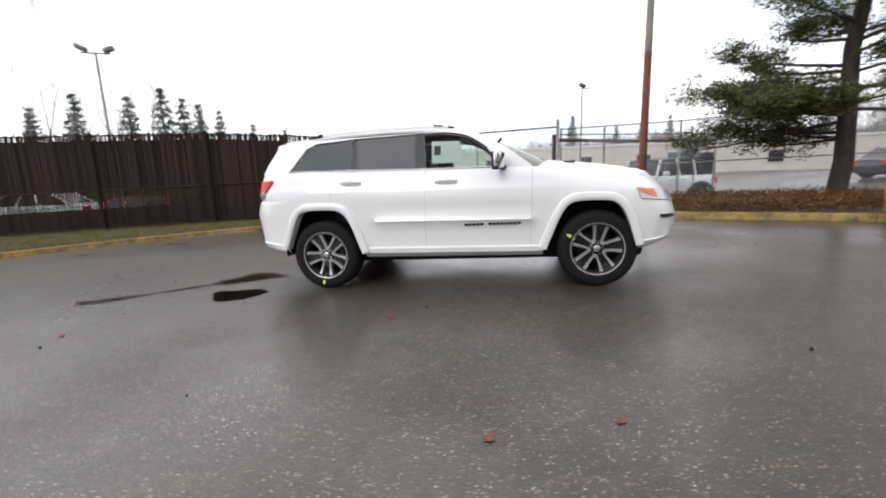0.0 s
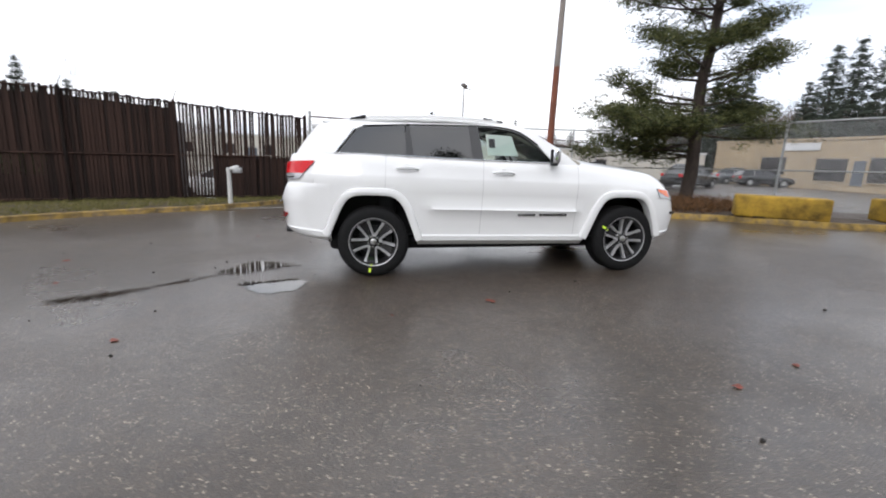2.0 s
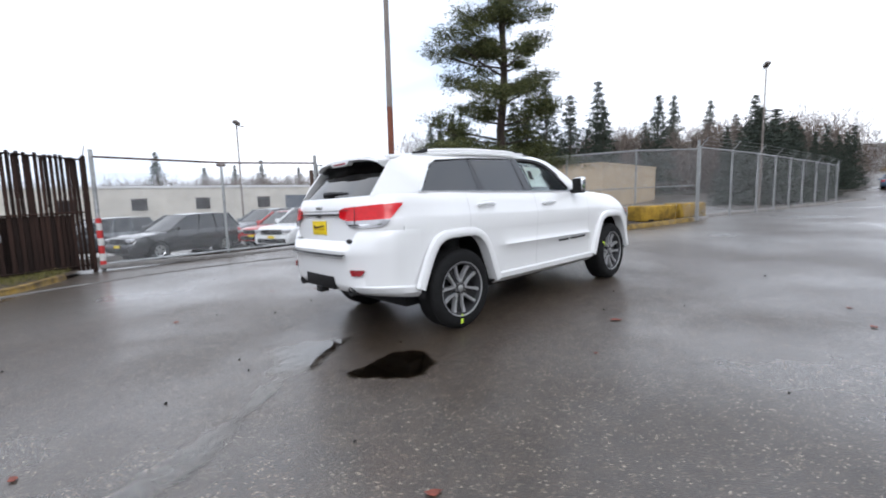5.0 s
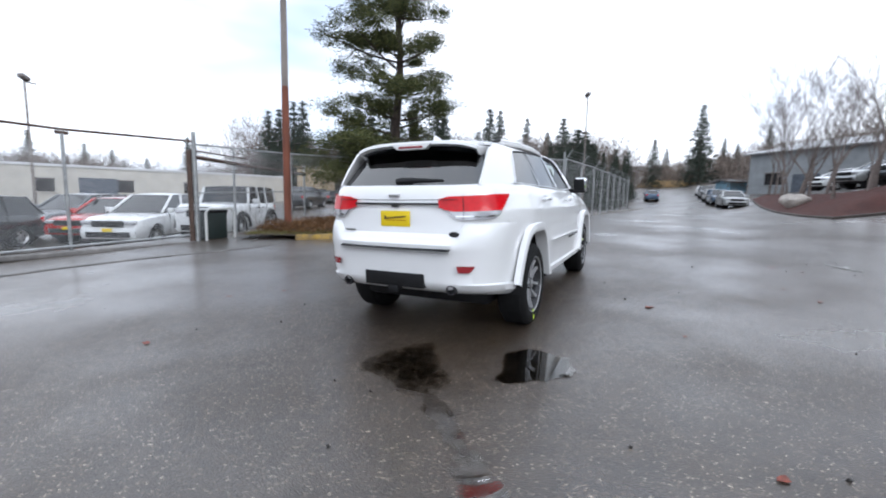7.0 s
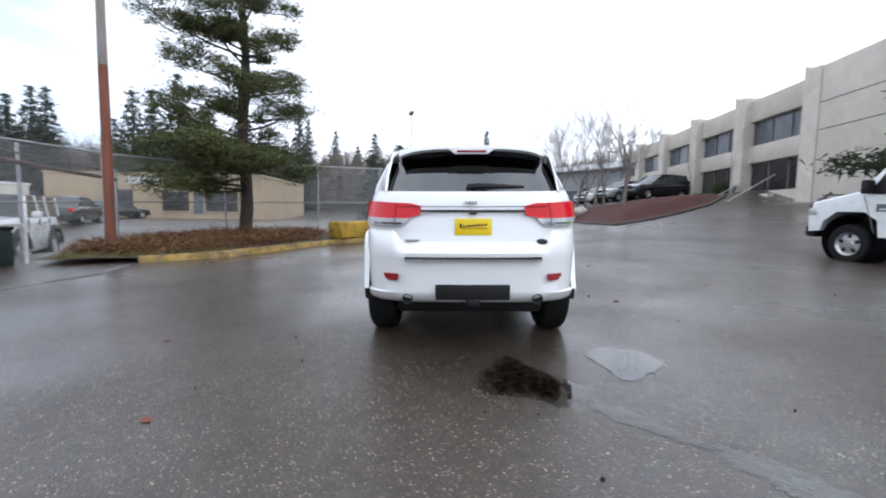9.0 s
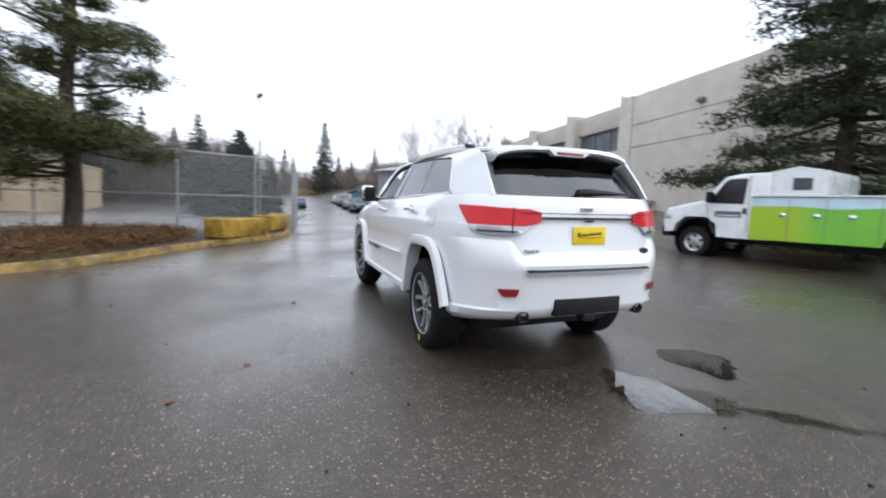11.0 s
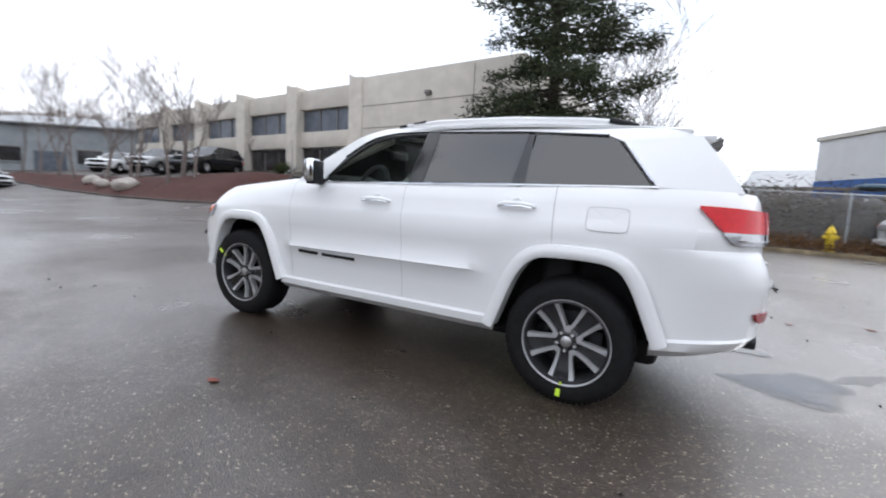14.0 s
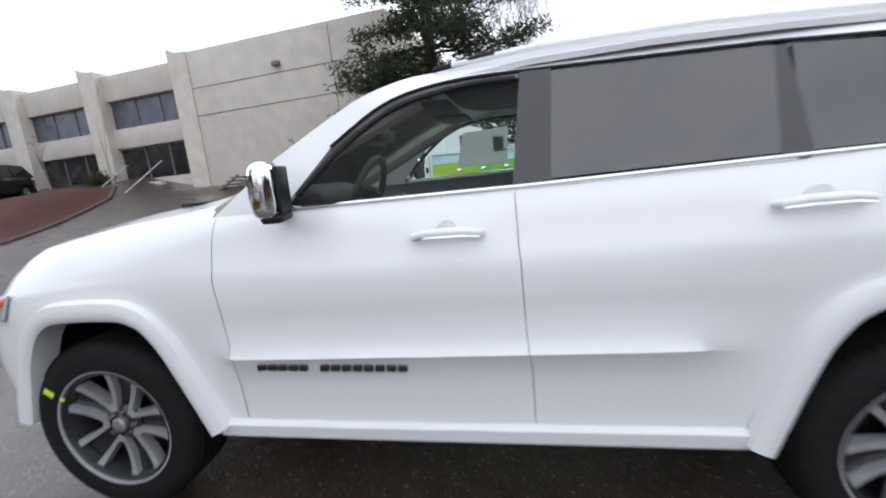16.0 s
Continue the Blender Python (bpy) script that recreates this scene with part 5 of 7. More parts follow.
def slat_fence():
    f = tagged(new("wall_fence"), "tall wire fence filled with dark brown slats, with jagged tops", "fence", kind="structure")
    r = random.Random(8)
    kinds = []
    for k in range(4):
        bm = box_bm(-0.034, -0.006, 0, 0.034, 0.006, 1.0, 0.002, 1)
        me = bpy.data.meshes.new("slat")
        bm.to_mesh(me)
        bm.free()
        me.materials.append(SLAT)
        kinds.append(me)
    count, total = 0, 0.0
    for (a, b) in zip(FENCE, FENCE[1:]):
        ln = math.hypot(b[0] - a[0], b[1] - a[1])
        ux, uy = (b[0] - a[0]) / ln, (b[1] - a[1]) / ln
        ang = math.degrees(math.atan2(uy, ux))
        top = lambda d: 2.58 + 0.075 * min(6.5, total + d) + 0.02 * max(0, min(8, total + d - 6.5))
        d = 0.04
        while d < ln:
            x, y = a[0] + ux * d, a[1] + uy * d
            if r.random() > 0.012:
                s = new("slat", kinds[count % 4])
                s.parent = f
                wide = r.uniform(0.92, 1.1) if total + d < 8 else r.uniform(0.78, 0.96)
                s.matrix_basis = pose(x, y, hz(x, y) + 0.06, 0, r.uniform(-0.5, 0.5), ang) @ Matrix.Diagonal((wide, 1, top(d) + r.uniform(-0.03, 0.05), 1))
            count += 1
            d += 0.088 if total + d < 8 else 0.084
        n = max(1, round(ln / 2.9))
        for i in range(n + 1):
            x, y = a[0] + ux * ln * i / n - uy * 0.05, a[1] + uy * ln * i / n + ux * 0.05
            hh = top(ln * i / n)
            part("post", tube_bm([(x, y, hz(x, y) - 0.1), (x, y, hz(x, y) + hh + 0.12)], 0.045, 8), SLAT, f)
            part("barb_arm", tube_bm([(x, y, hz(x, y) + hh + 0.1), (x + 0.06, y + 0.10, hz(x, y) + hh + 0.38)], 0.012, 5), FRAME, f)
        for hh in (0.12, 1.35, 0.0):
            z0, z1 = (top(0) - 0.03, top(ln) - 0.03) if hh == 0.0 else (hh, hh)
            part("rail", tube_bm([(a[0] - uy * 0.03, a[1] + ux * 0.03, hz(*a) + z0 + 0.06), (b[0] - uy * 0.03, b[1] + ux * 0.03, hz(*b) + z1 + 0.06)], 0.022, 6), SLAT, f)
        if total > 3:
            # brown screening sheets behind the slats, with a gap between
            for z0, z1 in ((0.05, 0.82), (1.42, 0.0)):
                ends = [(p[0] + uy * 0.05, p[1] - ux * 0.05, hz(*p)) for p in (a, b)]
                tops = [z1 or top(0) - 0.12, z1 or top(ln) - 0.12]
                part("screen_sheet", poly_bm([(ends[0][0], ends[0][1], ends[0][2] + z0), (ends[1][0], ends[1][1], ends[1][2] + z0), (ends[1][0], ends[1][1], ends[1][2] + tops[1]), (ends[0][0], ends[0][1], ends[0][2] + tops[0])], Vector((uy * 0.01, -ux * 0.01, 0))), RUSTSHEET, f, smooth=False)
        total += ln
    return f


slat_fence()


def container(x, y, rz, ln, hh):
    """A steel storage box with ribbed sides."""
    c = empty("storage_container", pose(x, y, hz(x, y), 0, 0, rz), "dark rusty steel storage container behind the fence", "container", "storage containers")
    rows = []
    n = int(ln / 0.14)
    for z in (0.12, hh - 0.05):
        rows.append([(-ln / 2 + ln * i / n, -0.03 * (i % 4 in (1, 2)), z) for i in range(n + 1)])
    part("side_wall", thick(grid_bm(rows), 0.02), RUSTSHEET, c, smooth=False)
    part("body", box_bm(-ln / 2, 0.03, 0.1, ln / 2, 2.2, hh, 0.02), RUSTSHEET, c, smooth=False)
    for z in (0.06, hh - 0.03):
        part("rail", box_bm(-ln / 2 - 0.03, -0.05, z, ln / 2 + 0.03, 0.06, z + 0.12, 0.01), RUSTSHEET, c, smooth=False)
    for x in (-ln / 2, ln / 2):
        part("corner_post", box_bm(x - 0.07, -0.05, 0.1, x + 0.07, 0.09, hh, 0.01), RUSTSHEET, c, smooth=False)
    return c


container(-8.9, 8.35, 15.6, 3.0, 2.5)
container(-5.3, 9.35, 13, 2.4, 1.3)
pipe = empty("bollard_pipe", pose(-5.45, 7.05, hz(-5.45, 7.05) + 0.08), "white painted pipe post with a valve box", "post")
part("post", tube_bm([(0, 0, -0.1), (0, 0, 1.0)], 0.055, 12), WHITEPIPE, pipe)
part("arm", tube_bm([(-0.05, 0.0, 0.9), (0.12, -0.02, 1.0), (0.26, -0.03, 1.03)], 0.045, 10), WHITEPIPE, pipe)
part("valve_box", box_bm(0.12, -0.1, 0.86, 0.34, 0.06, 1.0, 0.02), GALV, pipe)

# ---- chain-link fences and gate ----
def at(x, y):
    return (x, y, hz(x, y))


def chain_fence(name, label, line, height, post_r=0.03, barbs=False, mid=False, every=3.0):
    f = empty(name, Matrix.Identity(4), label, "fence", "", "structure")
    for (a, b) in zip(line, line[1:]):
        ln = math.hypot(b[0] - a[0], b[1] - a[1])
        k = max(1, round(ln / every))
        ps = [(a[0] + (b[0] - a[0]) * i / k, a[1] + (b[1] - a[1]) * i / k) for i in range(k + 1)]
        for i, (p, q) in enumerate(zip(ps, ps[1:])):
            part("post", tube_bm([(p[0], p[1], hz(*p) - 0.1), (p[0], p[1], hz(*p) + height + 0.04)], post_r, 8), GALV, f)
            chain_panel("wire_mesh", at(*p), at(*q), 0.06, height - 0.02, f)
            part("top_rail", tube_bm([(p[0], p[1], hz(*p) + height), (q[0], q[1], hz(*q) + height)], 0.022, 6), GALV, f)
            if mid:
                part("middle_rail", tube_bm([(p[0], p[1], hz(*p) + height * 0.5), (q[0], q[1], hz(*q) + height * 0.5)], 0.018, 6), GALV, f)
            if barbs:
                ux, uy = (q[0] - p[0]) / ln * k, (q[1] - p[1]) / ln * k
                nx, ny = uy * barbs, -ux * barbs
                part("barb_arm", tube_bm([(p[0], p[1], hz(*p) + height), (p[0] + nx * 0.25, p[1] + ny * 0.25, hz(*p) + height + 0.32)], 0.016, 6), GALV, f)
                for w in (0.3, 0.65, 1.0):
                    part("barbed_wire", tube_bm([(p[0] + nx * 0.25 * w, p[1] + ny * 0.25 * w, hz(*p) + height + 0.32 * w), (q[0] + nx * 0.25 * w, q[1] + ny * 0.25 * w, hz(*q) + height + 0.32 * w)], 0.005, 4), GALV, f)
        p = ps[-1]
    part("post", tube_bm([(p[0], p[1], hz(*p) - 0.1), (p[0], p[1], hz(*p) + height + 0.3)], post_r * 1.4, 8), GALV, f)
    return f


chain_fence("fence_island", "galvanised chain-link fence behind the planting bed", [(1.75, 8.75), (5.2, 9.0), (8.9, 7.8), (9.1, 4.7), (10.15, 2.75), (12.2, 1.55)], 2.45, mid=True)
chain_fence("fence_road", "long chain-link fence with barbed wire along the road", [(12.2, 1.5), (18, 1.15), (26, 0.9), (36, 0.6)], 2.5, 0.035, barbs=1)

gate = empty("sliding_gate", Matrix.Identity(4), "long chain-link sliding gate with a top cable", "gate")
GA, GB, GC = (-3.62, 9.22), (-0.87, 9.08), (1.64, 8.66)
for x, y, h, r, mt in ((-3.62, 9.22, 2.85, 0.045, GALV), (1.64, 8.64, 2.74, 0.05, GALV), (1.54, 8.70, 2.3, 0.06, RUSTPIPE)):
    part("gate_post", tube_bm([(x, y, hz(x, y) - 0.1), (x, y, hz(x, y) + h)], r, 10), mt, gate)
part("carrier_post", tube_bm([(*GB, hz(*GB)), (*GB, 2.28)], 0.035, 8), GALV, gate)
part("cable_bracket", box_bm(-0.12, -0.03, 0, 0.12, 0.03, 0.07, 0.02, m=Matrix.Translation((GB[0], GB[1], 2.26))), RUSTPIPE, gate)
part("top_cable", tube_bm([(-3.62, 9.22, 2.42), (-0.87, 9.06, 2.36), (1.64, 8.64, 2.40)], 0.026, 6), RUSTPIPE, gate)
chain_panel("wire_mesh", at(*GA), at(*GB), 0.15, 2.3, gate)
chain_panel("wire_mesh", at(*GB), at(1.5, 8.72), 0.15, 2.3, gate)
part("bottom_rail", tube_bm([(-3.6, 9.2, hz(*GA) + 0.16), (1.5, 8.72, hz(1.5, 8.7) + 0.16)], 0.03, 6), GALV, gate)
part("gate_track", box_bm(-2.7, -0.12, 0, 2.7, 0.12, 0.1, 0.02, m=pose(-1.0, 8.85, hz(-1, 8.85) - 0.02, 0, 0, -5.5)), material("concrete_track", (0.2, 0.19, 0.18), 0.9, vary=0.2, stain=0.4), gate)
part("striped_sleeve", tube_bm([(-3.62, 9.14, hz(*GA) + 0.1), (-3.62, 9.14, hz(*GA) + 1.25)], 0.06, 10), REDWHITE, gate, "red and white reflective sleeve")
for k in range(3):
    part("white_band", tube_bm([(-3.62, 9.14, hz(*GA) + 0.25 + k * 0.36), (-3.62, 9.14, hz(*GA) + 0.42 + k * 0.36)], 0.063, 10), WHITEPIPE, gate)
barrier = empty("pipe_barrier", Matrix.Identity(4), "dark sagging steel pipe barrier beside the gate", "barrier")
part("pipe", tube_bm([(1.7, 8.7, 2.02), (3.4, 9.0, 1.93), (6.4, 9.6, 1.85)], 0.05, 8), RUSTPIPE, barrier)
part("thin_pipe", tube_bm([(1.7, 8.72, 2.18), (6.4, 9.6, 2.05)], 0.018, 6), RUSTPIPE, barrier)
part("stay", tube_bm([(3.05, 9.0, hz(3, 9) - 0.05), (3.05, 9.0, 2.35)], 0.035, 8), GALV, barrier)
part("stay", tube_bm([(6.4, 9.6, hz(6.4, 9.6) - 0.05), (6.4, 9.6, 2.15)], 0.035, 8), GALV, barrier)
loop = empty("hoop_rail", Matrix.Identity(4), "low pale steel hoop guarding the gate motor", "rail")
part("hoop", tube_bm([(1.75, 8.45, hz(1.75, 8.4) - 0.05), (1.75, 8.45, 0.62), (1.85, 8.45, 0.72), (2.55, 8.55, 0.72), (2.65, 8.55, 0.62), (2.65, 8.55, hz(2.6, 8.5) - 0.05)], 0.035, 8), WHITEPIPE, loop)
cab = empty("gate_motor_box", pose(2.2, 8.85, hz(2.2, 8.85)), "dark green gate motor cabinet", "cabinet")
part("body", box_bm(-0.3, -0.22, 0.0, 0.3, 0.22, 0.72, 0.03), GREENBIN, cab)
part("lid", box_bm(-0.32, -0.24, 0.70, 0.32, 0.24, 0.77, 0.02), BLACK, cab)

# ---- poles ----
pole = empty("utility_pole", pose(3.91, 7.84, hz(3.91, 7.84)), "tall slim steel light pole, rust-red below, grey above", "pole")
part("shaft", tube_bm([(0, 0, -0.2), (0.0, 0, 2.9), (0.0, 0, 4.2)], [0.105, 0.10, 0.095], 12), POLERED, pole)
part("upper_shaft", tube_bm([(0, 0, 4.2), (0.02, 0, 8.9)], [0.094, 0.07], 12), POLEGREY, pole)
part("foot", tube_bm([(0, 0, -0.1), (0, 0, 0.1), (0, 0, 0.34)], [0.2, 0.19, 0.11], 12), POLERED, pole)
part("lamp_head", box_bm(-0.12, -0.12, 8.85, 0.12, 0.12, 9.2, 0.03), GALV, pole)


def flood_pole(x, y, h, label, heads=2, rz=0):
    p = empty("light_pole", pose(x, y, hz(x, y), 0, 0, rz), label, "pole", "lot light poles")
    part("shaft", tube_bm([(0, 0, -0.2), (0, 0, h)], [0.065, 0.04], 8), POLEGREY, p)
    for k in range(heads):
        s = -1 if k == 0 else 1
        part("flood_lamp", box_bm(-0.2, -0.15, -0.09, 0.2, 0.15, 0.09, 0.05, m=pose(s * 0.45 * (heads > 1), 0, h + 0.15, 0, -25 * s, 0)), FRAME, p)
    part("cross_arm", tube_bm([(-0.5 * (heads > 1), 0, h - 0.02), (0.5, 0, h - 0.02)], 0.03, 6), POLEGREY, p)
    return p


flood_pole(3.97, 23.5, 6.55, "slim grey floodlight pole in the car lot", 1, 20)
flood_pole(27.8, 3.2, 8.2, "slim pole with an angled floodlight by the road", 1, 40)
flood_pole(-16.25, 10.12, 6.95, "double floodlight pole behind the brown fence", 2, 35)

# ---- pine on the island ----
lv = []
pr = random.Random(3)
for tier in range(10):
    z = 4.0 + 0.86 * tier
    for k in range(7 if tier < 7 else 5):
        ln = (2.55 if z < 6.5 else 2.3) * (1 - max(0, z - 7.4) / 6.2)
        az = k * 360 / 7 + tier * 47 + pr.uniform(-24, 24)
        lv.append((z + pr.uniform(-0.16, 0.2), 1, ln * pr.uniform(0.55, 1.12), pr.uniform(0.02, 0.30) + 0.04 * max(0, z - 9), az, az + 20))
lv += [(1.75, 3, 2.6, -0.05, 110, 190), (2.2, 5, 3.4, -0.08, 115, 215), (2.7, 5, 3.2, 0.0, 110, 220), (3.1, 4, 2.8, 0.06, 120, 230), (2.4, 3, 2.2, -0.06, 240, 330), (3.0, 3, 2.0, 0.05, 300, 400)]
evergreen("pine_tree", "tall shaggy pine with tiered boughs on the planting bed", (8.0, 6.7), 12.4, lv, NEEDLE, 22, 0.15, 0.013, 21, (0.012, -0.008), 0.21, skip=0.16, dense=18, pads=3)

# ---- spruce behind the truck ----
lv = [(0.7 + i * 0.62, 9, (3.7 * (1 - (i / 29) ** 1.2) + 0.4) * (1.0 if i % 2 else 0.86), -0.20 + 0.012 * i, i * 37, i * 37 + 360) for i in range(27)]
evergreen("spruce_tree", "large dark spruce beside the concrete building", (2.3, -12.3), 17.5, lv, SPRUCE, 14, 0.24, 0.026, 22, (0, 0), 0.26, skip=0.34, flat=0.12, dense=10.5, droop=0.42)

# ---- yellow concrete blocks ----
def road_block(x, y, ln, rz, first):
    b = empty("concrete_block", pose(x, y, hz(x, y) + 0.13, 0, 0, rz), "yellow painted concrete block, chipped and stained dark", "barrier block", "yellow concrete blocks")
    bm = box_bm(-ln / 2, -0.28, 0, ln / 2, 0.28, 0.50, 0.05, 3)
    for v in bm.verts:
        v.co += Vector((noise.noise(v.co * 3 + Vector((x, y, 0))), noise.noise(v.co * 3 + Vector((y, x, 4))), noise.noise(v.co * 2 + Vector((7, x, y))))) * 0.025
    part("block", bm, BLOCKYELLOW, b)
    for k in (-1, 1):
        part("fork_slot", box_bm(k * ln * 0.22 - 0.12, -0.285, 0.0, k * ln * 0.22 + 0.12, 0.285, 0.06, 0.01), LITTER, b)
    return b


road_block(7.6, 3.05, 1.75, -36, True)
road_block(10.35, 2.27, 1.65, -17, False)
road_block(12.45, 2.0, 1.8, -8, False)

# ---- concrete office building ----
def office():
    px, py = 14.85, -16.1
    ang = -4.5
    base = 1.0
    o = empty("office_building", pose(px, py, base, 0, 0, ang), "two-storey grey concrete office building with pilasters and dark windows", "building")
    H = 6.65
    # plain blank wall towards the spruce, bays the other way
    wl0 = part("wall", box_bm(-10.5, -14, -2.0, 0.0, 0, H + 0.15, 0.03), CONCRETE, o)
    for z in (4.0, 5.2):
        part("panel_joint", box_bm(-10.5, 0, z, -0.6, 0.012, z + 0.035), FRAME, wl0, smooth=False)
    for x in (-8.0,):
        part("panel_joint", box_bm(x, 0, -2, x + 0.035, 0.013, H), FRAME, wl0, smooth=False)
    part("wall_lamp", box_bm(-5.6, 0.0, 5.45, -5.25, 0.22, 5.66, 0.05), FRAME, o)
    bay = 5.5
    for i in range(5):
        x0 = i * bay
        b = part("bay_wall", box_bm(x0, -14, -2.0, x0 + bay, -0.62, H - 0.05, 0.0), CONCRETE, o, smooth=False)
        part("parapet", box_bm(x0 + 0.02, -0.7, 5.45, x0 + bay - 0.02, -0.3, H - 0.02, 0.02), CONCRETE, b)
        part("spandrel", box_bm(x0 + 0.02, -0.7, 3.15, x0 + bay - 0.02, -0.32, 4.1, 0.02), CONCRETE, b)
        part("plinth", box_bm(x0 + 0.02, -0.7, -2, x0 + bay - 0.02, -0.34, 1.55, 0.02), CONCRETE, b)
        for z0, z1, mt in ((4.1, 5.45, WINDOWBLUE), (1.55, 3.15, WINDOWDARK)):
            w = part("window", box_bm(x0 + 0.05, -0.66, z0 + 0.04, x0 + bay - 0.95, -0.58, z1 - 0.04), mt, b, smooth=False)
            for k in range(4):
                xx = x0 + 0.08 + (bay - 1.0) * k / 3
                part("frame", box_bm(xx - 0.03, -0.6, z0, xx + 0.03, -0.52, z1, 0.004), FRAME, w, smooth=False)
        part("pilaster", poly_bm([(x0 - 0.92, 0.06, -2), (x0 + 0.04, 0.06, -2), (x0 + 0.10, 0.06, H + 0.42), (x0 - 0.30, 0.06, H + 0.20), (x0 - 0.92, 0.06, H + 0.17)], Vector((0, -0.76, 0))), PILASTER, o, smooth=False)
    part("roof", box_bm(-10.5, -14, H - 0.06, 5 * bay, -0.7, H + 0.0), ROOFING, o, smooth=False)
    st = part("entry_stair", bmesh.new(), PILASTER, o)
    bm = bmesh.new()
    for k in range(7):
        box_bm(1.6, 0.06 + k * 0.3, -0.4, 3.6, 0.36 + k * 0.3, 1.35 - k * 0.2, bm=bm)
    bm.to_mesh(st.data)
    bm.free()
    for xx in (1.55, 3.65):
        part("hand_rail", tube_bm([(xx, 0.1, 2.3), (xx, 2.3, 0.9), (xx, 2.3, 0.0)], 0.025, 6), WHITEPIPE, st)
    # canopy stair on the blank wall
    cn = part("side_stair", tube_bm([(-3.2, 0.9, 1.15), (-1.0, 0.9, 0.0)], 0.05, 6), FRAME, o)
    for k in range(8):
        part("tread", box_bm(-3.0 + k * 0.25, 0.05, 1.05 - k * 0.14, -2.75 + k * 0.25, 0.9, 1.1 - k * 0.14), FRAME, cn, smooth=False)
    return o


office()


def shed(name, label, a, b, depth, z, height, wall, roof=0.0, windows=(), doors=(), band=None, sign=None, trim=None):
    """A long low building whose front runs from a to b."""
    ln = math.hypot(b[0] - a[0], b[1] - a[1])
    o = empty(name, pose(a[0], a[1], z, 0, 0, math.degrees(math.atan2(b[1] - a[1], b[0] - a[0]))), label, "building")
    w = part("wall", box_bm(0, 0, -1.5, ln, depth, height, 0.02), wall, o, smooth=False)
    if roof:
        rb = bmesh.new()
        grid_bm([[(-0.4, -0.5, height), (ln + 0.4, -0.5, height)], [(-0.4, depth / 2, height + roof), (ln + 0.4, depth / 2, height + roof)], [(-0.4, depth + 0.5, height), (ln + 0.4, depth + 0.5, height)]], bm=rb)
        part("roof", thick(rb, 0.15), trim or ROOFING, o, smooth=False)
        for gx in (0.0, ln):
            part("gable", poly_bm([(gx, 0, height - 0.05), (gx, depth, height - 0.05), (gx, depth / 2, height + roof - 0.1)], Vector((0.1 if gx == 0 else -0.1, 0, 0))), wall, o, smooth=False)
    else:
        part("roof", box_bm(-0.1, -0.1, height, ln + 0.1, depth, height + 0.22, 0.02), trim or wall, o, smooth=False)
    for (x, z0, ww, hh) in windows:
        q = part("window", box_bm(x, -0.05, z0, x + ww, 0.05, z0 + hh), WINDOWDARK, o, smooth=False)
        part("frame", box_bm(x - 0.08, -0.09, z0 + hh, x + ww + 0.08, 0, z0 + hh + 0.1), FRAME, q, smooth=False)
        part("sill", box_bm(x - 0.08, -0.12, z0 - 0.08, x + ww + 0.08, 0, z0), wall, q, smooth=False)
    for (x, ww, hh) in doors:
        part("door", box_bm(x, -0.04, 0, x + ww, 0.04, hh), WINDOWBLUE, o, smooth=False)
    if band:
        part("band", box_bm(0, -0.03, band[0], ln, 0, band[1]), BLUEBAND, o, smooth=False)
    if sign:
        part("sign", box_bm(sign[0], -0.12, sign[1], sign[0] + sign[2], -0.02, sign[1] + sign[3], 0.02), OFFWHITE, o, "pale unreadable sign board", smooth=False)
    return o


shed("long_shed", "long low cream-white workshop behind the car lot", (-28, 53), (37, 42), 14, -0.45, 3.5, CREAM, 0.0, [(x, 1.3, 1.3, 1.1) for x in (3, 8, 13, 18.5, 24, 29.5, 35, 41, 47, 53)], [(11, 1.1, 2.1), (44, 3, 2.6)], trim=OFFWHITE)
shed("tan_store", "flat-roofed tan shop building across the lot", (37.5, 41), (39, 19.5), 16, 0.5, 3.9, TANWALL, 0.0, [(6, 0.7, 2.6, 1.6), (11.5, 0.3, 2.6, 1.9), (15.8, 0.3, 3.2, 2.0)], [(14.6, 0.9, 2.1)], sign=(8.2, 3.0, 3.4, 0.7))
shed("white_shed", "pale metal-clad warehouse with a blue band", (-8.3, -26.5), (-14.5, -14.5), 14, 0.3, 5.0, OFFWHITE, 0.0, [], [(8, 4, 3.0)], band=(2.0, 2.9), trim=CREAM)
shed("low_workshop", "low pale workshop with a shallow roof behind the hedge", (-6.2, -32.4), (-24, -28.6), 9, 0.3, 2.9, CREAM, 1.5, trim=PALEROOF)
shed("far_shed", "pale grey gabled warehouse down the road", (53, -10.6), (42.5, -18.6), 14, 1.4, 5.0, material("grey_cladding", (0.27, 0.285, 0.295), 0.75, vary=0.15, scale=1.0, stain=0.15), 1.6, trim=PALEROOF, windows=[(2, 1.6, 2, 1.2), (8.5, 1.6, 2, 1.2)], doors=[(5, 2.6, 2.6)])
shed("blue_shed", "small blue shed by the road", (57, -9.4), (57.8, -11.2), 3, 1.4, 2.2, material("blue_shed_wall", (0.16, 0.28, 0.36), 0.7, vary=0.15), 0.3)

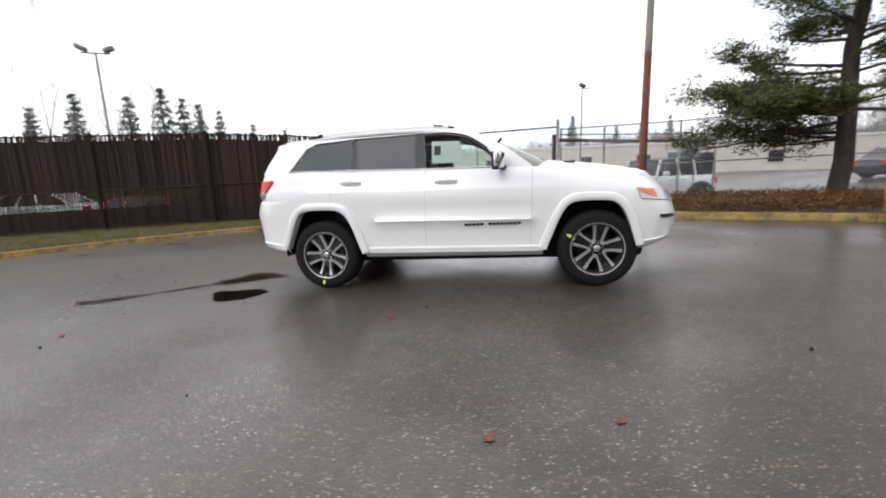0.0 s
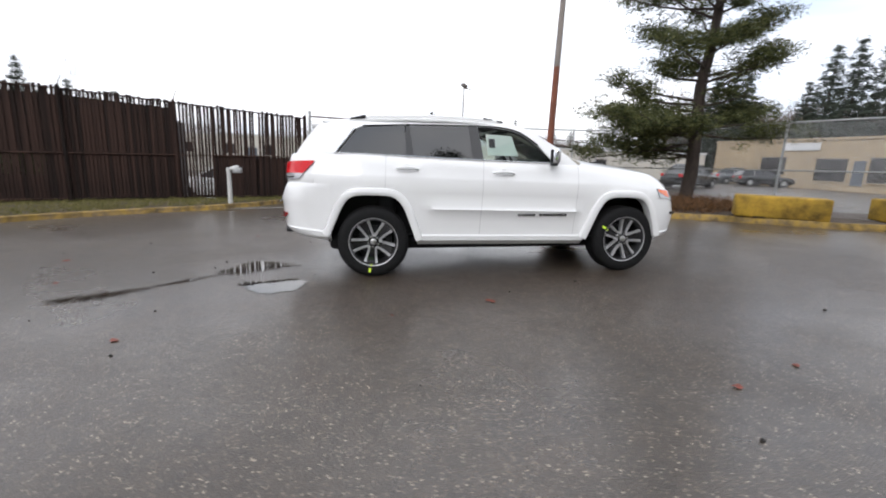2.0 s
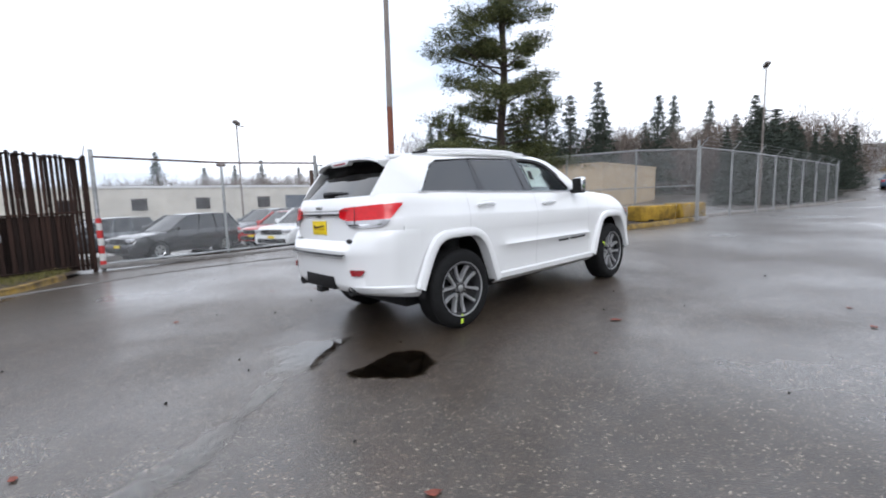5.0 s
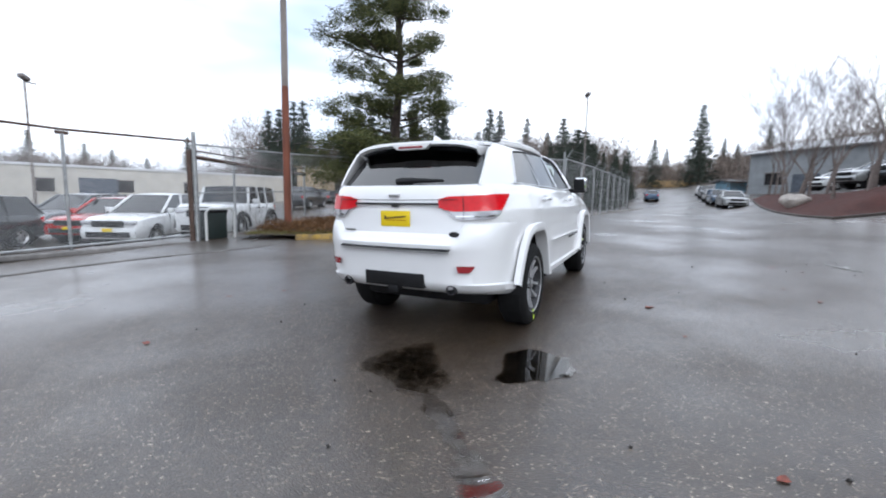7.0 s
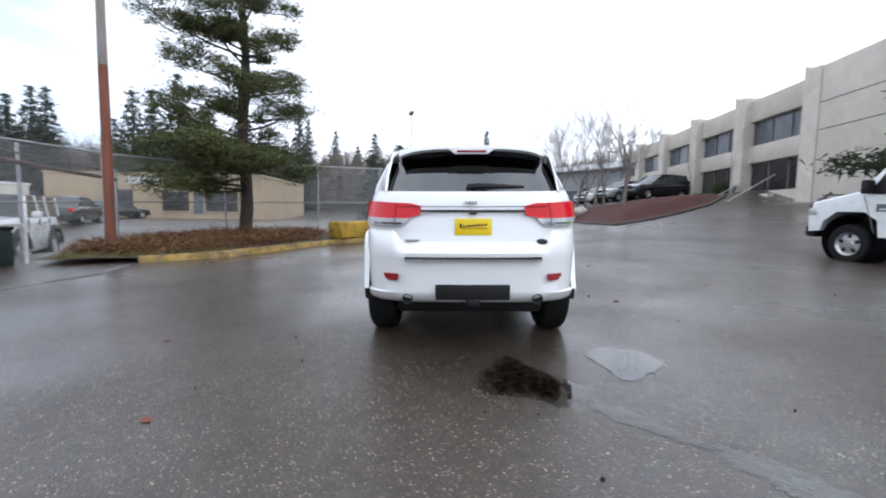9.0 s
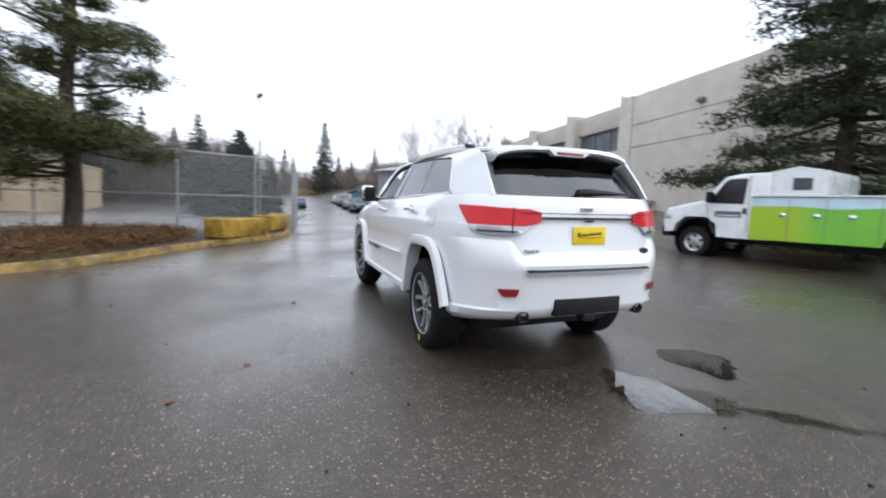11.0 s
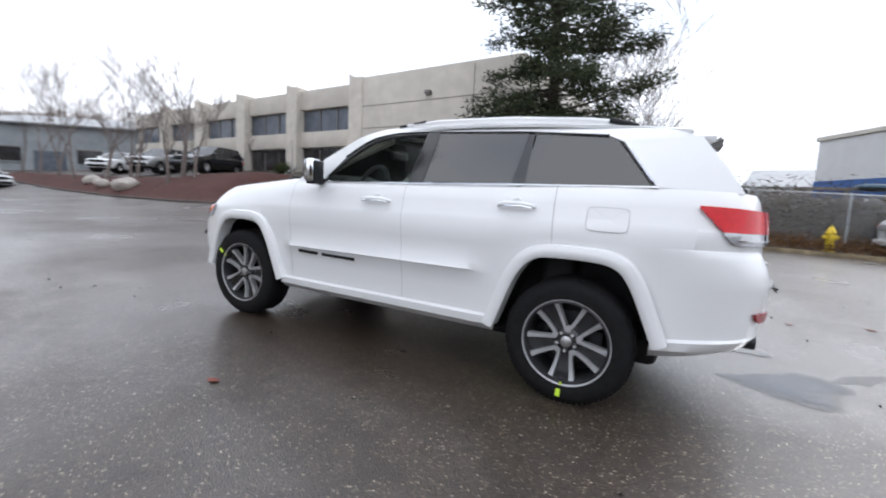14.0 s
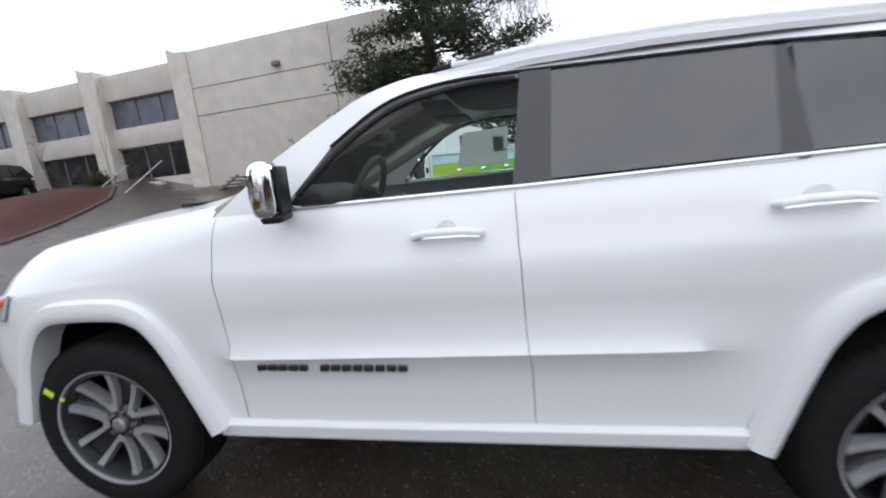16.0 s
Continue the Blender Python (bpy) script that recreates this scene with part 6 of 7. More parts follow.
# ---- mulch bed, rocks, bare trees ----
MB = [(14.2, -7.4), (17, -7.15), (22, -7.3), (30, -8.0), (44, -9.6), (44, -11.6), (30, -10.6), (22, -11.0), (19.6, -13.6), (17.6, -14.6), (16.3, -13.0), (15.0, -9.6)]
bed("mulch_bed", MB, MULCH, "dark red bark mulch bed along the car park", 0.05, 0.24)
kerb("kerb_mulch", [(44, -9.6), (30, -8.0), (22, -7.3), (17, -7.15), (14.2, -7.4), (15.0, -9.6), (16.3, -13.0), (17.6, -14.6)], 0.15, 0.1, material("dark_kerb", (0.10, 0.085, 0.075), 0.85, vary=0.3, scale=5, stain=0.4), "dark wet concrete kerb of the mulch bed")
for i, (x, y, s) in enumerate(((22.6, -8.3, 0.55), (25.2, -8.4, 0.35), (27.5, -8.9, 0.4))):
    bm = bmesh.new()
    bmesh.ops.create_icosphere(bm, subdivisions=3, radius=s)
    for v in bm.verts:
        v.co *= 1 + 0.35 * noise.noise(v.co * 2.2 + Vector((i * 5, 0, 0)))
        v.co.z *= 0.7
    r = part("boulder", bm, ROCK)
    r.matrix_basis = pose(x, y, hz(x, y) + 0.35)
    tagged(r, "pale rounded boulder on the mulch bed", "rock", "boulders")
for i, (x, y, h) in enumerate(((22.3, -11.0, 9.4), (20.2, -9.0, 6.6), (19.6, -9.9, 6.0), (23.5, -8.9, 7.2), (26.5, -9.2, 7.8), (27.6, -9.6, 7.2), (30.5, -9.3, 9.0), (34, -9.8, 8.6), (38, -10.2, 9.0), (42, -10.6, 9.2), (25.0, -10.0, 8.8), (36, -10.6, 8.4))):
    bare_tree("bare_tree", "leafless young street tree with fine twigs", (x, y), h, 40 + i, TWIG, 0.10 if i else 0.16, 0.5, "bare street trees", 4, 6)
bare_tree("birch_tree", "slim pale-barked leafless tree before the building", (18.6, -15.4), 5.0, 61, PALEBARK, 0.07, 0.35, "", 2, 3)
bare_tree("young_tree", "thin leafless sapling by the office wall", (21.2, -14.6), 4.2, 62, TWIG, 0.05, 0.35, "", 2, 3)
for i, (x, y, h) in enumerate(((0.7, -13.9, 7.6), (-0.5, -14.4, 7.4), (0.3, -15.6, 7.8))):
    bare_tree("alder_tree", "leafless many-stemmed tree behind the fence", (x, y), h, 70 + i, TWIG, 0.055, 0.5, "bare alders", 5, 7)
tagged(blades("hedge", scatter([(-0.5, -13), (-3, -13.3), (-7, -14.2), (-10, -14.5), (-10, -17), (-3, -17), (0, -15.5)], 2600, rng, 0.75), 24, 0.30, 0.014, HEDGE, up=0.3, spread=(0.3, 0.3, 0.45), seed=12), "brown-green overgrown hedge behind the wire fence", "hedge", kind="stuff")
tagged(blades("undergrowth", scatter([(5, -11.5), (1, -11.2), (-2.6, -11.9), (-9, -12.4), (-9, -13.5), (0, -13.5), (6, -14)], 800, rng, 0.18), 14, 0.22, 0.012, BRUSH, up=0.6, spread=(0.2, 0.2, 0.14), seed=13), "brown dead undergrowth along the kerb", "brush", kind="stuff")
for i, (x, y, s) in enumerate(((14.2, -17.2, 0.9), (12.2, -17.9, 0.75), (10.0, -18.6, 0.85), (19.5, -15.5, 0.5))):
    cs = [(rng.gauss(0, s * 0.4), rng.gauss(0, s * 0.4), abs(rng.gauss(s * 0.45, s * 0.25))) for _ in range(120)]
    t = empty("shrub", pose(x, y, hz(x, y)), "rounded evergreen shrub at the office wall", "shrub", "foundation shrubs")
    part("stem", tube_bm([(0, 0, -0.1), (0.02, 0, s * 0.5)], 0.03, 5), TWIG, t)
    blades("leaves", cs, 22, 0.08, 0.03, SHRUB, t, 0.2, (0.1, 0.1, 0.1), 80 + i)
kerb("kerb_south", [(6.5, -10.9), (1.5, -11.0), (-2.5, -11.7), (-6.0, -12.0), (-9.5, -12.2), (-16, -12.4)], 0.15, 0.12, material("mossy_kerb", (0.22, 0.17, 0.10), 0.85, vary=0.3, scale=5, stain=0.5), "mossy weathered concrete kerb")
bed("bed_south", [(6.5, -11.0), (1.5, -11.1), (-2.5, -11.8), (-6.0, -12.1), (-9.5, -12.3), (-16, -12.5), (-16, -20), (0, -19), (8, -16)], SOIL, "bare damp soil behind the kerb", 0.08, 0.1)
chain_fence("fence_south", "old chain-link fence in front of the hedge", [(-1.8, -13.0), (-6.5, -13.6), (-11.5, -13.9), (-17, -14.2)], 1.75, 0.035, mid=False)
hyd = empty("fire_hydrant", pose(-5.9, -12.55, hz(-5.9, -12.55) + 0.08), "yellow fire hydrant on the verge", "hydrant")
part("barrel", lathe_bm([(-0.05, 0.14), (0.03, 0.14), (0.04, 0.10), (0.5, 0.10), (0.51, 0.135), (0.56, 0.135), (0.58, 0.11), (0.70, 0.06), (0.72, 0.0)], 20, "z"), HYDRANT, hyd)
for k in (-1, 1):
    part("outlet_cap", tube_bm([(0, 0, 0.42), (k * 0.18, 0, 0.42)], 0.06, 10), HYDRANT, hyd)
part("front_cap", tube_bm([(0, 0, 0.42), (0, 0.19, 0.42)], 0.075, 10), HYDRANT, hyd)
part("nut", tube_bm([(0, 0, 0.7), (0, 0, 0.77)], 0.025, 5), HYDRANT, hyd)
shelf = empty("pipe_rack", pose(-7.3, -14.8, hz(-7.3, -14.8) + 0.1), "dark steel storage rack behind the fence", "rack")
for x in (-1.6, -0.5, 0.6, 1.7):
    part("upright", box_bm(x - 0.06, -0.06, 0, x + 0.06, 0.06, 1.9, 0.01), FRAME, shelf, smooth=False)
for z in (0.5, 1.1, 1.8):
    part("beam", box_bm(-1.7, -0.05, z, 1.8, 0.05, z + 0.1, 0.01), FRAME, shelf, smooth=False)
part("tarp", box_bm(-1.7, -0.3, 1.88, 0.4, 0.5, 2.0, 0.05), material("blue_tarp", (0.10, 0.16, 0.22), 0.6, vary=0.2), shelf)


# ---- parked vehicles ----
def road_wheel(parent, x, y, r, side, rim=SILVER, w=0.22):
    q = part("wheel", lathe_bm([(-w / 2, r * 0.62), (-w / 2, r * 0.93), (-w * 0.35, r), (w * 0.35, r), (w / 2, r * 0.93), (w / 2, r * 0.62), (w * 0.45, r * 0.60)], 28), RUBBER, parent)
    q.matrix_basis = pose(x, y, r, 0, 0, 0 if side > 0 else 180)
    part("rim", lathe_bm([(w * 0.44, r * 0.62), (w * 0.40, r * 0.58), (w * 0.25, r * 0.5), (w * 0.32, r * 0.22), (w * 0.40, r * 0.18), (w * 0.40, 0.0)], 24), rim, q)
    for k in range(5):
        part("rim_slot", box_bm(-r * 0.09, w * 0.26, r * 0.28, r * 0.09, w * 0.325, r * 0.5, 0.01), BLACK, q, smooth=False).matrix_basis = Matrix.Rotation(2 * math.pi * k / 5, 4, "Y")
    return q


def parked_car(name, label, x, y, rz, paint, ln=4.7, wd=1.86, ht=1.68, style="suv", group="parked cars", z=None, tail=True):
    c = empty(name, pose(x, y, hz(x, y) if z is None else z, 0, 0, rz), label, "car", group)
    h = ln / 2
    wb = ln * 0.305
    belt = ht * (0.66 if style == "jeep" else 0.60 if style == "van" else 0.62)
    r = 0.36 if style == "suv" else (0.41 if style == "jeep" else 0.32)
    hood = belt * (0.97 if style != "jeep" else 1.0)
    low = 0.24 if style == "car" else 0.32
    def edge(xx):
        z0 = low
        for wx in (-wb, wb):
            dd = abs(xx - wx)
            if dd < r * 1.18:
                z0 = max(z0, r + math.sqrt(max(0, (r * 1.18) ** 2 - dd * dd)) * 0.98)
        return z0
    top = [(-h, belt * 0.86), (-h + 0.1, belt * 0.98), (-h * 0.5, belt), (h * 0.28, belt), (h * 0.4, hood), (h * 0.8, hood * 0.93), (h * 0.95, hood * 0.84), (h, hood * 0.66)] if style != "jeep" else [(-h, belt * 0.98), (h * 0.35, belt), (h * 0.9, belt * 0.98), (h, belt * 0.9)]
    xsl = sorted({round(-h + ln * i / 60, 3) for i in range(61)})
    for side in (1, -1):
        rows = []
        for f, yo in ((0, 0.90), (0.12, 0.97), (0.45, 1.0), (0.72, 0.985), (0.93, 0.95), (1.0, 0.88)):
            row = []
            for xx in xsl:
                e, t = edge(xx), lerp(top, xx)
                taper = 1 - 0.16 * max(0, (abs(xx) - h * 0.72) / (h * 0.28)) ** 2.2
                row.append((xx, side * wd / 2 * yo * taper, max(e, low + f * (t - low))))
            rows.append(row)
        part("body_side", tidy(grid_bm(rows, flip=side < 0)), paint, c)
    rows = [[(xx, yy * wd / 2 * 0.88 * (1 - 0.16 * max(0, (abs(xx) - h * 0.72) / (h * 0.28)) ** 2.2), lerp(top, xx) + 0.04 * (1 - yy * yy)) for yy in (-1, -0.6, 0, 0.6, 1)] for xx in xsl]
    part("bonnet", grid_bm(rows, flip=True), paint, c)
    for s in (-1, 1):
        zz = [low, low + 0.12, lerp(top, s * h) * 0.8, lerp(top, s * h)]
        part("bumper", grid_bm([[(s * (h + (0.05 if 0 < i < 3 else 0.0) - 0.03 * abs(yy) ** 3), yy * wd / 2 * 0.84, q) for yy in (-1, -0.5, 0, 0.5, 1)] for i, q in enumerate(zz)], flip=s > 0), paint, c)
    part("underbody", box_bm(-h * 0.95, -wd * 0.36, low - 0.08, h * 0.93, wd * 0.36, low + 0.3, 0.04), BLACK, c)
    # glasshouse
    if style == "jeep":
        roofl = [(-h * 0.97, -h * 0.93), (h * 0.26, h * 0.18)]
    elif style == "van":
        roofl = [(-h * 0.99, -h * 0.97), (h * 0.56, h * 0.26)]
    elif style == "suv":
        roofl = [(-h * 0.98, -h * 0.80), (h * 0.42, h * 0.02)]
    else:
        roofl = [(-h * 0.78, -h * 0.42), (h * 0.42, h * 0.02)]
    (rb, rt), (fb, ft) = roofl
    bw, tw = wd / 2 * 0.88, wd / 2 * (0.82 if style in ("jeep", "van") else 0.70)
    roofm = paint if style != "jeep" else BLACK
    rows = [[(rt + (ft - rt) * i / 8, yy * tw, ht - 0.03 * yy * yy - 0.05 * (abs(i - 4) / 4) ** 3) for yy in (-1, -0.9, -0.4, 0.4, 0.9, 1)] for i in range(9)]
    part("roof", thick(grid_bm(rows, flip=True), 0.05), roofm, c)
    for side in (1, -1):
        lows = [(rb, side * bw, belt), (rb + (fb - rb) * 0.36, side * bw, belt), (rb + (fb - rb) * 0.62, side * bw, belt), (fb, side * bw, belt)]
        ups = [(rt, side * tw, ht - 0.06), (rt + (ft - rt) * 0.40, side * tw, ht - 0.04), (rt + (ft - rt) * 0.72, side * tw, ht - 0.04), (ft, side * tw, ht - 0.07)]
        for a, b in zip(lows, ups):
            part("pillar", tube_bm([a, b], 0.045, 6), paint, c)
        for i in range(3):
            part("side_window", poly_bm([lows[i], lows[i + 1], ups[i + 1], ups[i]]), paint if style == "van" and i < 2 else DARKGLASS, c, smooth=False)
    part("windscreen", grid_bm([[(fb + 0.06 - 0.1 * yy * yy, yy * bw, belt) for yy in (-1, -0.5, 0, 0.5, 1)], [(ft + 0.04 - 0.06 * yy * yy, yy * tw, ht - 0.07) for yy in (-1, -0.5, 0, 0.5, 1)]]), DARKGLASS, c)
    part("rear_window", grid_bm([[(rb - 0.02, yy * bw, belt) for yy in (-1, 0, 1)], [(rt, yy * tw, ht - 0.06) for yy in (-1, 0, 1)]], flip=True), DARKGLASS, c)
    for side in (1, -1):
        for wx in (-wb, wb):
            road_wheel(c, wx, side * (wd / 2 - 0.12), r, side)
            part("wheel_well", lathe_bm([(-0.32, 0.0), (-0.32, r * 1.2), (0.08, r * 1.2)], 24), BLACK, c).matrix_basis = pose(wx, side * (wd / 2 - 0.12), r, 0, 0, 0 if side > 0 else 180)
        part("head_lamp", box_bm(h - 0.28, side * wd * 0.33 - 0.17, hood * 0.72, h + 0.025, side * wd * 0.33 + 0.17, hood * 0.84, 0.04), CLEARLENS, c)
        part("tail_lamp", box_bm(-h - 0.035, side * wd * 0.38 - 0.12, belt * 0.72, -h + 0.2, side * wd * 0.38 + 0.10, belt * 0.92, 0.03), REDLENS, c)
        part("door_mirror", box_bm(fb - 0.32, side * (wd / 2 + 0.06) - 0.11, belt + 0.01, fb - 0.18, side * (wd / 2 + 0.06) + 0.11, belt + 0.17, 0.04), paint, c)
        for hx in (0.02, -0.24):
            part("door_handle", box_bm(h * hx - 0.1, side * wd / 2 * 0.985 - 0.02, belt * 0.86, h * hx + 0.1, side * wd / 2 * 0.985 + 0.02, belt * 0.89, 0.01), CHROME, c)
        for hx in (0.30, -0.08, -0.44):
            part("door_gap", box_bm(h * hx - 0.004, side * wd / 2 * 0.975 - 0.012, low + 0.12, h * hx + 0.004, side * wd / 2 * 0.975 + 0.012 + 0.006, belt * 0.97), BLACK, c, smooth=False)
    part("grille", box_bm(h - 0.05, -wd * 0.24, hood * 0.66, h + 0.055, wd * 0.24, hood * 0.84, 0.02), BLACK, c)
    part("lower_grille", box_bm(h - 0.05, -wd * 0.34, low + 0.05, h + 0.06, wd * 0.34, low + 0.22, 0.02), BLACK, c)
    if tail:
        part("front_card", box_bm(h + 0.05, -0.15, hood * 0.52, h + 0.075, 0.15, hood * 0.62, 0.004), YELLOW, c, smooth=False)
    if style == "jeep":
        sw = road_wheel(c, -h - 0.12, 0, 0.39, 1, SILVER, 0.2)
        sw.name = "spare_wheel"
        sw.matrix_basis = pose(-h - 0.14, 0, belt * 0.92, 0, 0, 90)
        for side in (1, -1):
            for wx in (-wb, wb):
                part("wing_flare", tube_bm([(wx + 0.62 * math.cos(a), side * (wd / 2 - 0.02), r + 0.5 * math.sin(a)) for a in [math.pi * k / 8 for k in range(9)]], 0.075, 6), BLACK, c)
    return c


CARBLACK = material("black_car_paint", (0.008, 0.009, 0.011), 0.2, coat=0.8, vary=0.2, scale=4)
CARRED = material("red_car_paint", (0.42, 0.015, 0.012), 0.25, coat=0.7, vary=0.08, scale=4)
CARWHITE = material("white_car_paint", (0.72, 0.73, 0.73), 0.28, coat=0.6, vary=0.04, scale=4)
CARGREY = material("grey_car_paint", (0.12, 0.13, 0.14), 0.28, 0.4, coat=0.6, vary=0.1, scale=4)
CARSILVER = material("silver_car_paint", (0.42, 0.43, 0.43), 0.3, 0.5, coat=0.5, vary=0.08, scale=4)
CARBLUE = material("blue_car_paint", (0.06, 0.10, 0.16), 0.28, 0.3, coat=0.5, vary=0.1, scale=4)
G1 = "new cars in the lot"
parked_car("parked_suv", "glossy black SUV parked behind the gate", -0.55, 17.4, 205, CARBLACK, 4.85, 1.94, 1.76, "suv", G1)
parked_car("parked_suv", "dark grey SUV parked in the lot", -3.2, 20.6, 200, CARGREY, 4.8, 1.9, 1.72, "suv", G1)
parked_car("parked_suv", "dark SUV in the second row of the lot", 3.9, 19.8, 205, CARGREY, 4.7, 1.9, 1.7, "suv", G1)
parked_car("parked_car", "bright red car parked in the lot", 4.0, 17.2, 210, CARRED, 4.6, 1.85, 1.6, "suv", G1)
parked_car("parked_suv", "clean white SUV with a yellow plate card", 4.0, 14.6, 210, CARWHITE, 4.82, 1.94, 1.76, "suv", G1)
parked_car("off_road_car", "white boxy off-road car with a black hard top", 5.25, 12.0, 209, CARWHITE, 4.4, 1.86, 1.82, "jeep", G1)
for i, (x, y, rz, pt) in enumerate(((-9, 17, 190, CARWHITE), (-12.5, 14.5, 188, CARWHITE), (-18.6, 8.3, 205, CARWHITE), (-17.9, 11.8, 205, CARRED), (21.5, 24.0, 20, CARBLACK), (34.5, 31, 340, CARBLACK), (35.5, 35, 340, CARGREY))):
    parked_car("parked_car", "car parked far off in the lot", x, y, rz, pt, 4.6, 1.84, 1.55 if i % 2 else 1.7, "suv" if i % 2 else "car", G1)
G2 = "cars along the road and office"
parked_car("parked_suv", "black SUV parked above the mulch bed", 24.4, -13.9, 110, CARBLACK, 4.8, 1.92, 1.75, "suv", G2, tail=False)
parked_car("parked_suv", "silver-white SUV parked above the mulch bed", 29.0, -13.6, 115, CARSILVER, 4.6, 1.85, 1.7, "suv", G2, tail=False)
parked_car("parked_car", "white car parked at the office", 33.5, -13.2, 120, CARWHITE, 4.5, 1.82, 1.5, "car", G2, tail=False)
for i, (x, y, rz, pt, st) in enumerate(((38.5, -7.4, 183, CARSILVER, "car"), (50, -7.6, 183, CARBLUE, "suv"), (57, -7.7, 183, CARSILVER, "car"), (64, -7.7, 183, CARGREY, "suv"), (71, -7.8, 183, CARWHITE, "car"), (62, -0.9, 3, CARBLUE, "car"))):
    parked_car("street_car", "car parked along the wet road", x, y, rz, pt, 4.6, 1.82, 1.7 if st == "suv" else 1.48, st, G2, tail=False)


# ---- service truck ----
LIME = material("lime_wrap", (0.20, 0.52, 0.03), 0.35, vary=0.25, scale=1.2, second=(0.16, 0.46, 0.03), coat=0.3)
lm_n, lm_l = LIME.node_tree.nodes, LIME.node_tree.links
lm_src = lm_n["Principled BSDF"].inputs["Base Color"].links[0].from_socket
lm_c, lm_s, lm_r, lm_x = lm_n.new("ShaderNodeTexCoord"), lm_n.new("ShaderNodeSeparateXYZ"), lm_n.new("ShaderNodeMapRange"), lm_n.new("ShaderNodeMix")
lm_l.new(lm_c.outputs["Object"], lm_s.inputs[0])
lm_l.new(lm_s.outputs[0], lm_r.inputs[0])
lm_r.inputs["From Min"].default_value, lm_r.inputs["From Max"].default_value = 1.55, 1.95
lm_x.data_type = "RGBA"
lm_x.inputs["B"].default_value = (0.34, 0.50, 0.015, 1)
lm_l.new(lm_r.outputs[0], lm_x.inputs["Factor"])
lm_l.new(lm_src, lm_x.inputs["A"])
lm_l.new(lm_x.outputs["Result"], lm_n["Principled BSDF"].inputs["Base Color"])
SKYWRAP = material("sky_wrap", (0.52, 0.66, 0.72), 0.35, vary=0.15, scale=2.0, coat=0.3)
WRAPBAR = material("wrap_lettering", (0.10, 0.12, 0.13), 0.5, vary=0.1)


def service_truck():
    fx, fy, rx, ry = 2.95, -7.76, -0.98, -8.48
    ang = math.degrees(math.atan2(fy - ry, fx - rx))
    wb = math.hypot(fx - rx, fy - ry)
    t = empty("service_truck", pose(rx, ry, hz(rx, ry) - 0.01, 0, -0.9, ang), "white service truck with a lime-green utility body", "truck")
    Y0, Y1 = -1.95, 0.08
    def panel(name, pts, y, d, mat, parent=t, label=""):
        return part(name, poly_bm([(x, y, z) for x, z in pts], Vector((0, d, 0))), mat, parent, label, smooth=False)
    # cab
    side = [(wb - 1.55, 0.55), (wb - 0.52, 0.55), (wb - 0.48, 0.86), (wb - 0.25, 1.02), (wb + 0.25, 1.02), (wb + 0.5, 0.82), (wb + 0.56, 0.62), (wb + 0.78, 0.60), (wb + 0.82, 1.0), (wb + 0.74, 1.22), (wb + 0.15, 1.36), (wb - 0.12, 1.42), (wb - 0.62, 1.98), (wb - 0.95, 2.04), (wb - 1.55, 2.05)]
    cabm = poly_bm([(x, Y1 - 0.03, z) for x, z in side], Vector((0, Y0 - Y1 + 0.06, 0)))
    bmesh.ops.bevel(cabm, geom=[e for e in cabm.edges if abs(e.verts[0].co.y - e.verts[1].co.y) < 0.01 and max(v.co.z for v in e.verts) > 1.1], offset=0.06, segments=3, affect="EDGES", profile=0.5)
    cab = part("cab", cabm, CARWHITE, t, "white cab with clear windows", angle=35)
    panel("cab_window", [(wb - 0.28, 1.36), (wb - 1.05, 1.34), (wb - 1.1, 1.93), (wb - 0.72, 1.92), (wb - 0.62, 1.86)], Y1 - 0.028, 0.006, WINDOWDARK, cab)
    part("windscreen", poly_bm([(wb - 0.08, Y1 - 0.15, 1.43), (wb - 0.08, Y0 + 0.15, 1.43), (wb - 0.58, Y0 + 0.2, 1.96), (wb - 0.58, Y1 - 0.2, 1.96)]), WINDOWDARK, cab, smooth=False)
    part("door_gap", tube_bm([(wb - 0.45, Y1 - 0.026, 0.62), (wb - 0.22, Y1 - 0.026, 1.34)], 0.008, 4), FRAME, cab)
    part("door_gap", tube_bm([(wb - 1.15, Y1 - 0.026, 0.6), (wb - 1.15, Y1 - 0.026, 1.98)], 0.008, 4), FRAME, cab)
    part("door_sign", box_bm(wb - 1.02, Y1 - 0.028, 1.03, wb - 0.45, Y1 - 0.018, 1.17), WRAPBAR, cab, "dark unreadable door sign", smooth=False)
    part("door_sign_rule", box_bm(wb - 0.98, Y1 - 0.019, 1.06, wb - 0.5, Y1 - 0.012, 1.085), CARWHITE, cab, smooth=False)
    part("door_handle", box_bm(wb - 1.12, Y1 - 0.03, 1.12, wb - 1.06, Y1 + 0.01, 1.25, 0.01), BLACK, cab)
    part("wing_mirror", box_bm(wb - 0.42, Y1, 1.36, wb - 0.30, Y1 + 0.2, 1.62, 0.03), BLACK, cab)
    part("front_bumper", box_bm(wb + 0.66, Y0 + 0.05, 0.48, wb + 0.88, Y1 - 0.05, 0.72, 0.05), BLACK, t)
    part("head_lamp", box_bm(wb + 0.62, Y1 - 0.42, 0.92, wb + 0.82, Y1 - 0.02, 1.1, 0.04), CLEARLENS, t)
    # raised enclosure behind the cab
    cap = [(wb - 1.5, 1.42), (wb - 1.5, 2.06), (wb - 2.0, 2.16), (wb - 2.45, 2.06), (wb - 2.5, 1.95), (wb - 2.5, 1.42)]
    cp = panel("cab_extension", cap, Y1 - 0.12, Y0 - Y1 + 0.24, CARWHITE)
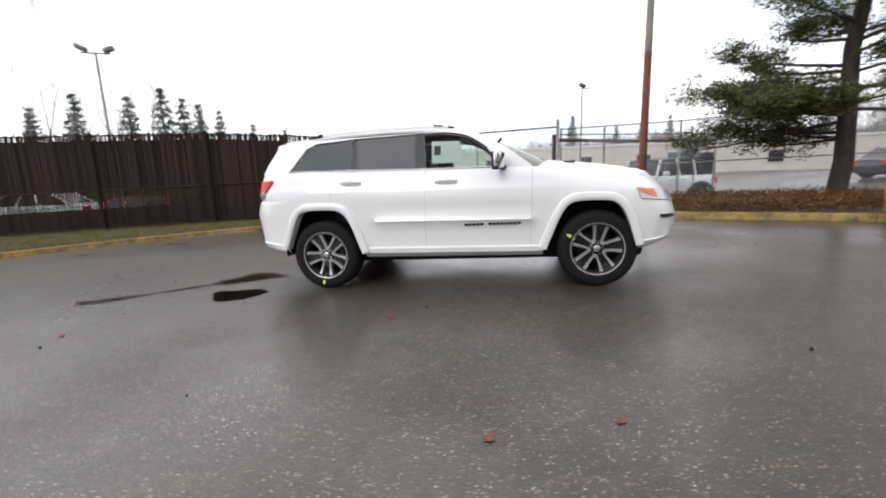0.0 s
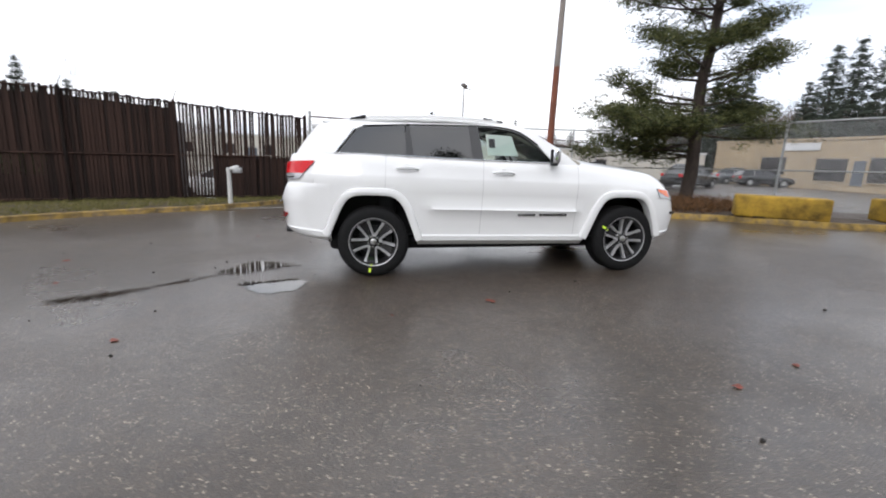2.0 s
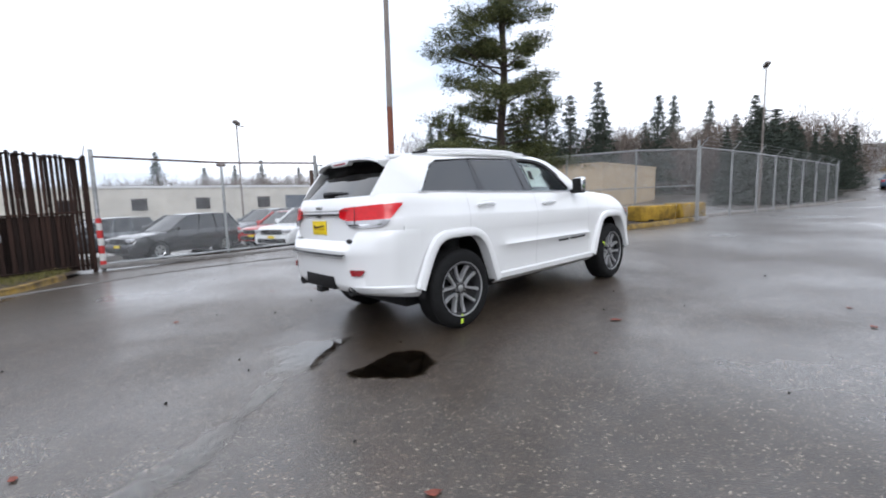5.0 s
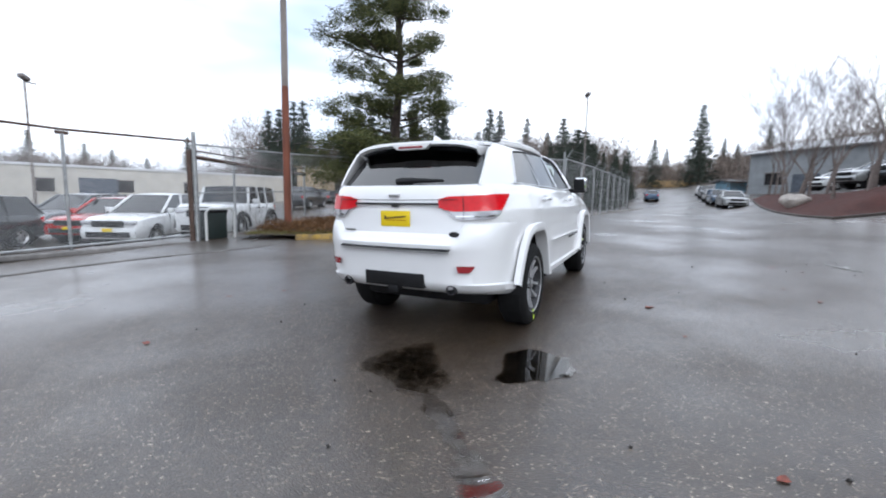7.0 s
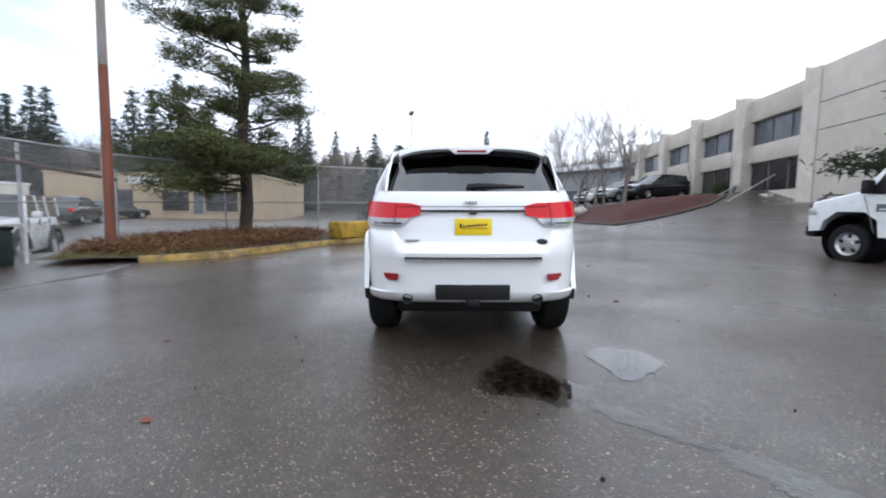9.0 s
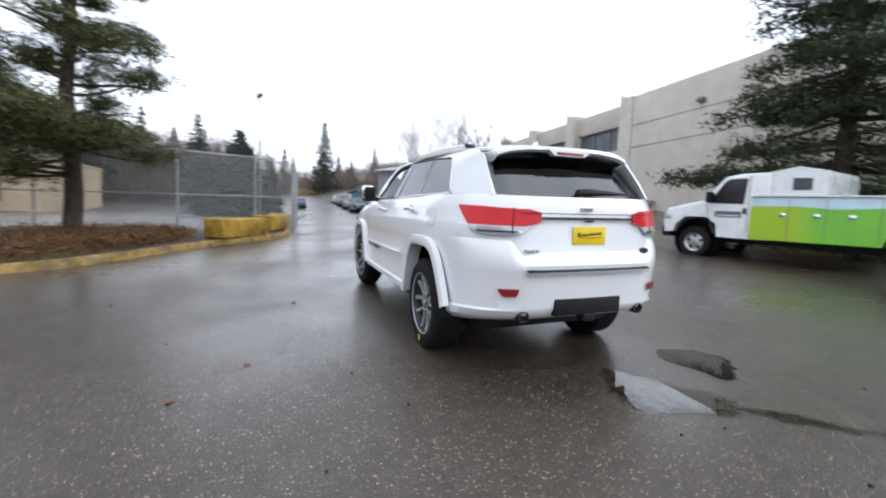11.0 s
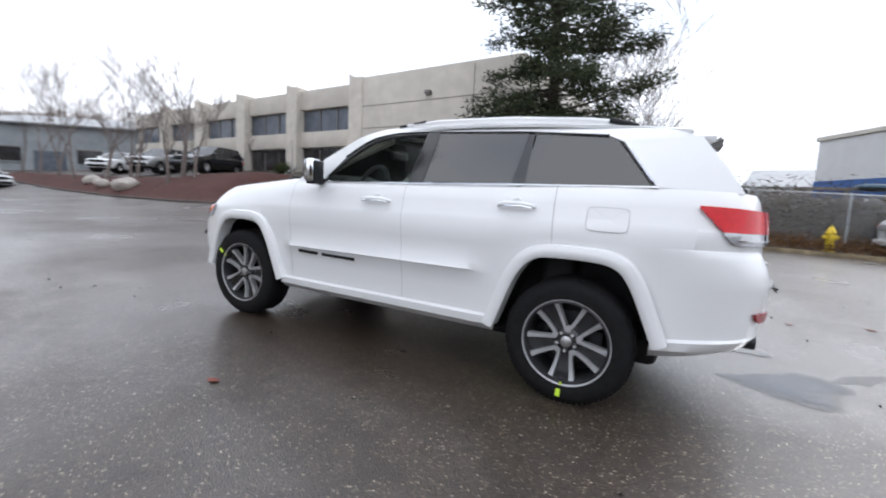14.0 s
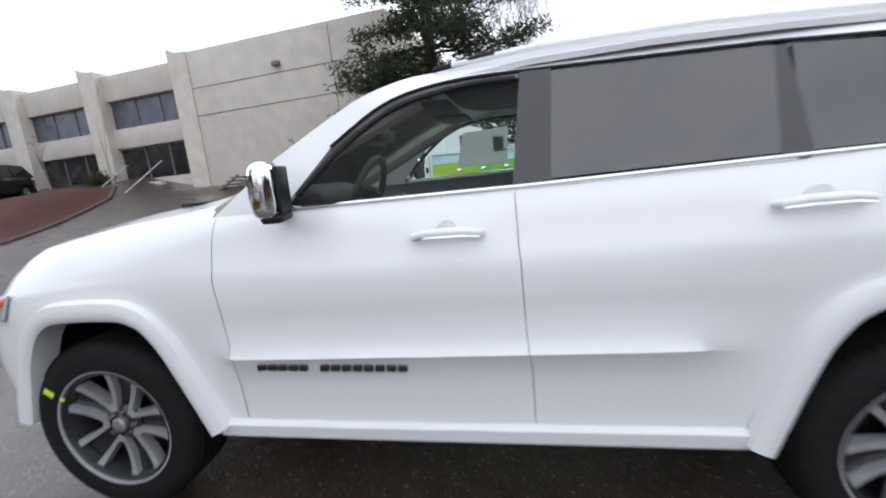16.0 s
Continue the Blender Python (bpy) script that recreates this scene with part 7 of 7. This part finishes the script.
    panel("extension_window", [(wb - 1.92, 1.66), (wb - 2.25, 1.66), (wb - 2.25, 1.9), (wb - 1.92, 1.92)], Y1 - 0.112, 0.008, WINDOWDARK, cp)
    # utility body
    bx0, bx1 = -1.28, wb - 1.22
    body = [(bx1, 0.56), (bx1, 1.50), (bx0, 1.50), (bx0, 0.62), (-0.56, 0.60), (-0.5, 0.80), (-0.32, 0.96), (0.0, 1.02), (0.32, 0.96), (0.5, 0.80), (0.58, 0.58)]
    bd = panel("utility_body", body, Y1, -0.42, LIME)
    panel("utility_body", body, Y0, 0.42, LIME)
    wave = [(bx1, 1.30), (bx1, 1.505), (bx0, 1.505), (bx0, 1.24), (-0.9, 1.30), (-0.2, 1.38), (0.6, 1.30), (1.3, 1.26), (1.9, 1.31)]
    panel("sky_wrap", wave, Y1 + 0.004, -0.01, SKYWRAP, bd)
    part("top_lip", box_bm(bx0, Y1 - 0.42, 1.495, bx1, Y1 + 0.03, 1.54, 0.01), SILVER, bd)
    part("bed_floor", box_bm(bx0, Y0 + 0.4, 0.8, bx1, Y1 - 0.4, 0.9), BLACK, t, smooth=False)
    part("tailgate", box_bm(bx0 - 0.04, Y0 + 0.42, 0.85, bx0 + 0.02, Y1 - 0.42, 1.35, 0.01), LIME, t)
    for x in (bx1 - 0.72, bx1 - 1.35, 0.62, -0.62):
        part("door_gap", box_bm(x - 0.006, Y1 - 0.002, 0.64, x + 0.006, Y1 + 0.006, 1.46), FRAME, bd, smooth=False)
    part("door_gap", box_bm(-0.62, Y1 - 0.002, 1.19, 0.62, Y1 + 0.006, 1.2), FRAME, bd, smooth=False)
    for x in (bx1 - 0.62, bx1 - 1.2, bx1 - 1.75, -1.0):
        part("latch", box_bm(x - 0.06, Y1, 1.08, x + 0.06, Y1 + 0.02, 1.16, 0.008), CHROME, bd)
    for i, (x, z, w2) in enumerate(((-0.5, 1.30, 0.36), (-0.5, 1.34, 0.36), (-0.35, 1.26, 0.22))):
        part("lettering_bar", box_bm(x, Y1 + 0.006, z, x + w2, Y1 + 0.01, z + 0.02), WRAPBAR, bd, smooth=False)
    part("decal", box_bm(-0.78, Y1 + 0.002, 0.98, -0.66, Y1 + 0.008, 1.10), WRAPBAR, bd, smooth=False)
    part("rear_bumper", box_bm(bx0 - 0.28, Y0 + 0.1, 0.50, bx0, Y1 - 0.02, 0.60, 0.02), OFFWHITE, t)
    part("tail_board", box_bm(bx0 - 0.3, Y1 - 0.35, 0.62, bx0 - 0.03, Y1 - 0.02, 1.24, 0.03), BLACK, t)
    part("roll_tube", tube_bm([(bx0 - 0.08, Y1 - 0.3, 1.38), (bx0 - 0.08, Y0 + 0.3, 1.38)], 0.08, 10), OFFWHITE, t)
    part("chassis", box_bm(bx0, Y0 + 0.5, 0.42, wb + 0.5, Y1 - 0.5, 0.62, 0.03), BLACK, t)
    for sx in (0, wb):
        for yy, sd in ((Y1 - 0.16, 1), (Y0 + 0.16, -1)):
            road_wheel(t, sx, yy, 0.385, sd, SILVER, 0.25)
        part("wheel_well", lathe_bm([(-0.42, 0.0), (-0.42, 0.5), (0.12, 0.5)], 24), BLACK, t).matrix_basis = pose(sx, Y1 - 0.16, 0.46, 0, 0, 0)
    return t


service_truck()


def work_van(x, y, rz):
    """A panel van with a short sloping bonnet."""
    v = empty("parked_van", pose(x, y, hz(x, y), 0, 0, rz), "white work van with a blue side sign", "van")
    side = [(-2.6, 0.50), (2.40, 0.44), (2.58, 0.56), (2.62, 0.98), (2.50, 1.14), (1.78, 1.27), (1.05, 1.95), (0.78, 2.06), (-2.45, 2.12), (-2.62, 1.9)]
    bm = poly_bm([(px, 0.99, pz) for px, pz in side], Vector((0, -1.98, 0)))
    bmesh.ops.bevel(bm, geom=[e for e in bm.edges if abs(e.verts[0].co.y - e.verts[1].co.y) < 0.01], offset=0.07, segments=3, affect="EDGES", profile=0.5)
    body = part("body", bm, CARWHITE, v, angle=35)
    part("windscreen", poly_bm([(1.76, 0.80, 1.31), (1.76, -0.80, 1.31), (1.10, -0.70, 1.925), (1.10, 0.70, 1.925)], Vector((0.015, 0, 0.012))), DARKGLASS, body, smooth=False)
    for k in (1, -1):
        part("cab_window", poly_bm([(1.50, k * 0.985, 1.33), (0.62, k * 0.985, 1.31), (0.62, k * 0.985, 1.88), (1.02, k * 0.985, 1.86)], Vector((0, k * 0.012, 0))), DARKGLASS, body, smooth=False)
        part("door_gap", box_bm(0.52, k * 0.985 - 0.006, 0.62, 0.535, k * 0.985 + 0.008, 1.98), FRAME, body, smooth=False)
        part("door_gap", box_bm(1.62, k * 0.985 - 0.006, 0.62, 1.635, k * 0.985 + 0.008, 1.26), FRAME, body, smooth=False)
        part("wing_mirror", box_bm(1.32, k * 1.10 - 0.10, 1.34, 1.44, k * 1.10 + 0.10, 1.62, 0.03), BLACK, v)
        part("head_lamp", box_bm(2.50, k * 0.72 - 0.16, 0.84, 2.645, k * 0.72 + 0.16, 1.02, 0.03), CLEARLENS, v)
        part("marker_lamp", box_bm(2.42, k * 0.95 - 0.04, 0.84, 2.60, k * 0.95 + 0.035, 1.02, 0.02), AMBER, v)
        part("door_handle", box_bm(0.60, k * 0.985 - 0.02, 1.18, 0.74, k * 0.985 + 0.025, 1.22, 0.008), BLACK, body)
        for wx in (1.72, -1.55):
            part("wheel_well", lathe_bm([(-0.3, 0.0), (-0.3, 0.46), (0.134, 0.46), (0.134, 0.36)], 28), BLACK, v).matrix_basis = pose(wx, k * 0.86, 0.40, 0, 0, 0 if k > 0 else 180)
            road_wheel(v, wx, k * 0.875, 0.36, k, SILVER, 0.24)
    for i in range(4):
        part("grille_bar", box_bm(2.58, -0.54, 0.72 + i * 0.085, 2.655, 0.54, 0.755 + i * 0.085, 0.008), SILVER, v)
    part("grille", box_bm(2.56, -0.55, 0.68, 2.64, 0.55, 1.04, 0.01), BLACK, v)
    part("front_bumper", box_bm(2.48, -0.96, 0.42, 2.72, 0.96, 0.60, 0.05), OFFWHITE, v)
    part("side_sign", box_bm(-1.7, 0.985, 0.98, -0.3, 1.002, 1.52, 0.004), BLUEBAND, v, "blue sign panel")
    return v


work_van(-9.9, -13.2, 14)

# ---- woods and far trees ----
def fir(h, seed):
    """A far fir: trunk and ragged tiers."""
    r = random.Random(seed)
    t = new("fir_tree")
    part("trunk", tube_bm([(0, 0, -0.5), (0, 0, h * 0.97)], [0.016 * h, 0.003 * h], 6), BARK, t)
    cs = []
    for k in range(20):
        f = k / 19
        zc, rad = h * (0.08 + 0.90 * f), h * 0.24 * (1 - f) ** 0.85 * (0.82 + 0.36 * r.random()) + 0.012 * h
        for q in range(int(8 + 52 * (1 - f))):
            a, u = r.uniform(0, 2 * math.pi), r.random() ** 0.6
            rr = rad * u * r.uniform(0.7, 1.15)
            cs.append((rr * math.cos(a), rr * math.sin(a), zc - 0.32 * rr + r.uniform(-0.012, 0.012) * h))
    blades("crown", cs, 10, h * 0.034, h * 0.0045, FARFIR, t, 0.0, (h * 0.012, h * 0.012, h * 0.008), seed, droop=0.15)
    return t


protos = [fir(14, 100 + k) for k in range(4)]
r = random.Random(77)
spots = []
for x, y, s in ((-36.2, 22.0, 0.60), (-34.6, 24.1, 0.69), (-32.2, 26.7, 0.69), (-30.5, 28.4, 0.75), (-29.3, 29.4, 0.68), (-28.4, 30.2, 0.59), (-27.1, 31.2, 0.56), (-25.0, 33.0, 0.50), (-22.5, 34.4, 0.48)):
    spots.append((x, y, s))
for i in range(16):
    bg, dd = radians(r.uniform(33, 66)), r.uniform(50, 66)
    spots.append((0.5 - dd * math.sin(bg), -5 + dd * math.cos(bg), r.uniform(0.42, 0.6)))
for i in range(12):
    spots.append((r.uniform(-10, 55), r.uniform(86, 110), r.uniform(0.5, 0.85)))
for x, y, s in ((57.7, 39.7, 1.38), (59.9, 36.5, 1.28), (62.2, 33.0, 1.24), (55.7, 42.2, 1.28), (66.2, 25.1, 1.08), (54.3, 43.9, 1.2), (61.7, 31.6, 1.04), (44.2, 53.5, 0.97), (47.0, 51.0, 1.02), (48.7, 50.7, 1.05), (46.2, 53.2, 1.02), (53.1, 45.6, 0.96)):
    spots.append((x, y, s))
for i in range(22):
    spots.append((r.uniform(66, 92), r.uniform(8, 60), r.uniform(0.6, 1.05)))
for i in range(24):
    spots.append((r.uniform(38, 75), r.uniform(2.5, 9), r.uniform(0.3, 0.52)))
for i in range(10):
    spots.append((r.uniform(110, 190), r.uniform(-40, 20), r.uniform(0.5, 1.0)))
spots += [(118, -10, 1.3)]
for i, (x, y, s) in enumerate(spots):
    m = pose(x, y, hz(x, y) - 0.2, 0, 0, r.uniform(0, 360))
    if i < 4:
        protos[i].matrix_basis = m @ Matrix.Diagonal((s, s, s, 1))
        tagged(protos[i], "dark green fir tree at the edge of the woods", "tree", "far firs")
    else:
        c = copy_thing(protos[i % 4], m)
        c.scale = (s, s, s * r.uniform(0.9, 1.15))
        tagged(c, "dark green fir tree at the edge of the woods", "tree", "far firs")

for i, (x, y, s, wd) in enumerate(((32.5, 4.4, 0.40, 1.9), (35, 5.0, 0.52, 1.6), (37.5, 4.6, 0.46, 1.8), (40.5, 5.2, 0.56, 1.5), (44, 4.8, 0.5, 1.6))):
    c = copy_thing(protos[i % 4], pose(x, y, hz(x, y) - 0.2, 0, 0, 70 * i))
    c.scale = (s * wd, s * wd, s)
    tagged(c, "bushy green conifer at the road's edge", "tree", "roadside conifers")


def woods(name, label, lo, n, height, seed, mat=FARWOOD):
    """Far leafless woodland: stems and a haze of upright twigs."""
    r = random.Random(seed)
    cs = []
    for i in range(n):
        (x0, y0), (x1, y1), w = lo
        f = r.random()
        x, y = x0 + (x1 - x0) * f + r.uniform(-w, w), y0 + (y1 - y0) * f + r.uniform(-w, w)
        h = height * (0.55 + 0.45 * noise.noise(Vector((x * 0.07, y * 0.07, seed))) + r.uniform(-0.1, 0.15))
        for k in range(10):
            cs.append((x + r.gauss(0, 0.9), y + r.gauss(0, 0.9), hz(x, y) + h * r.uniform(0.0, 0.92)))
    return tagged(blades(name, cs, 16, height * 0.13, 0.035, mat, up=1.7, spread=(0.9, 0.9, height * 0.06), seed=seed), label, "woods", kind="stuff")


tagged(blades("evergreen_hedge", scatter([(-12.5, 13.2), (-19, 11.4), (-27, 8), (-28, 10), (-19, 14), (-13, 15)], 1700, rng, 1.2), 16, 0.34, 0.05, SHRUB, up=0.4, spread=(0.4, 0.4, 0.9), seed=15), "dark overgrown evergreen hedge behind the slatted fence", "hedge", kind="stuff")
woods("woods", "hazy brown leafless woodland behind the lot", ((-80, 72), (60, 78), 8), 700, 8.5, 201)
woods("woods", "hazy brown leafless hillside woodland", ((55, 70), (84, 8), 7), 620, 15, 202)
woods("woods", "brown scrub and bare trees along the far road", ((60, -18), (170, -45), 8), 420, 9, 203)
woods("woods", "bare trees on the far hill", ((120, -30), (170, 40), 14), 420, 10, 204)
for i, (bg, dd, h) in enumerate(((57, 36, 13), (52, 40, 16), (48, 38, 12), (44, 42, 13), (40, 44, 12), (37, 42, 11), (33, 46, 10), (55, 44, 14), (46, 48, 13))):
    bare_tree("tall_bare_tree", "tall thin leafless tree behind the fence", (0.5 - dd * math.sin(radians(bg)), -5 + dd * math.cos(radians(bg))), h, 90 + i, TWIG, 0.16, 0.3, "tall bare trees", 3, 5)
shed("hill_house", "small house on the far hill", (150, -22), (158, -30), 9, 6.5, 4, TANWALL, 2.2, [(2, 1, 1.5, 1.2), (6, 1, 1.5, 1.2)])
shed("hill_house", "pale house on the far hill", (138, 4), (146, -2), 9, 5.6, 4, OFFWHITE, 2.0, [(2, 1, 1.5, 1.2), (6, 1, 1.5, 1.2)])
bed("hill_bank", [(120, -10), (150, -14), (156, 6), (126, 4)], material("dry_grass_bank", (0.30, 0.19, 0.07), 0.95, vary=0.3, scale=0.4, bump=0.3, bump_scale=3), "dry ochre grass bank at the road's end", 0.05, 1.6, 4.0, "bank")

CHALK = material("faded_road_paint", (0.42, 0.42, 0.40), 0.8, vary=0.5, scale=20, second=(0.12, 0.12, 0.11))

# ---- puddles, cracks and litter ----
def puddle(name, label, pts, mat=WATER, lift=0.004, rough=0.12, seed=0, deep=1.0):
    """A flat pool with a ragged edge, lying in the asphalt's dips."""
    n, out = len(pts), []
    for i in range(n):
        p0, p1, p2, p3 = [Vector(pts[(i + k - 1) % n]) for k in range(4)]
        for k in range(10):
            t = k / 10
            q = 0.5 * (2 * p1 + (p2 - p0) * t + (2 * p0 - 5 * p1 + 4 * p2 - p3) * t * t + (3 * p1 - p0 - 3 * p2 + p3) * t ** 3)
            w = Vector((noise.noise(Vector((q.x * 7, q.y * 7, seed))), noise.noise(Vector((q.x * 7, q.y * 7, seed + 9))))) * rough * 0.35 + Vector((noise.noise(Vector((q.x * 25, q.y * 25, seed))), noise.noise(Vector((q.x * 25, q.y * 25, seed + 5))))) * rough * 0.15
            out.append(q + w)
    cen = sum(out, Vector((0, 0))) / len(out)
    rings = [[cen + (p - cen) * f for p in out] for f in (1.0, 0.88, 0.7, 0.4, 0.02)]
    bm = grid_bm([[(p.x, p.y, hz(p.x, p.y) + lift) for p in r] for r in rings], close=True)
    bmesh.ops.recalc_face_normals(bm, faces=bm.faces)
    if sum(q.normal.z for q in bm.faces) < 0:
        bmesh.ops.reverse_faces(bm, faces=bm.faces)
    po = part(name, bm, mat, smooth=False)
    dep = po.data.attributes.new("depth", "FLOAT", "POINT")
    n0 = len(out)
    for k in range(len(po.data.vertices)):
        dep.data[k].value = (0.0, 0.42, 0.75, 0.95, 1.0)[min(4, k // n0)] * deep
    return tagged(po, label, "puddle", kind="structure")


puddle("puddle_rear", "shallow rain puddle behind the SUV", [(-2.45, -0.15), (-2.75, 0.0), (-3.05, -0.05), (-3.1, -0.35), (-3.28, -0.6), (-3.0, -0.78), (-2.75, -0.62), (-2.5, -0.42), (-2.35, -0.28)], seed=1, deep=0.68)
puddle("puddle_side", "shallow rain puddle on the asphalt", [(-2.12, -1.1), (-2.3, -0.92), (-2.62, -0.98), (-2.85, -1.05), (-2.66, -1.32), (-2.45, -1.5), (-2.2, -1.35)], seed=2, deep=1.5)
puddle("puddle_run", "thin trickle of rain water along a seam", [(-3.1, -0.6), (-3.3, -0.72), (-3.62, -1.05), (-3.68, -1.2), (-3.45, -1.05), (-3.2, -0.85)], seed=3, deep=0.45)
puddle("puddle_end", "shallow rain puddle at a dip", [(-3.6, -1.1), (-3.9, -1.2), (-4.3, -1.45), (-4.25, -1.62), (-3.95, -1.55), (-3.68, -1.32)], seed=4, deep=0.5)
rl = random.Random(31)
for i, (x, y) in enumerate(((-1.3, -2.2), (-0.4, -1.9), (0.6, -3.6), (1.2, -3.4), (2.6, -3.9), (-3.2, -2.5), (-2.0, 2.7), (-3.4, 1.9), (0.4, 1.9), (-5.2, 0.2), (-4.0, -2.9), (2.9, -3.6), (-4.6, -0.9), (-1.5, 2.3))):
    bm = bmesh.new()
    k = 7
    rr = rl.uniform(0.025, 0.06)
    vs = [bm.verts.new((rr * math.cos(2 * math.pi * j / k) * rl.uniform(0.5, 1.2), rr * 0.7 * math.sin(2 * math.pi * j / k) * rl.uniform(0.5, 1.2), 0.004 + 0.006 * rl.random())) for j in range(k)]
    bm.faces.new(vs)
    o = part("fallen_leaf", thick(bm, 0.002), LEAFRED, smooth=False)
    o.matrix_basis = pose(x, y, hz(x, y) + 0.002, 0, 0, rl.uniform(0, 360))
    tagged(o, "wet reddish fallen leaf on the asphalt", "leaf", "fallen leaves")
for i in range(46):
    x, y = rl.uniform(-6.5, 4), rl.uniform(-5, 4)
    if abs(x) < 2.6 and abs(y) < 1.1:
        continue
    bm = bmesh.new()
    bmesh.ops.create_icosphere(bm, subdivisions=1, radius=rl.uniform(0.006, 0.013))
    for v in bm.verts:
        v.co *= rl.uniform(0.7, 1.3)
    o = part("pebble", bm, LITTER, smooth=False)
    o.matrix_basis = pose(x, y, hz(x, y) + 0.004, rl.uniform(0, 90), 0, rl.uniform(0, 360))
    tagged(o, "small dark wet pebble on the asphalt", "stone", "pebbles")

# sprayed survey mark on the road
mk = tagged(new("road_marking"), "faded white sprayed mark on the asphalt", "marking", kind="structure")
for (x0, y0), (x1, y1) in (((3.62, -4.42), (3.30, -4.50)), ((3.30, -4.50), (3.42, -4.66)), ((3.30, -4.50), (2.98, -4.68)), ((3.55, -4.66), (3.20, -4.60))):
    ln = math.hypot(x1 - x0, y1 - y0)
    st = part("stroke", box_bm(-ln / 2, -0.018, 0, ln / 2, 0.018, 0.002), CHALK, mk, smooth=False)
    xm, ym = (x0 + x1) / 2, (y0 + y1) / 2
    st.matrix_basis = pose(xm, ym, hz(xm, ym) + 0.004, 0, 0, math.degrees(math.atan2(y1 - y0, x1 - x0)))
